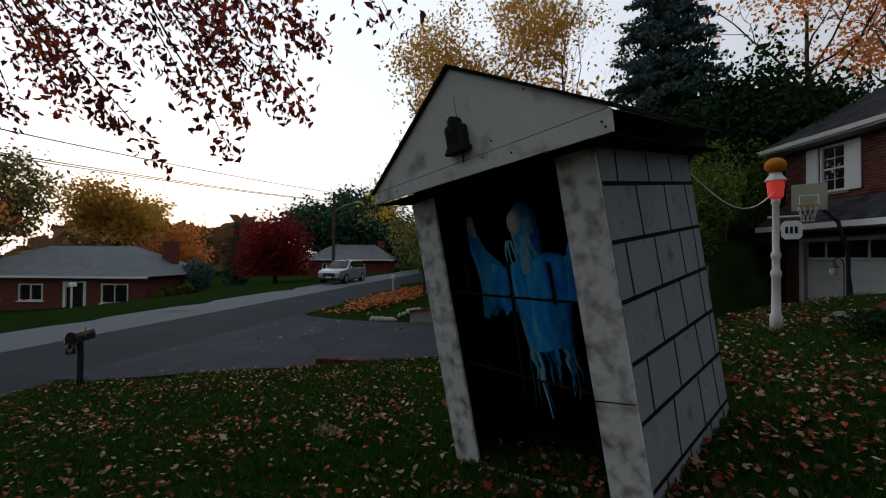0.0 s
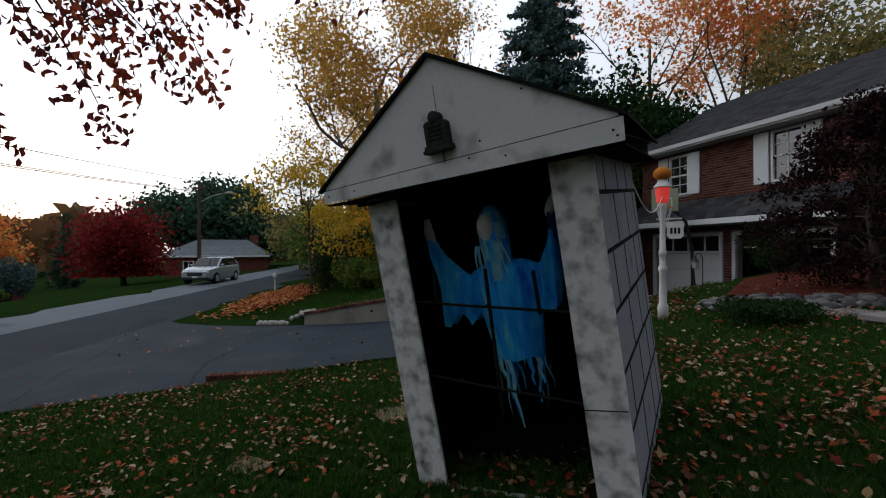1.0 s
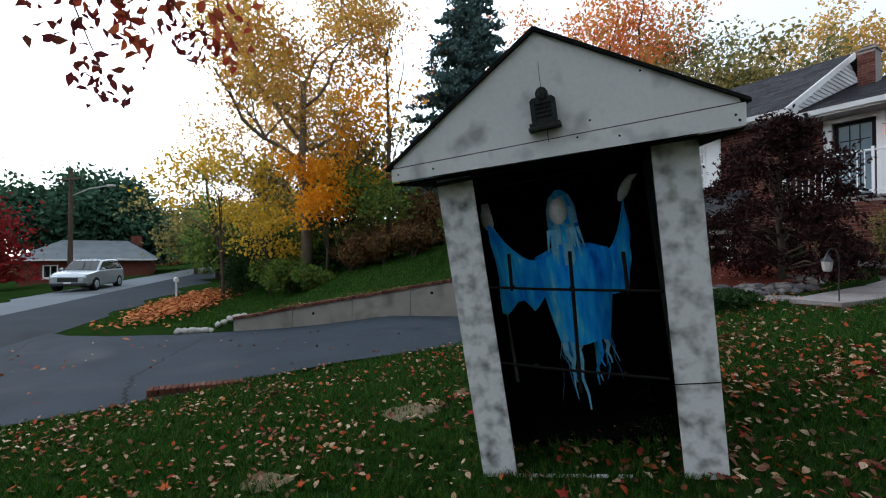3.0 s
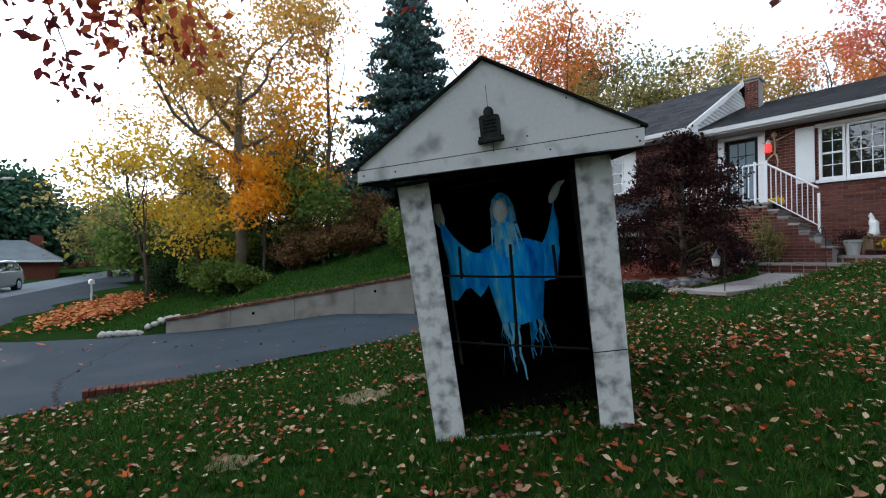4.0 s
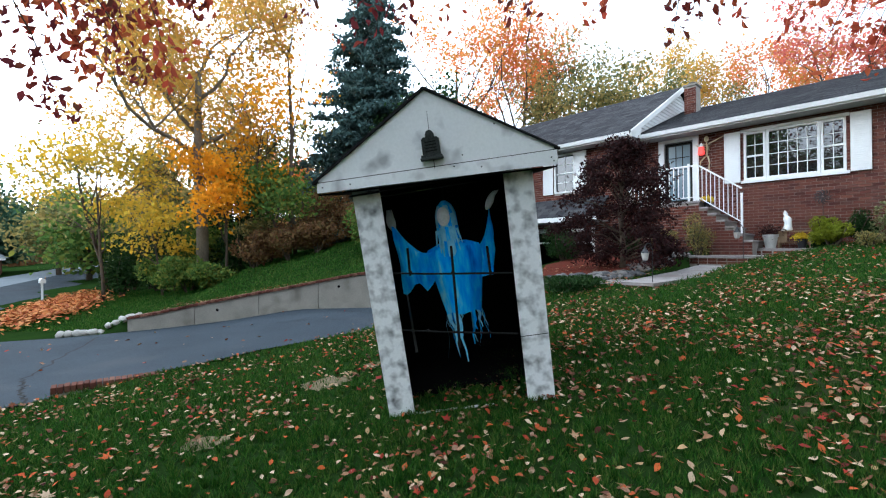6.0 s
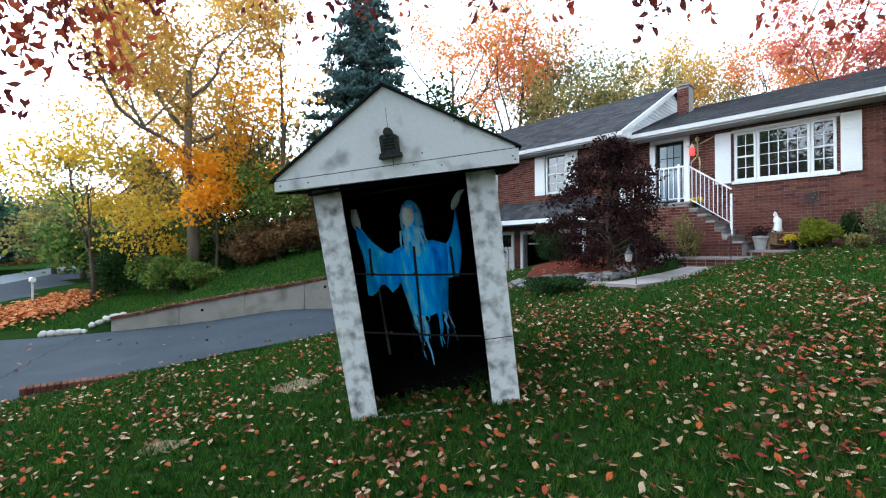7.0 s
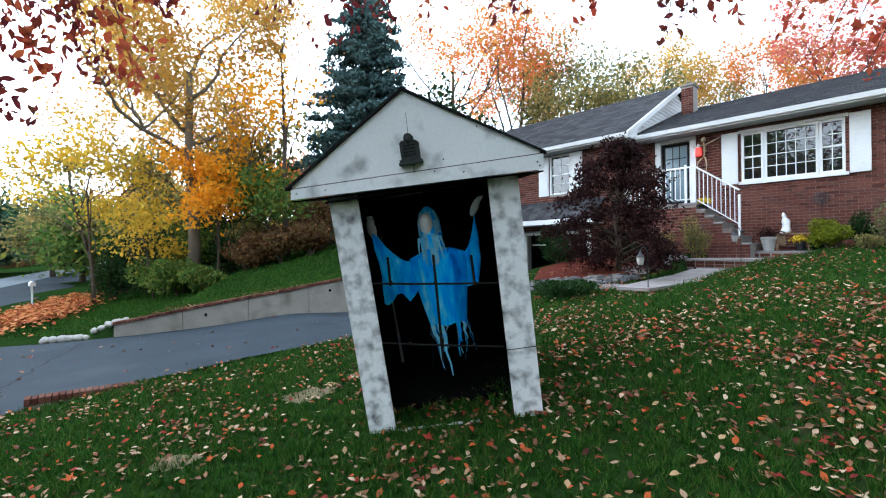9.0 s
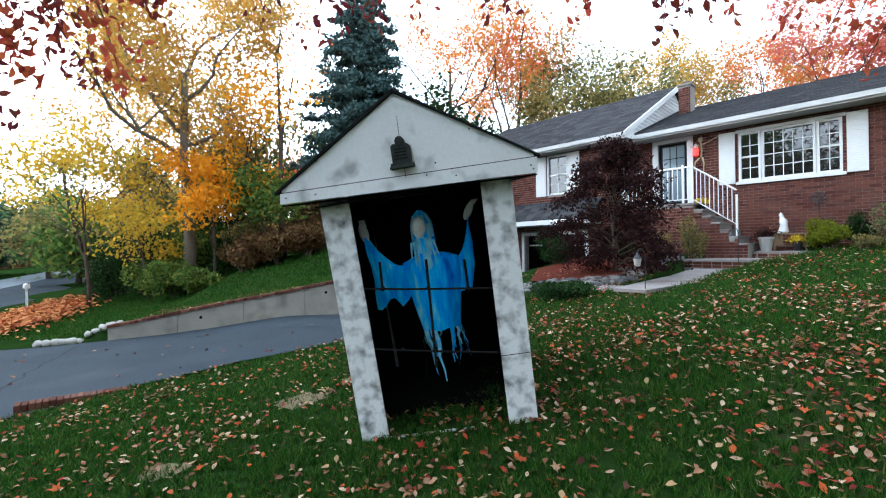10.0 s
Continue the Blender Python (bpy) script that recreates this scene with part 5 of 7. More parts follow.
def build_hoop(x, y):
    e = thing("basketball_hoop", "portable basketball hoop with clear square backboard by the garage", "basketball hoop", (x, y, gz(x, y)))
    part("base", block((-0.35, -0.35, 0), (0.35, 0.5, 0.16), bevel=0.03), M_STEEL, e)
    part("pole", tube([(0, 0.1, 0.1), (0, 0.0, 1.7), (-0.15, -0.2, 2.45), (-0.6, -0.35, 3.0)], 0.045, 8), M_STEEL, e)
    part("brace", tube([(0.1, 0.35, 0.15), (0.0, 0.02, 1.4)], 0.025, 6), M_STEEL, e)
    board = part("backboard", block((-1.00, -0.40, 2.75), (-0.32, -0.37, 3.40), bevel=0.005), M_BOARDGLASS, e)
    for lo, hi in (((-0.85, -0.405, 2.87), (-0.83, -0.402, 3.13)), ((-0.49, -0.405, 2.87), (-0.47, -0.402, 3.13)), ((-0.85, -0.405, 3.11), (-0.47, -0.402, 3.13))):
        part("marking", block(lo, hi), M_WHITE, board)
    ring = [(-0.66 + 0.2 * math.cos(2 * math.pi * k / 16), -0.62 + 0.2 * math.sin(2 * math.pi * k / 16), 2.85) for k in range(17)]
    part("hoop", tube(ring, 0.012, 6), M_PUMPKIN, e)
    net = bmesh.new()
    for k in range(10):
        t = 2 * math.pi * k / 10
        tube([(-0.66 + 0.2 * math.cos(t), -0.62 + 0.2 * math.sin(t), 2.85), (-0.66 + 0.12 * math.cos(t + 0.6), -0.62 + 0.12 * math.sin(t + 0.6), 2.47)], 0.006, 4, net)
    tagged(part("net", net, M_WHITE, e), kind="stuff")


build_hoop(0.75, 11.6)


# shrubs, pots and figures along the front
shrub("boxwood", "rounded dark green boxwood beside the garage", tuple(world_of(-4.0, -2.6)[:2]), 0.62, 1.15, M_DEEPGREEN, 5200, 0.045, 31)
shrub("variegated_shrub", "loose pale-green shrub against the landing", tuple(world_of(-0.75, -1.75)[:2]), 0.42, 1.05, M_OLIVE, 2000, 0.05, 32, 1.28)
shrub("variegated_shrub", "small yellow-green shrub against the landing", tuple(world_of(-1.55, -1.75)[:2]), 0.42, 0.8, M_OLIVE, 1600, 0.05, 33, 1.25)
shrub("dark_shrub", "low dark evergreen shrub by the landing", tuple(world_of(-2.4, -1.9)[:2]), 0.55, 0.8, M_DEEPGREEN, 2600, 0.05, 34)
shrub("golden_shrub", "bright yellow-green shrub below the front window", tuple(world_of(1.72, -0.95)[:2]), 0.48, 0.72, M_CHART, 4200, 0.05, 35)
shrub("dark_shrub", "dark green shrub against the brick wall", tuple(world_of(2.15, -0.5)[:2]), 0.40, 0.75, M_DEEPGREEN, 2200, 0.05, 36)
shrub("dark_shrub", "taller green shrub against the brick wall", tuple(world_of(1.50, -0.45)[:2]), 0.28, 0.85, M_DEEPGREEN, 1800, 0.045, 37)
shrub("variegated_shrub", "grey-green variegated shrub by the wall", tuple(world_of(2.75, -0.75)[:2]), 0.55, 1.05, M_PALEGREEN, 3600, 0.05, 38)
shrub("low_shrub", "low olive ground shrub", tuple(world_of(2.3, -1.35)[:2]), 0.32, 0.35, M_OLIVE, 1300, 0.045, 39)
shrub("ivy_patch", "dark ground cover beside the crypt", (1.75, 4.35), 0.75, 0.30, M_DEEPGREEN, 4200, 0.05, 40, category="ground cover")


def build_dark_maple(x, y):
    """A laceleaf maple, broad from the ground up: limbs that each end in a flat, drooping spray."""
    rng = np.random.default_rng(47)
    e = thing("dark_maple", "dark purple-red laceleaf maple in the mulch bed", "tree", (x, y, gz(x, y) - 0.05))
    part("trunk", tube([(0, 0, 0), (0.05, 0.02, 0.5), (-0.02, 0.05, 1.3), (0.04, 0, 2.2), (0, 0, 2.8)], [0.07, 0.06, 0.045, 0.03, 0.01], 9), M_BARK, e, smooth=True)
    sprays = []
    for k in range(58):
        q = (k + rng.uniform(0, 1)) / 58
        z = 0.22 + 2.75 * q * rng.uniform(0.86, 1.04)
        reach = 1.42 * (1.02 - q) ** 0.42 * (0.80 + 0.20 * min(1.0, q / 0.2)) * rng.uniform(0.28, 1.15)
        a = k * 2.4 + rng.uniform(-0.4, 0.4)
        tip = np.array((reach * math.cos(a), reach * math.sin(a), z))
        root = Vector((0.02, 0.02, max(0.25, z * 0.72)))
        if k % 2 == 0:
            part("limb", tube([root, root.lerp(Vector(tip), 0.55) + Vector((0, 0, 0.12)), Vector(tip)], [0.022, 0.014, 0.005], 5), M_BARK, e)
        n = int(260 * rng.uniform(0.5, 1.5))
        d = rng.normal(size=(n, 3)) * (0.18, 0.18, 0.075)
        d[:, 2] -= 0.9 * (d[:, 0] ** 2 + d[:, 1] ** 2)
        sprays.append(tip + d)
    c = np.concatenate(sprays)
    c = c[c[:, 2] > 0.12]
    part("crown", quads_mesh("crown", leaf_quads(c, 0.085, rng, 2.4, 0.5), 6, M_DARKRED), M_DARKRED, e)
    return e


build_dark_maple(3.2, 6.1)
shrub("mum_pot", "white chrysanthemum clump by the wall", tuple(world_of(2.95, -1.4)[:2]), 0.22, 0.32, M_WHITE, 700, 0.04, 42, category="flowers")


def pot_with(u, y, z, r, h, mat, label, plant=None):
    e = thing("flower_pot", label, "pot", m=HOUSE @ Matrix.Translation((u, y, z)))
    part("pot", lathe([(r * 0.66, 0), (r * 0.95, h * 0.82), (r * 1.06, h * 0.83), (r * 1.06, h), (r * 0.92, h), (r * 0.9, h * 0.9)], 18), mat, e, smooth=False)
    if plant:
        rng = np.random.default_rng(int(abs(u) * 100) + 3)
        c = rng.normal(size=(420, 3)) * (r * 0.75, r * 0.75, r * 0.45) + (0, 0, h + r * 0.45)
        tagged(part("foliage", quads_mesh("foliage", leaf_quads(c, 0.05, rng), 6, plant), plant, e), kind="stuff")
    return e


pot_with(0.52, -0.50, 1.47, 0.16, 0.34, M_TERRA, "pale tapered pot with dark seedlings", M_DARKRED)
pot_with(1.12, -0.42, 1.47, 0.11, 0.22, M_STEEL, "dark pot of yellow flowers on the step", M_BLOOM)
pot_with(-0.74, -0.95, 2.546, 0.10, 0.16, M_STEEL, "small pot of yellow flowers on the stairs", M_BLOOM)


def build_garden_figure(u, y, z):
    bm = lathe([(0.10, 0.0), (0.12, 0.03), (0.09, 0.10), (0.075, 0.20), (0.085, 0.28), (0.06, 0.34), (0.04, 0.37), (0.05, 0.42), (0.045, 0.47), (0.01, 0.50)], 14)
    for v in bm.verts:
        v.co.x += 0.03 * math.sin(v.co.z * 9)
        v.co *= 1 + 0.10 * noise.noise(v.co * 14)
    ob = part("garden_statue", bm, M_WHITE, smooth=True)
    ob.matrix_basis = HOUSE @ Matrix.Translation((u, y, z + 0.42))
    tagged(ob, "small white garden statue on a wooden stand", "statue")
    st = thing("wooden_stand", "little weathered wooden plant stand by the wall", "stand", m=HOUSE @ Matrix.Translation((u, y, z)))
    part("top", block((-0.16, -0.14, 0.39), (0.50, 0.14, 0.42)), M_WOOD, st)
    for dx, dy in ((-0.14, -0.12), (0.46, -0.12), (-0.14, 0.12), (0.46, 0.12)):
        part("leg", block((dx - 0.02, dy - 0.02, 0), (dx + 0.02, dy + 0.02, 0.388)), M_WOOD, st)
    part("shelf", block((-0.15, -0.10, 0.12), (0.46, 0.10, 0.14)), M_WOOD, st)
    part("panel", block((-0.12, -0.11, 0.14), (0.02, -0.09, 0.388)), M_WOOD, st)


build_garden_figure(0.82, -0.35, 1.47)


def path_light(x, y):
    z = float(lawn_z(x, y)) + 0.02
    e = thing("path_lantern", "small dark lantern hung on a shepherd's hook", "garden lamp", (x, y, z))
    part("hook", tube([(0, 0, 0), (0, 0, 0.62), (-0.03, 0, 0.70), (-0.08, 0, 0.72), (-0.12, 0, 0.66)], 0.008, 6), M_STEEL, e)
    part("lantern_body", lathe([(0.035, 0.42), (0.05, 0.44), (0.065, 0.54), (0.06, 0.55)], 8, (-0.12, 0)), M_TERRA, e)
    part("lantern_roof", lathe([(0.075, 0.55), (0.03, 0.61), (0.01, 0.66)], 8, (-0.12, 0)), M_STEEL, e)


path_light(3.05, 3.85)
path_light(5.55, 5.75)
path_light(1.05, 6.9)


# windmill ornament, doorbell lamp and bone figure by the door
def build_spinner(u, y, z):
    e = thing("garden_spinner", "dark metal wind spinner on a stake by the wall", "garden ornament", m=HOUSE @ Matrix.Translation((u, y, z)))
    part("stake", tube([(0, 0, 0), (0, 0, 1.15)], 0.008, 6), M_STEEL, e)
    for k in range(12):
        t = 2 * math.pi * k / 12
        part("blade", tube([(0.03 * math.cos(t), -0.02, 1.15 + 0.03 * math.sin(t)), (0.12 * math.cos(t + 0.3), -0.03, 1.15 + 0.12 * math.sin(t + 0.3)), (0.18 * math.cos(t + 0.75), -0.02, 1.15 + 0.18 * math.sin(t + 0.75))], [0.012, 0.018, 0.006], 5), M_STEEL, e)


build_spinner(1.52, -0.55, 1.5)


def build_bones(u, y, z):
    """A small plain bony figure hung on the wall, arms out, in one mesh."""
    bm = bmesh.new()
    bmesh.ops.create_uvsphere(bm, u_segments=12, v_segments=8, radius=0.07, matrix=Matrix.Translation((0, 0, 0.92)) @ Matrix.Diagonal((0.85, 0.9, 1.15, 1)))
    tube([(0, 0, 0.85), (0.02, 0, 0.62), (0.0, 0, 0.42)], [0.018, 0.022, 0.03], 6, bm)
    for k in range(4):
        tube([(-0.08, 0, 0.75 - 0.05 * k), (0, -0.05, 0.76 - 0.05 * k), (0.09, 0, 0.75 - 0.05 * k)], 0.009, 5, bm)
    tube([(0.05, 0, 0.78), (0.22, -0.01, 0.84), (0.42, 0, 0.93)], [0.017, 0.014, 0.012], 6, bm)
    tube([(-0.05, 0, 0.78), (-0.18, -0.01, 0.72), (-0.26, 0, 0.78)], [0.017, 0.014, 0.012], 6, bm)
    tube([(-0.04, 0, 0.42), (-0.14, -0.04, 0.30), (-0.16, 0, 0.06)], [0.022, 0.018, 0.014], 6, bm)
    tube([(0.04, 0, 0.42), (0.08, -0.04, 0.24), (0.05, 0, 0.0)], [0.022, 0.018, 0.014], 6, bm)
    ob = part("skeleton_prop", bm, M_BONE, smooth=True)
    ob.matrix_basis = HOUSE @ Matrix.Translation((u, y, z))
    tagged(ob, "small tan skeleton prop hung beside the door", "halloween prop")


build_bones(-0.98, -0.06, 3.62)
wl_e = thing("wall_lantern", "red-glowing wall lantern beside the front door", "wall lamp", m=HOUSE @ Matrix.Translation((-1.10, -0.10, 4.10)))
part("glass", lathe([(0.05, 0), (0.085, 0.02), (0.07, 0.22), (0.05, 0.23)], 8), M_REDGLOW, wl_e)
part("bulb", lathe([(0.02, 0.05), (0.045, 0.08), (0.02, 0.14)], 8), M_BULB, wl_e)
part("cap", lathe([(0.06, 0.23), (0.04, 0.30), (0.01, 0.34)], 8), M_WHITE, wl_e)
part("bracket", block((-0.02, 0.0, 0.05), (0.02, 0.11, 0.12)), M_STEEL, wl_e)


# letterboxes
def build_letterbox(x, y, label, turn=0.0, pale=False, height=1.02):
    e = thing("letterbox", label, "mailbox", m=Matrix.Translation((x, y, gz(x, y) - 0.04)) @ Matrix.Rotation(turn, 4, "Z"))
    part("post", tube([(0, 0, 0), (0.005, 0, height * 0.55), (-0.01, 0, height - 0.18)], 0.045, 4), M_WHITE if pale else M_STEEL, e)
    prof = [(-0.085, 0), (0.085, 0), (0.085, 0.11), (0.06, 0.165), (0, 0.19), (-0.06, 0.165), (-0.085, 0.11)]
    b = prism(prof, -0.25, 0.25)
    b.transform(Matrix.Translation((0, 0, height - 0.19)))
    box_ob = part("box", b, M_WHITE if pale else M_STEEL, e, "domed metal letterbox")
    part("flag", block((0.088, -0.05, height - 0.12), (0.095, -0.02, height + 0.06)), M_PUMPKIN, box_ob)
    return e


build_letterbox(-8.05, -1.85, "leaning dark letterbox on a post at the lawn's edge", radians(55))
shrub("ribbon_bow", "crumpled pale ribbon tied on the letterbox post", (-8.0, -1.98), 0.12, 0.34, M_TERRA, 90, 0.10, 44, gz(-8.0, -1.98) + 0.62, "ribbon")
p_far = ROAD_AT + ROAD_ALONG * 17.5 + ROAD_IN * 0.9
build_letterbox(float(p_far[0]), float(p_far[1]), "pale letterbox on a post beside the street", radians(55), True)
p_far = ROAD_AT + ROAD_ALONG * 33 + ROAD_IN * -7.2
build_letterbox(float(p_far[0]), float(p_far[1]), "dark letterbox across the street", radians(55))
p_far = ROAD_AT + ROAD_ALONG * 11.5 + ROAD_IN * -13.5
build_letterbox(float(p_far[0]), float(p_far[1]), "white letterbox post before the low house", radians(55), True, 1.3)

# ---- across the street ----
M_BLUEROOF = material("blue_grey_roof", [(0.10, 0.115, 0.125), (0.15, 0.17, 0.18), (0.20, 0.22, 0.23)], None, 0.9, 1.2, 40, 0.5, None)
M_FARBRICK = material("far_brick", (0.10, 0.032, 0.024), (0.20, 0.075, 0.055), 0.9, 6, 40, 0.3)
M_CARPAINT = material("silver_car_paint", (0.42, 0.47, 0.50), (0.48, 0.53, 0.56), 0.25, 2, 40, 0.0, metal=0.5)
M_CARGLASS = glass_material("car_glass", (0.010, 0.012, 0.014), 0.06)
M_CARGLASS.node_tree.nodes["Principled BSDF"].inputs["Specular IOR Level"].default_value = 0.3
M_TYRE = material("tyre_rubber", (0.010, 0.010, 0.010), (0.02, 0.02, 0.02), 0.85)
M_HEAD = glass_material("headlight_glass", (0.65, 0.67, 0.68), 0.08)
M_BIN = material("dark_bin", (0.015, 0.016, 0.018), (0.03, 0.03, 0.032), 0.6)


def far_house(name, label, at, turn, length, depth, wall_h, roof_h, hip, wins, door, brick, trim=True):
    e = thing(name, label, "house", m=Matrix.Translation(at) @ Matrix.Rotation(turn, 4, "Z"))
    hl, hd = length / 2, depth / 2
    holes = [*wins, *([door] if door else [])]
    bm = bmesh.new()
    us = sorted({-hl, hl, *[h[0] for h in holes], *[h[1] for h in holes]})
    zs = sorted({-0.8, wall_h, *[h[2] for h in holes], *[h[3] for h in holes]})
    for a, b in zip(us, us[1:]):
        for c, d in zip(zs, zs[1:]):
            if not any(h[0] <= a and b <= h[1] and h[2] <= c and d <= h[3] for h in holes):
                box(bm, (a, -hd, c), (b, -hd + 0.25, d))
    bmesh.ops.remove_doubles(bm, verts=bm.verts[:], dist=0.001)
    part("wall", bm, brick, e)
    part("wall", block((-hl, -hd + 0.25, -0.8), (-hl + 0.2, hd, wall_h)), M_SIDING if trim else brick, e)
    part("wall", block((hl - 0.2, -hd + 0.25, -0.8), (hl, hd, wall_h)), brick, e)
    part("wall", block((-hl + 0.2, hd - 0.2, -0.8), (hl - 0.2, hd, wall_h)), brick, e)
    # near-black sheet in place of the unlit room
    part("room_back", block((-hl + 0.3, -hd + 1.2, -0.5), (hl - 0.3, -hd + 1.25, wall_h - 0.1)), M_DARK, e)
    o = 0.5
    rb = bmesh.new()
    base = [rb.verts.new(p) for p in ((-hl - o, -hd - o, wall_h), (hl + o, -hd - o, wall_h), (hl + o, hd + o, wall_h), (-hl - o, hd + o, wall_h))]
    r1 = rb.verts.new((-hl - o + hip, 0, wall_h + roof_h))
    r2 = rb.verts.new((hl + o - hip, 0, wall_h + roof_h))
    for f in ((base[0], base[1], r2, r1), (base[2], base[3], r1, r2), (base[1], base[2], r2), (base[3], base[0], r1), (base[3], base[2], base[1], base[0])):
        rb.faces.new(f)
    part("roof", rb, M_BLUEROOF, e, "blue-grey shingle hip roof")
    part("gutter", block((-hl - o, -hd - o - 0.06, wall_h - 0.14), (hl + o, -hd - o + 0.02, wall_h + 0.02)), M_WHITE, e)
    for u0, u1, z0, z1 in wins:
        w = new("window")
        w.parent = e
        y = -hd + 0.03
        fr = bmesh.new()
        for lo, hi in (((u0, y - 0.06, z0), (u0 + 0.09, y + 0.06, z1)), ((u1 - 0.09, y - 0.06, z0), (u1, y + 0.06, z1)), ((u0 + 0.09, y - 0.06, z1 - 0.09), (u1 - 0.09, y + 0.06, z1)), ((u0 + 0.09, y - 0.06, z0), (u1 - 0.09, y + 0.06, z0 + 0.09)), (((u0 + u1) / 2 - 0.03, y - 0.05, z0 + 0.09), ((u0 + u1) / 2 + 0.03, y + 0.05, z1 - 0.09))):
            box(fr, lo, hi)
        part("frame", fr, M_WHITE, w)
        part("pane", block((u0 + 0.09, y + 0.02, z0 + 0.09), (u1 - 0.09, y + 0.03, z1 - 0.09)), M_PANE, w)
        part("sill", block((u0 - 0.08, y - 0.16, z0 - 0.08), (u1 + 0.08, y - 0.03, z0 - 0.003)), M_WHITE, w)
    if door:
        u0, u1, z0, z1 = door
        d = new("door")
        d.parent = e
        part("door_leaf", block((u0 + 0.22, -hd + 0.05, z0), (u1 - 0.22, -hd + 0.1, z1 - 0.1)), M_DARK, d)
        for a, b in ((u0, u0 + 0.2), (u1 - 0.2, u1)):
            part("trim", block((a, -hd - 0.05, z0), (b, -hd + 0.1, z1)), M_WHITE, d)
        part("trim", block((u0 + 0.2, -hd - 0.05, z1 - 0.1), (u1 - 0.2, -hd + 0.1, z1)), M_WHITE, d)
        part("doorstep", block((u0 - 0.2, -hd - 0.9, z0 - 0.2), (u1 + 0.4, -hd - 0.06, z0 - 0.02)), M_CONCRETE, d)
    part("chimney", block((hl - 1.9, 0.6, wall_h), (hl - 1.0, 1.5, wall_h + roof_h + 0.5)), M_FARBRICK, e)
    return e


far_house("low_house", "low brick house with blue-grey hip roof across the street", (-45.0, 1.3, -2.85), math.atan2(0.73, 0.683), 14.5, 8.5, 2.75, 2.3, 4.2,
          [(-4.6, -3.5, 0.9, 2.15), (-2.1, -0.3, 0.9, 2.15), (4.0, 6.0, 0.75, 2.2)], (1.2, 2.9, 0.12, 2.35), M_FARBRICK)
far_house("low_house", "small brick house with grey roof behind the parked car", (-43.6, 25.6, -1.3), math.atan2(0.75, 0.66), 9.0, 7.0, 2.5, 1.7, 2.6,
          [(-3.0, -2.0, 0.9, 2.0), (0.5, 1.8, 0.9, 2.0)], None, M_FARBRICK)
walkpath = part("footpath", block((-0.6, -6.0, 0), (0.5, 0, 0.05)), M_CONCRETE)
walkpath.matrix_basis = Matrix.Translation((-39.0, 2.7, -1.93)) @ Matrix.Rotation(math.atan2(0.73, 0.683), 4, "Z") @ Matrix.Rotation(radians(8), 4, "X")
tagged(walkpath, "pale concrete footpath to the low house", "pavement", kind="structure")
for k, (x, y, r, m, lab) in enumerate(((-38.6, 5.2, 0.9, M_GREEN, "dark clipped bush before the low house"), (-37.9, 6.6, 0.8, M_GREEN, "rounded bush before the low house"), (-43.6, -2.4, 1.0, M_RED, "reddish bush before the low house"), (-42.2, -0.8, 0.9, M_OLIVE, "olive bush before the low house"), (-40.9, 0.4, 0.5, M_CHART, "yellow mound of flowers before the low house"), (-37.0, 4.6, 0.5, M_CHART, "yellow flowers beside the footpath"))):
    shrub("front_bush", lab, (x, y), r, r * 1.3, m, 1500, 0.16, 70 + k)


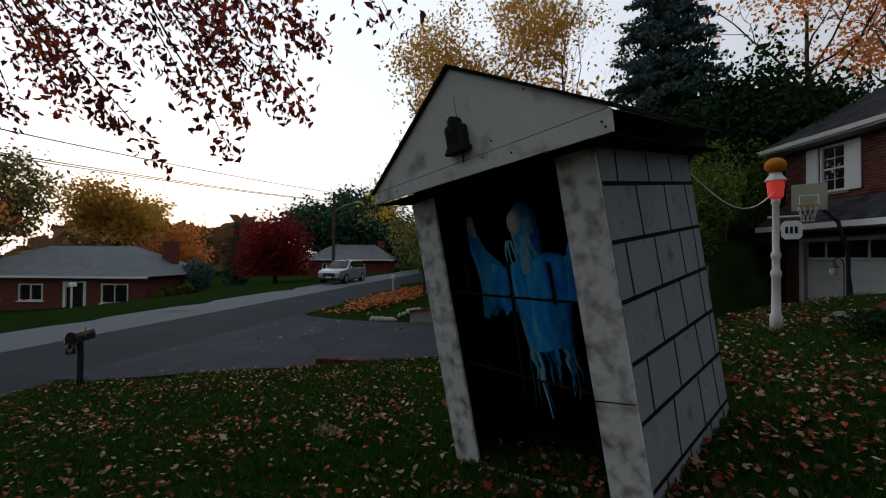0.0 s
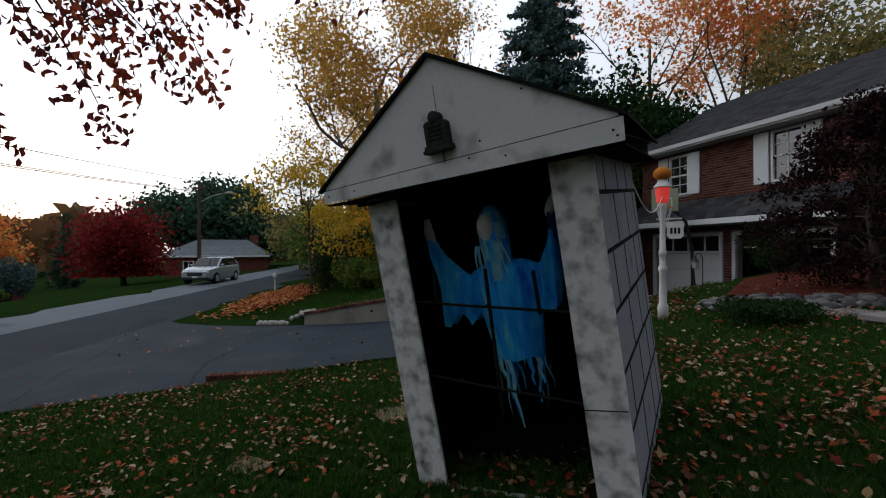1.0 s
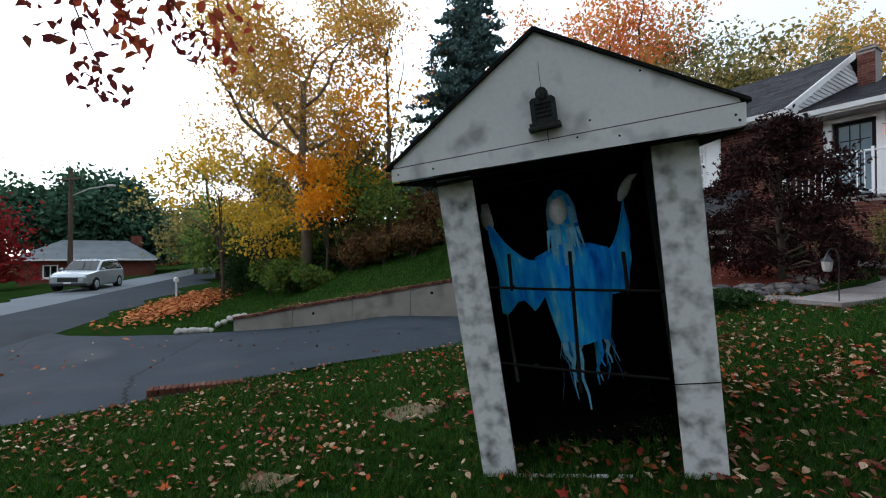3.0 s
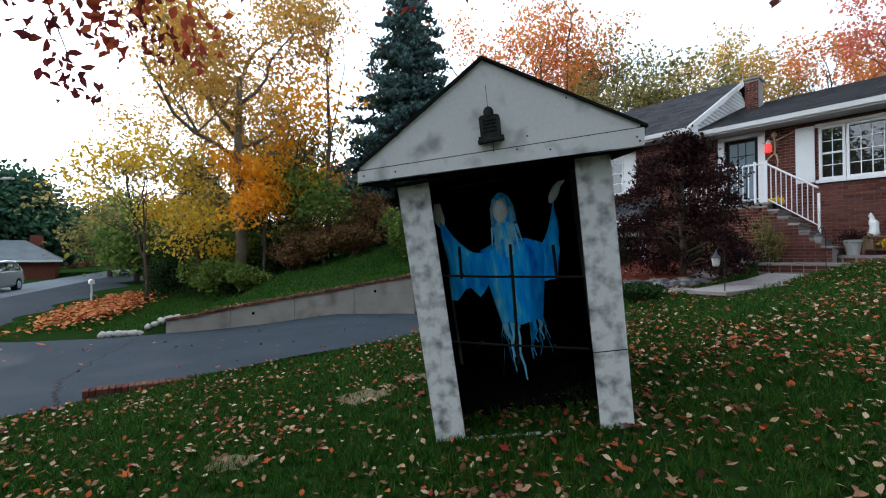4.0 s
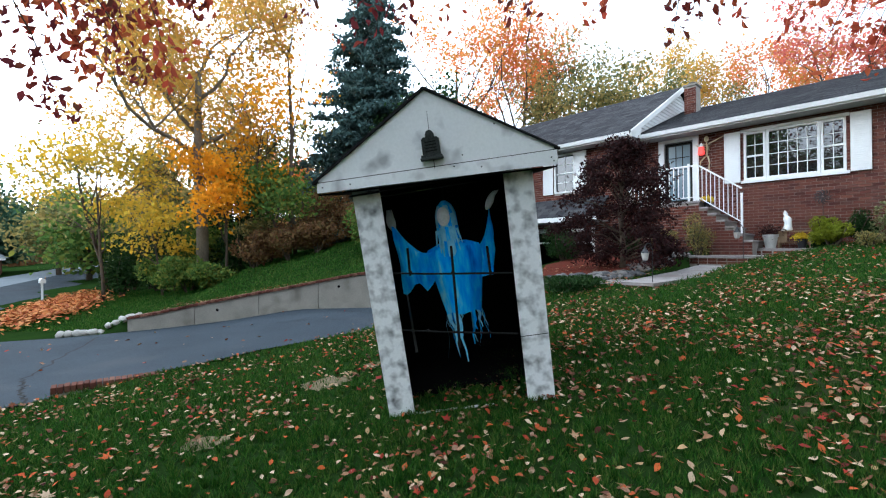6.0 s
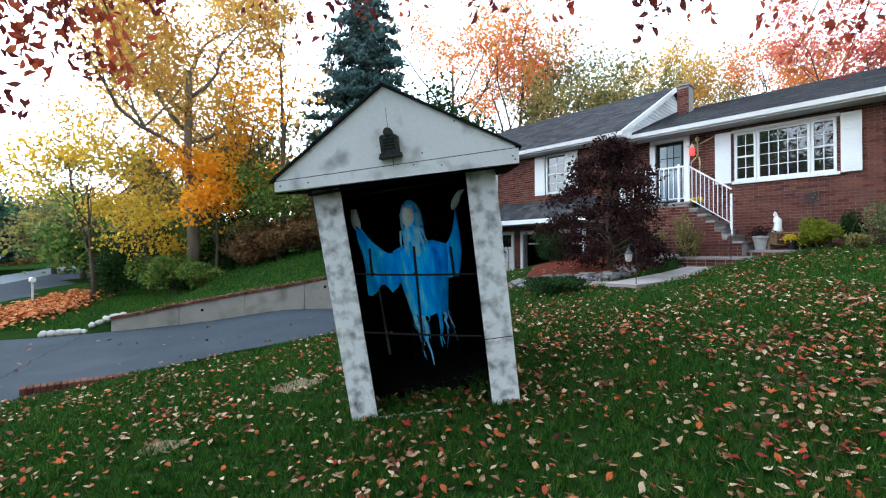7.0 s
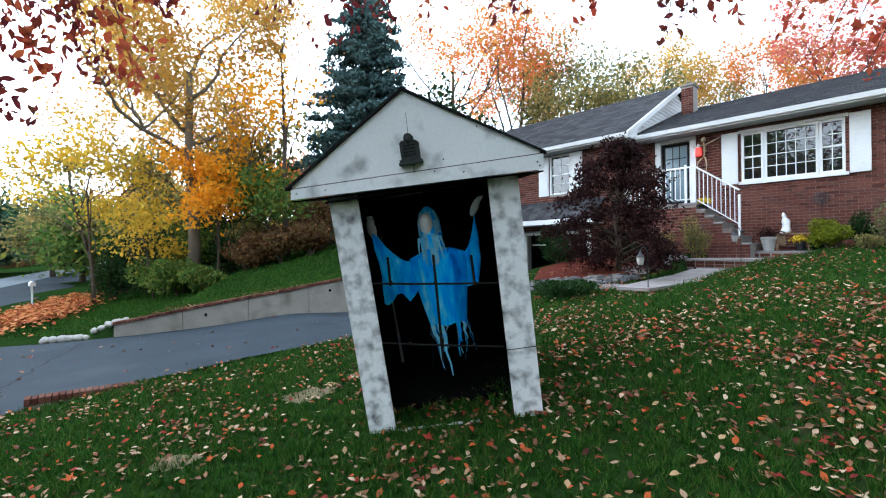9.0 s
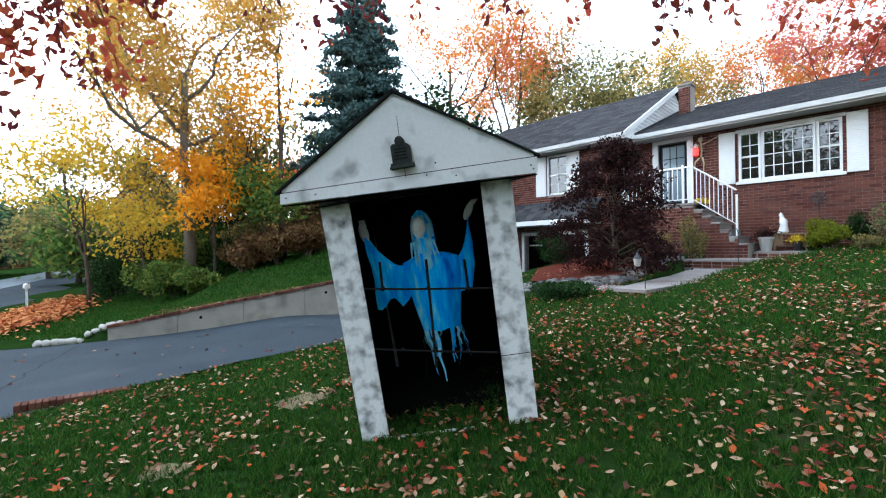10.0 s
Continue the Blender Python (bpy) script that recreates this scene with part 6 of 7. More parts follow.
def build_car(at, turn, label, paint):
    e = thing("parked_car", label, "car", m=Matrix.Translation(at) @ Matrix.Rotation(turn, 4, "Z"))
    # body: cross sections from nose to tail (x forward), rounded sides
    secs = [(2.32, 0.45, 0.78, 0.70), (2.20, 0.32, 0.92, 0.84), (1.55, 0.28, 1.02, 0.92), (0.95, 0.26, 1.08, 0.94), (0.0, 0.26, 1.10, 0.94), (-1.2, 0.26, 1.12, 0.94), (-2.0, 0.30, 1.12, 0.92), (-2.32, 0.45, 1.02, 0.84)]
    def loft(secs, shape):
        bm = bmesh.new()
        rings = [[bm.verts.new(p) for p in shape(*s)] for s in secs]
        n = len(rings[0])
        for a, b in zip(rings, rings[1:]):
            for k in range(n):
                bm.faces.new((a[k], a[(k + 1) % n], b[(k + 1) % n], b[k]))
        bm.faces.new(rings[0][::-1])
        bm.faces.new(rings[-1])
        bmesh.ops.recalc_face_normals(bm, faces=bm.faces[:])
        return bm
    def body_ring(x, lo, hi, w):
        m = (lo + hi) / 2
        return [(x, -w * 0.9, lo), (x, -w, lo + 0.12), (x, -w, m), (x, -w * 0.95, hi - 0.04), (x, -w * 0.86, hi), (x, w * 0.86, hi), (x, w * 0.95, hi - 0.04), (x, w, m), (x, w, lo + 0.12), (x, w * 0.9, lo)]
    part("body", loft(secs, body_ring), paint, e, smooth=False)
    cab = [(1.05, 1.06, 1.08, 0.80), (0.25, 1.06, 1.62, 0.70), (-0.8, 1.06, 1.70, 0.70), (-1.75, 1.06, 1.64, 0.70), (-2.22, 1.06, 1.12, 0.78)]
    def cab_ring(x, lo, hi, w):
        return [(x, -0.84, lo), (x, -w, hi - 0.05), (x, -w * 0.9, hi), (x, w * 0.9, hi), (x, w, hi - 0.05), (x, 0.84, lo)]
    part("cabin", loft(cab, cab_ring), paint, e)
    def shell(pts, mat, name):
        v = [Vector(p) for p in pts]
        n = (v[1] - v[0]).cross(v[2] - v[0]).normalized()
        if n.dot((v[0] + v[2]) / 2 - Vector((-0.5, 0, 0.9))) < 0:
            n = -n
        bm = bmesh.new()
        lo = [bm.verts.new(p - n * 0.02) for p in v]
        hi = [bm.verts.new(p + n * 0.012) for p in v]
        bm.faces.new(hi)
        bm.faces.new(lo[::-1])
        for i in range(4):
            bm.faces.new((lo[i], lo[(i + 1) % 4], hi[(i + 1) % 4], hi[i]))
        bmesh.ops.recalc_face_normals(bm, faces=bm.faces[:])
        part(name, bm, mat, e)
    shell([(1.02, -0.74, 1.115), (1.02, 0.74, 1.115), (0.30, 0.62, 1.60), (0.30, -0.62, 1.60)], M_CARGLASS, "windscreen")
    for s in (-1, 1):
        for x0, x1, t0, t1 in ((0.80, -0.25, 0.22, -0.25), (-0.33, -1.15, -0.33, -1.10), (-1.23, -1.95, -1.18, -1.72)):
            shell([(x0, s * 0.835, 1.12), (x1, s * 0.835, 1.12), (t1, s * 0.735, 1.56), (t0, s * 0.735, 1.56)], M_CARGLASS, "side_window")
        part("headlight", block((2.16, s * 0.62 - 0.17, 0.70), (2.30, s * 0.62 + 0.17, 0.84), bevel=0.03), M_HEAD, e)
        part("tail_light", block((-2.33, s * 0.72 - 0.10, 0.80), (-2.24, s * 0.72 + 0.10, 1.05), bevel=0.02), M_REDGLASS, e)
        part("mirror", block((0.72, s * 0.98 - 0.08, 1.08), (0.84, s * 0.98 + 0.08, 1.22), bevel=0.03), paint, e)
        for x in (1.45, -1.40):
            w = bmesh.new()
            bmesh.ops.create_cone(w, cap_ends=True, segments=24, radius1=0.36, radius2=0.36, depth=0.24, matrix=Matrix.Translation((x, s * 0.83, 0.36)) @ Matrix.Rotation(radians(90), 4, "X"))
            wheel = part("wheel", w, M_TYRE, e)
            r = bmesh.new()
            bmesh.ops.create_cone(r, cap_ends=True, segments=16, radius1=0.22, radius2=0.20, depth=0.03, matrix=Matrix.Translation((x, s * 0.96, 0.36)) @ Matrix.Rotation(radians(-90 * s), 4, "X"))
            part("rim", r, M_CARPAINT, wheel)
        part("roof_rail", tube([(0.1, s * 0.60, 1.68), (-1.6, s * 0.60, 1.72)], 0.018, 5), M_STEEL, e)
    part("grille", block((2.24, -0.45, 0.52), (2.345, 0.45, 0.74), bevel=0.02), M_STEEL, e)
    part("plate", block((2.33, -0.16, 0.42), (2.35, 0.16, 0.52)), M_WHITE, e)
    part("bumper", block((2.10, -0.80, 0.30), (2.36, 0.80, 0.46), bevel=0.04), M_STEEL, e)
    return e


M_REDGLASS = glass_material("red_glass", (0.25, 0.01, 0.01), 0.1)
car_p = ROAD_AT + ROAD_ALONG * 24.6 + ROAD_IN * -5.4
car_turn = math.atan2(-ROAD_ALONG[1], -ROAD_ALONG[0])
build_car((float(car_p[0]), float(car_p[1]), float(lawn_z(*car_p)) + 0.03), car_turn, "silver-blue sport utility car parked at the kerb", M_CARPAINT)
car_p = ROAD_AT + ROAD_ALONG * 46 + ROAD_IN * -0.6
build_car((float(car_p[0]), float(car_p[1]), float(lawn_z(*car_p)) + 0.03), car_turn, "white car parked farther up the street", M_WHITE)
car_p = ROAD_AT + ROAD_ALONG * 58 + ROAD_IN * -5.6
build_car((float(car_p[0]), float(car_p[1]), float(lawn_z(*car_p)) + 0.03), car_turn, "dark car far up the street", M_STEEL)


def build_pole(x, y, h):
    e = thing("utility_pole", "tall wooden utility pole with street lamp arm", "utility pole", (x, y, gz(x, y) - 0.1))
    part("pole", tube([(0, 0, 0), (0, 0, h * 0.5), (0, 0, h)], [0.15, 0.13, 0.11], 10), M_BARK, e)
    part("lamp_arm", tube([(0, 0, h - 1.6), (0.9, 0.5, h - 1.1), (1.8, 1.0, h - 0.9)], 0.035, 6), M_TERRA, e)
    part("lamp_head", block((1.7, 0.88, h - 0.98), (2.3, 1.12, h - 0.84), bevel=0.03), M_TERRA, e)
    part("crossarm", block((-0.9, -0.06, h - 0.6), (0.9, 0.06, h - 0.48)), M_BARK, e)
    return e


pole_p = ROAD_AT + ROAD_ALONG * 27.4 + ROAD_IN * -7.6
build_pole(float(pole_p[0]), float(pole_p[1]), 7.2)
for k, dz in enumerate((7.0, 6.3, 6.25)):
    a = Vector((float(pole_p[0]), float(pole_p[1]), gz(*pole_p) + dz))
    q = ROAD_AT + ROAD_ALONG * -28.0 + ROAD_IN * (-7.6 - 0.4 * k)
    b = Vector((float(q[0]), float(q[1]), gz(*q) + dz + 0.2))
    wire = part("overhead_wire", tube([a.lerp(b, i / 16) - Vector((0, 0, 1.0 * math.sin(math.pi * i / 16))) for i in range(17)], 0.018, 4), M_STEEL)
    tagged(wire, "thin dark overhead wire along the street", "cable")
bin_e = thing("wheelie_bin", "dark wheeled bin beside the low house", "bin", (-46.0, -4.6, gz(-46.0, -4.6)))
part("bin_body", prism([(-0.28, 0), (0.28, 0), (0.34, 1.0), (-0.34, 1.0)], -0.3, 0.3), M_BIN, bin_e)
part("lid", block((-0.36, -0.34, 1.0), (0.36, 0.34, 1.07), bevel=0.02), M_BIN, bin_e)

# trees across the street
leafy_tree("street_tree", "yellow-green tree behind the low house", (-66.0, 4.6), 13.5, 6.0, 0.3, M_GOLD, 7000, 0.46, 81, None, 0.25, (0, 0), 1.0, 4, 3.0)
leafy_tree("street_tree", "broad olive tree beside the low house", (-55.0, -5.6), 13.0, 4.5, 0.3, M_OLIVE, 6000, 0.42, 82, None, 0.25, (0, 0), 0.9, 4, 2.0)
leafy_tree("street_tree", "rust-brown tree farther down the street", (-50.0, -9.5), 13.0, 6.0, 0.3, M_RUST, 6000, 0.4, 83, None, 0.25, (0, 0), 1.4, 4, 2.0)
leafy_tree("red_tree", "broad low dark red maple across the street", (-35.0, 12.6), 5.4, 4.6, 0.2, M_RED, 11000, 0.26, 84, None, 0.12, (0, 0), 1.0, 5, 0.9)
shrub("conifer_bush", "grey-green evergreen bush at the low house's corner", (-40.8, 8.0), 1.7, 3.2, M_NEEDLE, 5000, 0.2, 86)
for k, (x, y, h) in enumerate(((-52.0, 25.5, 11.0), (-48.0, 28.5, 11.5), (-45.0, 32.0, 8.0))):
    leafy_tree("tall_pine", "broad dark green pine across the street", (x, y), h, h * 0.55, 0.25, M_PINE, 7500, 0.55, 90 + k, None, 0.15, (0, 0), 1.0, 5, 1.0)
spruce("tall_pine", "slim dark fir across the street", (-57.0, 16.5), 8.0, 1.8, M_PINE, 95, 5000, 0.4, bare=0.02)
for k, (x, y, h, m) in enumerate(((-60.0, 11.0, 9.0, M_RUST), (-33.0, 27.0, 6.0, M_OLIVE), (-38.0, 33.0, 7.0, M_GREEN), (-30.0, 33.0, 7.0, M_OLIVE), (-25.0, 30.0, 6.5, M_GREEN), (-44.0, 40.0, 9.0, M_OLIVE), (-21.0, 24.0, 5.5, M_OLIVE), (-17.0, 27.0, 6.5, M_GOLD), (-12.0, 26.0, 6.5, M_RUST), (-26.0, 22.5, 5.0, M_GREEN))):
    leafy_tree("wood_tree", "mixed autumn tree in the far wood", (x, y), h, h * 0.5, 0.2, m, 3000, 0.36, 110 + k, None, 0.2, (0, 0), 0.9, 4, 0.8, "trees of the far wood")

# thicket at the edge of the neighbouring lawn
for k, (x, y, r, h, m) in enumerate(((-10.6, 10.9, 1.1, 1.3, M_GREEN), (-9.4, 10.6, 1.0, 1.0, M_GREEN), (-8.2, 11.2, 1.1, 1.5, M_BROWN), (-7.0, 11.4, 1.2, 1.5, M_BROWN), (-6.0, 11.6, 1.0, 1.3, M_BROWN), (-12.0, 12.0, 1.3, 1.8, M_GREEN), (-11.2, 13.4, 1.5, 2.6, M_GREEN), (-9.0, 13.2, 1.6, 2.4, M_OLIVE), (-6.6, 13.8, 1.6, 2.6, M_BROWN), (-5.0, 13.2, 1.2, 1.8, M_BROWN), (-12.6, 14.4, 1.8, 3.0, M_GREEN), (-7.8, 15.4, 1.8, 3.2, M_OLIVE), (-3.6, 14.6, 1.4, 2.2, M_GREEN), (-2.4, 9.4, 1.2, 2.2, M_GREEN), (-2.4, 11.2, 1.3, 2.8, M_GREEN), (-2.2, 13.0, 1.3, 3.0, M_GREEN), (-1.6, 14.6, 1.3, 3.2, M_GREEN), (-3.4, 10.4, 1.2, 2.0, M_GREEN), (-0.9, 15.6, 1.2, 3.0, M_GREEN), (-15.4, 13.3, 1.4, 2.2, M_DEEPGREEN), (-14.2, 13.9, 1.6, 2.9, M_DEEPGREEN), (-13.2, 13.0, 1.3, 2.0, M_DEEPGREEN), (-16.9, 15.6, 1.6, 3.0, M_DEEPGREEN), (-11.6, 14.6, 1.7, 3.4, M_DEEPGREEN), (-9.8, 12.6, 1.1, 1.7, M_DEEPGREEN), (-10.2, 14.6, 1.5, 3.0, M_DEEPGREEN), (-18.6, 18.0, 1.8, 3.2, M_DEEPGREEN))):
    shrub("thicket_bush", "tangled %s undergrowth bush at the wood's edge" % {M_GREEN: "green", M_BROWN: "brown", M_OLIVE: "olive", M_DEEPGREEN: "dark green"}[m], (x, y), r, h, m, 2600, 0.13, 140 + k)
for k, (x, y, h) in enumerate(((-2.4, 16.6, 6.5), (-1.2, 18.2, 7.0), (-3.4, 19.5, 8.0), (0.4, 20.0, 7.5))):
    leafy_tree("dark_evergreen", "dark green understorey tree behind the garage", (x, y), h, h * 0.55, 0.12, M_DEEPGREEN, 8000, 0.22, 170 + k, None, 0.1, (0, 0), 0.55, 5, 0.4)

# tall wood behind the house
for k, (x, y, h, sp, m, n) in enumerate(((-1.9, 26.0, 18.5, 8.0, M_RUST, 2600), (2.1, 25.6, 20.0, 8.0, M_RUST, 3200), (5.0, 29.5, 17.0, 7.0, M_OLIVE, 2600), (6.8, 24.0, 11.0, 7.0, M_OLIVE, 3200), (13.2, 31.6, 16.0, 6.0, M_GOLD, 2600), (16.8, 31.0, 14.5, 6.0, M_OLIVE, 2400), (21.2, 32.4, 16.0, 7.0, M_RUST, 3400), (21.5, 25.0, 15.5, 7.0, M_PINK, 3200), (26.5, 27.0, 18.0, 9.0, M_PINK, 3600), (-5.2, 29.6, 9.0, 5.0, M_GOLD, 1600), (10.0, 27.0, 8.5, 4.0, M_GOLD, 1800), (-8.5, 24.0, 7.0, 4.5, M_OLIVE, 2200))):
    leafy_tree("wood_tree", "tall %s tree in the wood behind the house" % {M_RUST: "orange-red", M_OLIVE: "olive and yellow", M_GOLD: "golden", M_PINK: "crimson"}[m], (x, y), h, sp, 0.20, m, int(n * 1.45), 0.24, 200 + k, None, 0.3, (0, 0), 0.46, 4, h * 0.25, "trees behind the house")
# trees down the street behind the lawn, which the front windows mirror
for k, (x, y, h, m) in enumerate(((-4.0, -17.0, 11.0, M_OLIVE), (3.0, -19.0, 12.0, M_GREEN), (9.0, -16.0, 11.0, M_OLIVE), (15.0, -12.0, 10.0, M_GREEN), (-11.0, -19.0, 12.0, M_RUST), (20.0, -6.0, 10.0, M_OLIVE), (-20.0, -15.0, 17.0, M_GREEN), (-25.0, -11.0, 16.0, M_OLIVE), (-16.0, -20.0, 17.0, M_GREEN), (-15.0, -12.5, 12.0, M_OLIVE))):
    leafy_tree("wood_tree", "autumn tree standing down the street", (x, y), h, h * 0.55, 0.22, m, 6500, 0.36, 240 + k, None, 0.15, (0, 0), 0.7, 4, 1.5, "trees down the street")

# woods all round, far off
rng = np.random.default_rng(300)
ang = rng.uniform(0, 2 * math.pi, 16000)
dist = rng.uniform(95, 190, 16000)
fx, fy = dist * np.cos(ang), dist * np.sin(ang)
top = 8 + 5 * np.sin(ang * 9) + 3 * np.sin(ang * 23)
fz = ground_z(fx, fy) + np.abs(top) * rng.uniform(0.0, 1.0, 16000) ** 0.8
far_woods = part("far_woods", quads_mesh("far_woods", leaf_quads(np.stack([fx, fy, fz], 1), 4.2, rng, 1.3), 6, M_BROWN))
tagged(far_woods, "hazy brown and rust woods along the skyline", "woods", kind="stuff")


# ---- the leaning plum tree over the lawn: its twigs hang into view ----
def build_overhead_tree():
    rng = np.random.default_rng(17)
    base = np.array((-3.7, -6.4))
    e = thing("plum_tree", "spreading tree with hanging purple-red leaves over the lawn", "tree", (0, 0, 0))
    z0 = gz(*base)
    part("trunk", tube([(base[0], base[1], z0 - 0.1), (base[0] + 0.05, base[1] + 0.1, z0 + 1.4), (base[0] + 0.2, base[1] + 0.4, z0 + 3.0)], [0.26, 0.21, 0.18], 12), M_BARK, e, smooth=True)
    fork = Vector((base[0] + 0.2, base[1] + 0.4, z0 + 2.95))
    groups = (
        ((-4.3, -3.2, 4.6), ((-3.31, -1.55, 2.38), (-3.91, -1.9, 2.87), (-4.49, -2.24, 3.05), (-5.15, -2.65, 2.98), (-3.78, -1.78, 3.43), (-4.57, -2.34, 3.76), (-5.0, -2.2, 3.5), (-4.2, -1.6, 3.9), (-5.6, -2.4, 3.9))),
        ((-3.0, -2.4, 4.7), ((-2.96, -1.02, 2.5), (-2.75, -0.96, 2.80), (-3.38, -1.35, 3.2), (-3.07, -1.17, 3.63), (-2.37, -0.87, 3.7), (-3.3, -0.9, 3.5), (-2.71, -0.52, 2.95), (-3.6, -0.8, 4.0), (-4.4, -0.6, 4.0))),
        ((-2.2, -2.0, 4.8), ((-2.53, -0.44, 2.95), (-2.26, -0.46, 3.6), (-2.89, -0.64, 3.4), (-2.24, -0.48, 3.62), (-1.74, -0.2, 4.0))),
        ((-0.9, -2.6, 5.0), ((-0.8, -0.54, 3.36), (-0.4, -0.3, 3.6), (-0.03, -0.26, 3.6), (-0.58, -0.52, 3.55), (-1.28, -0.38, 3.7))),
        ((1.2, -2.6, 5.0), ((0.48, -0.01, 3.78), (1.25, 0.07, 3.76), (1.93, 0.14, 3.56), (2.01, -0.06, 3.62), (2.36, -0.02, 3.66))),
        ((3.0, -2.0, 4.9), ((2.95, 0.24, 3.60), (3.49, 0.69, 3.46), (3.98, 0.94, 3.74), (4.08, 0.75, 3.74), (4.14, 0.96, 3.40), (4.6, 0.6, 3.9), (3.6, 0.2, 3.9))),
    )
    leaves, reds = [], []
    for gi, (hub, tips) in enumerate(groups):
        h = Vector(hub)
        mid = fork.lerp(h, 0.5) + Vector((0, -0.2, 0.5))
        part("limb", tube([fork, fork.lerp(mid, 0.5) + Vector((0.05, 0, 0.15)), mid, h], [0.12, 0.10, 0.07, 0.035], 8), M_BARK, e, smooth=True)
        for ti, tip in enumerate(tips):
            t = Vector(tip) - Vector((0, 0, 0.0 if gi < 3 else 0.20))
            top = h.lerp(t, 0.62)
            top.z = max(h.z * 0.45 + t.z * 0.55, t.z + 0.55)
            pts = [h, h.lerp(top, 0.5) + Vector((0, 0, 0.15)), top, top.lerp(t, 0.5) + Vector((0.03, 0.02, 0.03)), t + Vector((0, 0, 0.06))]
            part("twig", tube(pts, [0.02, 0.013, 0.008, 0.005, 0.002], 5), M_BARK, e)
            dense = 1.0 if gi < 3 else 0.42
            for k in range(int(120 * dense)):
                q = rng.uniform(0.25, 1.0) ** 0.8
                p = top.lerp(t, (q - 0.4) / 0.6) if q > 0.4 else h.lerp(top, 0.35 + q)
                spread = 0.06 + 0.30 * (1 - q)
                c = np.array(p) + rng.normal(size=3) * (spread, spread, spread * 0.8)
                (reds if (ti + gi) % 3 == 2 or gi == 5 else leaves).append(c)
    # the crown above the view, which shades the lawn
    up = rng.normal(size=(5200, 3)) * (3.0, 1.7, 0.6) + (-0.6, -3.6, 6.0)
    keep = up[:, 2] > 4.9
    # extra leaf bank out of view, added to darken the right-hand lawn
    over = rng.normal(size=(9000, 3)) * (2.3, 1.9, 0.55) + (4.6, -2.6, 6.9)
    over = over[(over[:, 2] > 5.9) & (over[:, 1] < 0.4)]
    crown = np.concatenate([np.array(leaves), up[keep]])
    part("crown", quads_mesh("leaf_cloud", leaf_quads(crown, 0.088, rng, 2.1, 0.9), 6, M_PLUM), M_PLUM, e, "hanging plum-coloured leaves")
    # unseen limb that carries the added shading leaves
    part("limb", tube([fork, fork.lerp(Vector((2.0, -4.2, 6.2)), 0.5) + Vector((0, 0, 0.5)), Vector((2.0, -4.2, 6.2)), Vector((5.6, -2.4, 6.9))], [0.13, 0.10, 0.08, 0.03], 8), M_BARK, e, smooth=True)
    part("crown", quads_mesh("leaf_cloud", leaf_quads(over, 0.17, rng, 1.8, 0.5), 6, M_PLUM), M_PLUM, e, "unseen high plum leaves added to shade the right lawn")
    part("crown", quads_mesh("leaf_cloud", leaf_quads(np.array(reds), 0.095, rng, 2.0, 0.8), 6, M_PLUMRED), M_PLUMRED, e, "turning red leaves")
    return e


M_PLUMRED = leaf_material("turning_leaf", [(0.20, 0.03, 0.025), (0.42, 0.07, 0.04), (0.50, 0.14, 0.05), (0.28, 0.04, 0.05)], 0.5, 0.8)
build_overhead_tree()


# ---- what lies on the lawn ----
def scatter(n, x0, x1, y0, y1, weight, rng):
    out = np.zeros((0, 2))
    while len(out) < n:
        p = np.stack([rng.uniform(x0, x1, n), rng.uniform(y0, y1, n)], 1)
        s, w = road_sw(p[:, 0], p[:, 1])
        ok = ~inside(DRIVE_OUT, p[:, 0], p[:, 1]) & ~inside(WALK_OUT, p[:, 0], p[:, 1]) & (s > 0.3) & (rng.uniform(0, 1, n) < weight(p[:, 0], p[:, 1]))
        out = np.concatenate([out, p[ok]])
    return out[:n]


def flat_leaves(pts, size, rng, lift, lobes=False):
    """Fallen leaves, curled, lying at odd tilts on the grass."""
    n = len(pts)
    z = ground_z(pts[:, 0], pts[:, 1]) + lift
    c = np.stack([pts[:, 0], pts[:, 1], z], 1)
    a = rng.uniform(0, 2 * math.pi, n)
    tilt = rng.normal(size=(n, 2)) * 0.38
    d = np.stack([np.cos(a), np.sin(a), tilt[:, 0]], 1)
    d /= np.linalg.norm(d, axis=1, keepdims=True)
    sd = np.stack([-np.sin(a), np.cos(a), tilt[:, 1]], 1)
    sd /= np.linalg.norm(sd, axis=1, keepdims=True)
    up = np.cross(d, sd)
    s = size * rng.uniform(0.6, 1.3, (n, 1))
    curl = rng.uniform(-0.10, 0.28, (n, 1)) * s
    if not lobes:
        prof = ((-0.62, 0.0, 0), (-0.48, 0.05, 0), (-0.2, 0.30, 1), (0.12, 0.27, 1), (0.5, 0.0, 0.6), (0.12, -0.27, 1), (-0.2, -0.30, 1), (-0.48, -0.05, 0))
    else:
        prof = ((-0.62, 0.015, 0), (-0.28, 0.10, 0), (-0.34, 0.36, 1), (-0.06, 0.26, 0.5), (0.04, 0.56, 1.2), (0.16, 0.20, 0.4), (0.58, 0.0, 0.8), (0.16, -0.20, 0.4), (0.04, -0.56, 1.2), (-0.06, -0.26, 0.5), (-0.34, -0.36, 1), (-0.28, -0.10, 0), (-0.62, -0.015, 0))
    return np.stack([c + d * s * u + sd * s * v + up * curl * k for u, v, k in prof], 1), len(prof)


rng = np.random.default_rng(400)


def leaf_weight(x, y):
    w = 0.45 + 0.55 * smooth_step(-1.5, 2.2, x + 0.15 * y)
    patch = 0.55 + 0.45 * np.sin(x * 2.1 + 1.3 * np.sin(y * 1.7)) * np.sin(y * 2.6 + 0.7)
    return w * patch * (1 - 0.72 * smooth_step(2.2, 4.2, y + 0.1 * x) * smooth_step(-0.5, 1.5, x))


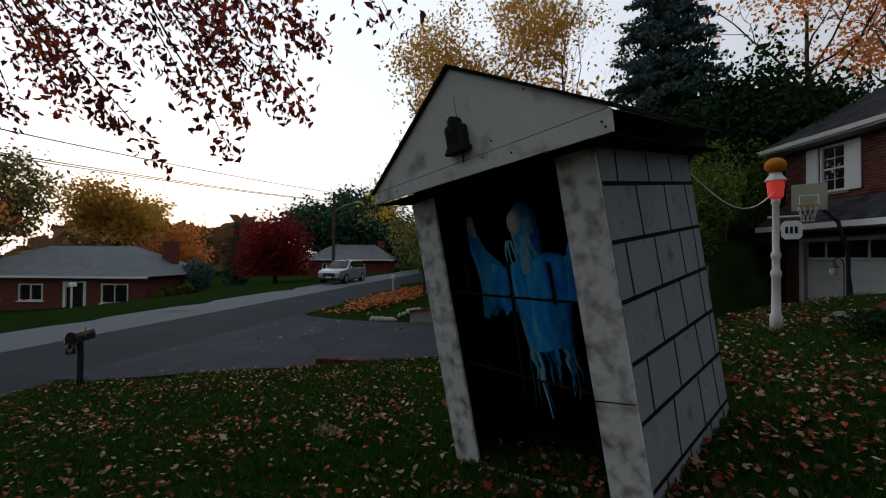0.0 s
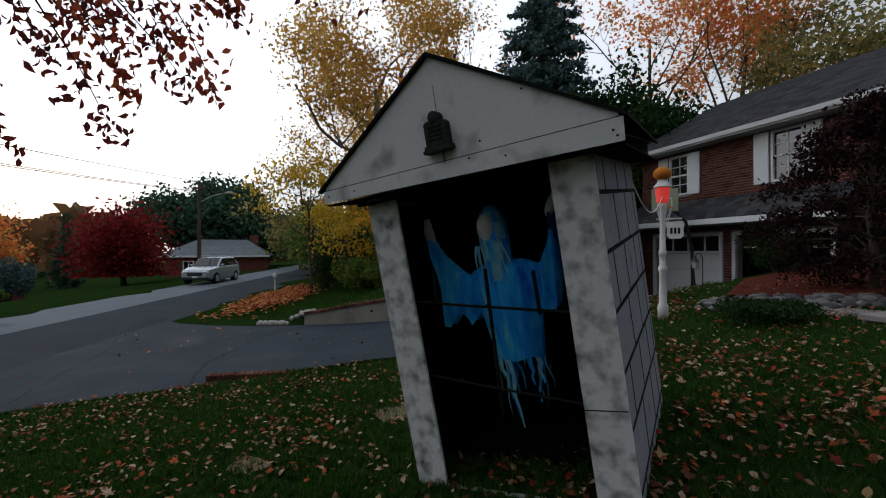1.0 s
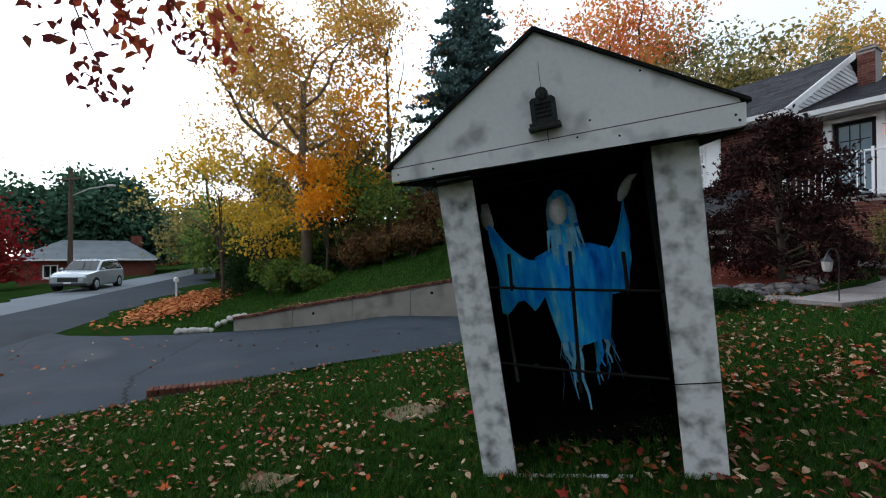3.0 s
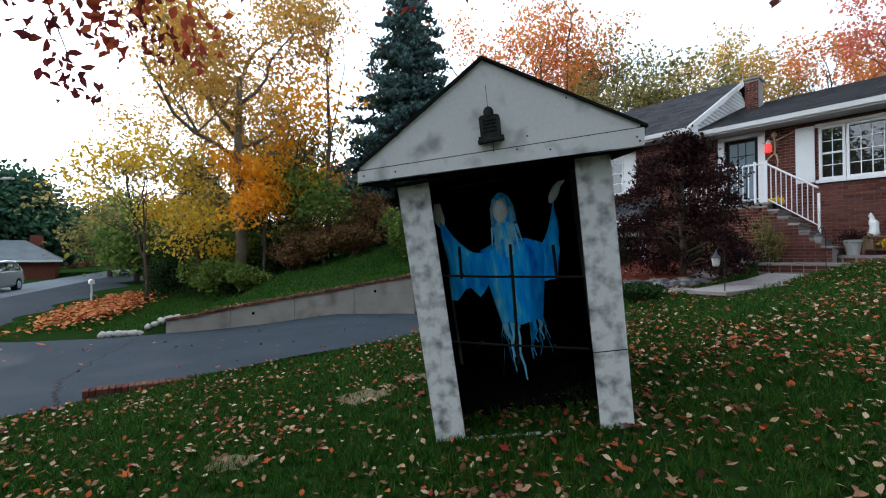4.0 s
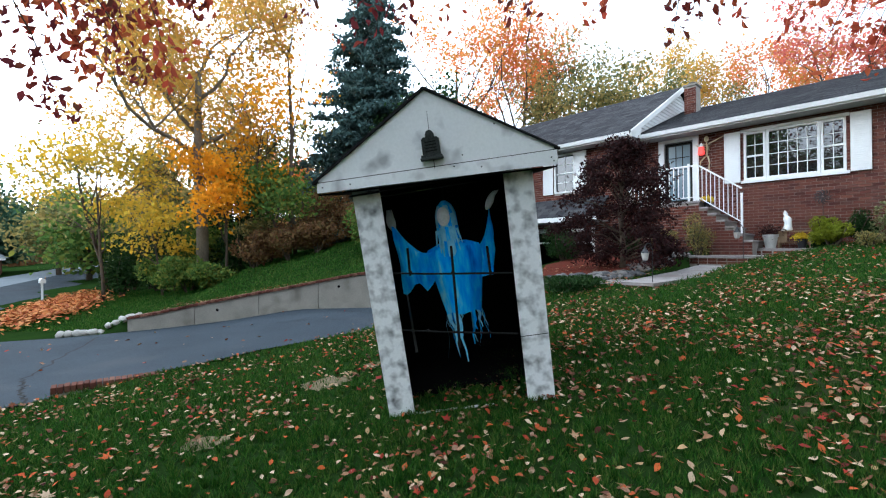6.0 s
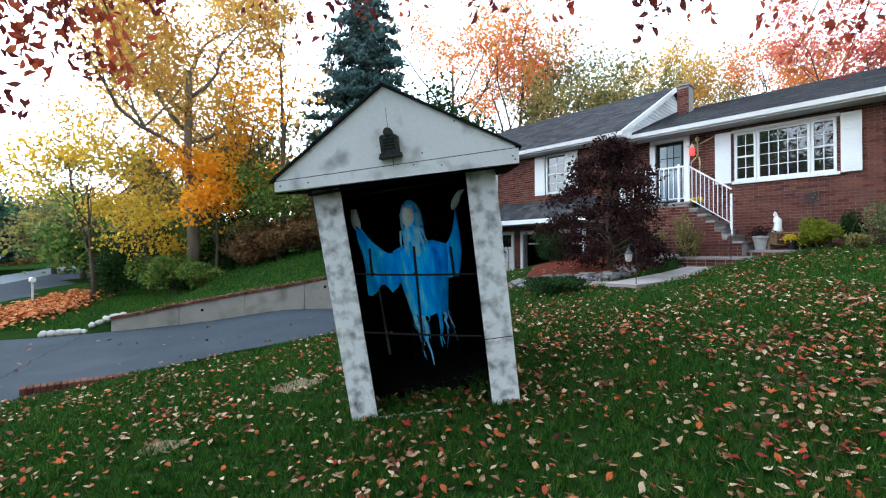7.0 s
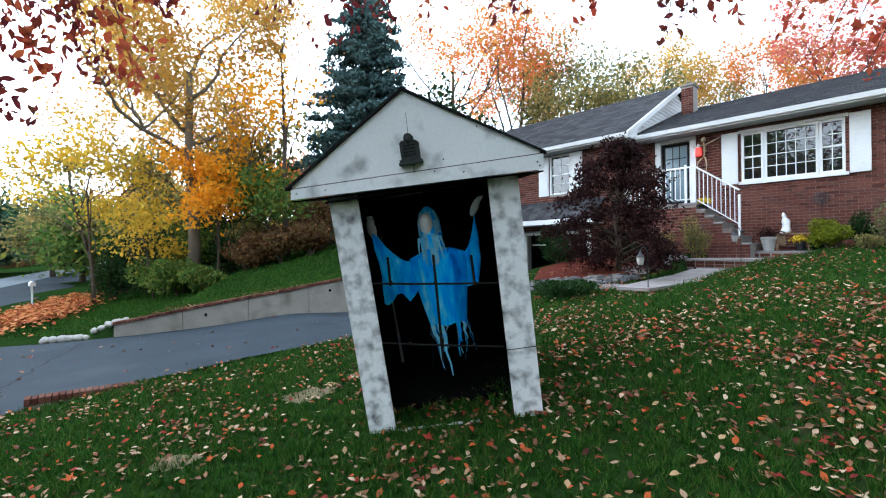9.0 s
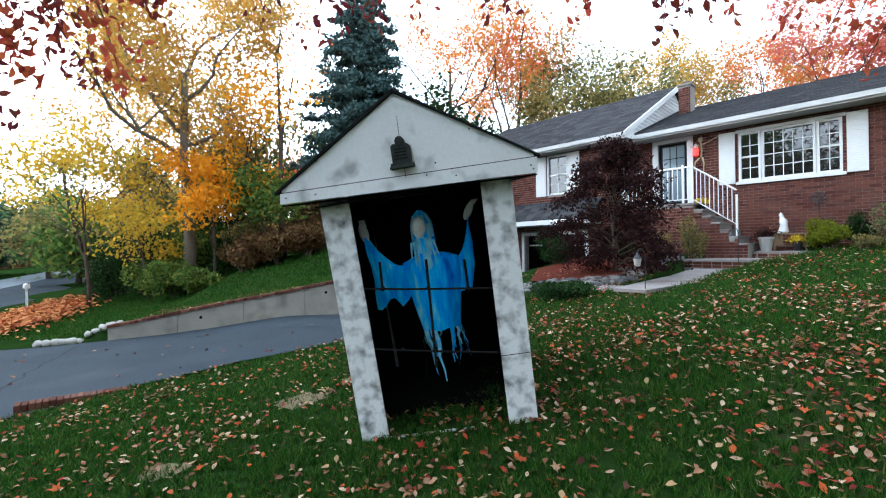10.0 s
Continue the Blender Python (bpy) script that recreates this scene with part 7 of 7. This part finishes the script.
v, per = flat_leaves(scatter(25500, -8.5, 9.5, -6.5, 7.5, leaf_weight, rng), 0.056, rng, 0.045)
tagged(part("fallen_leaves", quads_mesh("fallen_leaves", v, per, M_FALLEN)), "scattered dry red, orange and tan leaves on the lawn", "leaves", kind="stuff")
v, per = flat_leaves(scatter(420, -8.0, 9.0, -3.4, 7.0, leaf_weight, rng), 0.078, rng, 0.05, True)
tagged(part("maple_leaves", quads_mesh("maple_leaves", v, per, M_FALLEN)), "larger lobed dry maple leaves on the lawn", "leaves", kind="stuff")
pile = np.stack([rng.normal(0, 1, 5200), rng.normal(0, 1, 5200)], 1)
pile = np.stack([-14.7 + ROAD_ALONG[0] * pile[:, 0] * 1.9 + 0.45 * ROAD_IN[0] * pile[:, 1], 9.9 + ROAD_ALONG[1] * pile[:, 0] * 1.9 + 0.45 * ROAD_IN[1] * pile[:, 1]], 1)
v, per = flat_leaves(pile, 0.14, rng, 0.05 + 0.22 * rng.uniform(0, 1, len(pile)))
M_PILE = material("pile_leaf", [(0.30, 0.07, 0.03), (0.48, 0.16, 0.05), (0.55, 0.26, 0.10)], None, 0.7, 0.6, 30, 0.0, None, island=0.8, thin=0.15)
tagged(part("leaf_pile", quads_mesh("leaf_pile", v, per, M_PILE)), "long raked pile of orange leaves beside the street", "leaves", kind="stuff")
stray = np.stack([rng.uniform(-15, -1, 260), rng.uniform(-3, 9, 260)], 1)
stray = stray[inside(DRIVE_OUT, stray[:, 0], stray[:, 1])]
v, per = flat_leaves(stray, 0.08, rng, 0.07)
tagged(part("stray_leaves", quads_mesh("stray_leaves", v, per, M_FALLEN)), "stray leaves on the drive", "leaves", kind="stuff")


def blades(pts, height, width, rng):
    n = len(pts)
    z = ground_z(pts[:, 0], pts[:, 1]) - 0.005
    c = np.stack([pts[:, 0], pts[:, 1], z], 1)
    a = rng.uniform(0, 2 * math.pi, n)
    sd = np.stack([np.cos(a), np.sin(a), np.zeros(n)], 1) * width * rng.uniform(0.6, 1.3, (n, 1))
    x, y = pts[:, 0], pts[:, 1]
    rise = 1.0 + 0.30 * np.sin(x * 5.3 + 2 * np.sin(y * 3.1)) * np.sin(y * 6.1 + 1.7 * np.sin(x * 2.3))
    h = height * rng.uniform(0.5, 1.25, (n, 1)) * rise[:, None]
    lean = rng.normal(size=(n, 3)) * 0.38
    lean[:, 2] = 1
    return np.stack([c - sd, c + sd, c + lean * h], 1)


def grass_weight(x, y):
    bare = np.zeros(np.shape(x))
    for bx, by, br in ((-1.73, 1.14, 0.42), (-2.37, -0.23, 0.30), (-1.2, 1.7, 0.25), (2.3, 1.2, 0.2)):
        bare = np.maximum(bare, np.exp(-((x - bx) ** 2 + (y - by) ** 2) / (br * br)))
    d = np.hypot(x, y + 3.8)
    return np.clip(1.15 - d / 8.0, 0.16, 1) * (1 - 0.80 * bare) * (1 - 0.96 * inside(BED_OUT, x, y))


def tufts(p, step=0.11, pull=0.62):
    """Draw the blades together into tufts on an uneven grid."""
    cell = np.floor(p / step)
    h = np.sin(cell[:, 0] * 12.99 + cell[:, 1] * 78.23) * 43758.5
    g = np.sin(cell[:, 0] * 39.35 + cell[:, 1] * 11.14) * 24634.6
    c = (cell + np.stack([h - np.floor(h), g - np.floor(g)], 1)) * step
    k = np.where((h * 7.3) % 1.0 < 0.6, pull, 0.0)[:, None]
    return p * (1 - k) + c * k


for bx, by, r in ((-1.73, 1.14, 0.25), (-2.37, -0.23, 0.17), (-1.25, 1.6, 0.14)):
    ring = [(bx + r * (1.25 + 0.5 * noise.noise((bx + 3 * math.cos(t), by + 3 * math.sin(t), 0.5))) * math.cos(t), by + r * (0.8 + 0.5 * noise.noise((bx + 3 * math.cos(t), by + 3 * math.sin(t), 4.5))) * math.sin(t)) for t in [k * math.pi / 12 for k in range(24)]]
    tagged(part("bare_patch", polygon_sheet("bare_patch", ring, 0.12, ground_z, M_BARE, 0.006), M_BARE), "worn bare tan soil patch in the lawn", "ground", kind="structure")
v = blades(tufts(scatter(760000, -9.0, 9.5, -6.8, 8.0, grass_weight, rng)), 0.070, 0.0046, rng)
tagged(part("grass", quads_mesh("grass", v, 3, M_BLADE)), "short dark green lawn grass", "grass", kind="stuff")
v = blades(scatter(110000, -17.5, -2.5, 5.2, 15.5, lambda x, y: 0.9 * (wall_side(x, y) > 0.35), rng), 0.075, 0.009, rng)
tagged(part("grass", quads_mesh("grass", v, 3, M_BLADE)), "green grass of the neighbouring lawn", "grass", kind="stuff")

# ---- bricks of the house front, course by course ----
def lay_bricks(u0, u1, z0, z1, y, holes, seed):
    """Places of bricks in running bond, as (u, z, length), clear of the openings."""
    out = []
    row = 0
    z = z0
    while z + 0.065 <= z1:
        u = u0 - (0.1065 if row % 2 else 0.0)
        while u < u1:
            a, b = max(u, u0), min(u + 0.203, u1)
            for h in holes:
                if h[2] < z + 0.06 and h[3] > z + 0.005:
                    if a >= h[0] - 0.001 and b <= h[1] + 0.001:
                        a = b
                    elif a < h[0] < b:
                        b = h[0]
                    elif a < h[1] < b:
                        a = h[1]
            if b - a > 0.03:
                out.append((a, z, b - a))
            u += 0.213
        z += 0.0755
        row += 1
    return out


def brick_part(owner, places, y, axis_m, singles, name="brick"):
    rng = random.Random(len(places))
    shared = {}
    verts, faces = [], []
    for i, (u, z, ln) in enumerate(places):
        out = rng.uniform(-0.003, 0.003)
        lo, hi = (u, y - 0.012 + out, z), (u + ln, y + 0.01, z + 0.065)
        if singles(u, z) and abs(ln - 0.203) < 0.002:
            if "full" not in shared:
                shared["full"] = mesh_of("brick", [(0, 0, 0), (0.203, 0, 0), (0.203, 0.022, 0), (0, 0.022, 0), (0, 0, 0.065), (0.203, 0, 0.065), (0.203, 0.022, 0.065), (0, 0.022, 0.065)], [(0, 1, 5, 4), (1, 2, 6, 5), (2, 3, 7, 6), (3, 0, 4, 7), (4, 5, 6, 7), (3, 2, 1, 0)], M_BRICK)
            ob = new(name, shared["full"])
            ob.parent = owner
            ob.matrix_basis = axis_m @ Matrix.Translation(lo)
        else:
            k = len(verts)
            for p in ((lo[0], lo[1], lo[2]), (hi[0], lo[1], lo[2]), (hi[0], hi[1], lo[2]), (lo[0], hi[1], lo[2]), (lo[0], lo[1], hi[2]), (hi[0], lo[1], hi[2]), (hi[0], hi[1], hi[2]), (lo[0], hi[1], hi[2])):
                verts.append(tuple(axis_m @ Vector(p)))
            faces += [(k, k + 1, k + 5, k + 4), (k + 1, k + 2, k + 6, k + 5), (k + 2, k + 3, k + 7, k + 6), (k + 3, k, k + 4, k + 7), (k + 4, k + 5, k + 6, k + 7), (k + 3, k + 2, k + 1, k)]
    if verts:
        ob = part("brickwork", mesh_of("brickwork", verts, faces, M_BRICK_FAR), None, owner)
        tagged(ob, kind="stuff")


I4 = Matrix()
brick_part(wall_main, lay_bricks(-2.79, 8.4, 1.2, 4.76, 0.02, MAIN_HOLES, 1), 0.02, I4, lambda u, z: -0.1 < u < 2.75 and 1.55 < z < 3.2)
brick_part(wall_wing, lay_bricks(-9.88, -3.0, 0.02, 4.82, -0.58, WING_HOLES + [(-9.42, -6.84, 0.0, 2.16), (-6.56, -4.04, 0.0, 2.16)], 2), -0.58, I4, lambda u, z: False)
RET = Matrix(((0, -1, 0, -2.80), (1, 0, 0, 0), (0, 0, 1, 0), (0, 0, 0, 1)))
part_side = part("return_wall", block((-2.81, -0.58, 0.6), (-2.80, 0.0, 4.7)), M_MORTAR, house)
brick_part(part_side, lay_bricks(-0.58, 0.0, 1.2, 4.7, 0.0, [], 3), 0.0, RET, lambda u, z: False)
# landing front and stair sides
landing_wall = part("landing_face", block((-2.75, -1.225, 0.9), (-0.86, -1.2205, 2.65)), M_MORTAR, porch)
brick_part(landing_wall, lay_bricks(-2.75, -0.86, 1.1, 2.64, -1.225, [], 4), -1.225, I4, lambda u, z: z > 1.6)
for k in range(6):
    u = -0.86 + 0.19 * k
    z = 2.72 - 0.175 * (k + 1) - 0.045
    side = part("stair_face", block((u, -1.205, 0.9), (u + 0.188, -1.2005, z)), M_MORTAR, porch)
    brick_part(side, lay_bricks(u, u + 0.188, 1.1, z, -1.205, [], 5), -1.205, I4, lambda a, b: False)
# chimney
ch_face = part("chimney_face", block((-2.342, 2.597, 5.6), (-1.978, 2.599, 7.0)), M_MORTAR, chimney)
brick_part(ch_face, lay_bricks(-2.34, -1.98, 5.6, 7.0, 2.597, [], 6), 2.597, I4, lambda u, z: False)
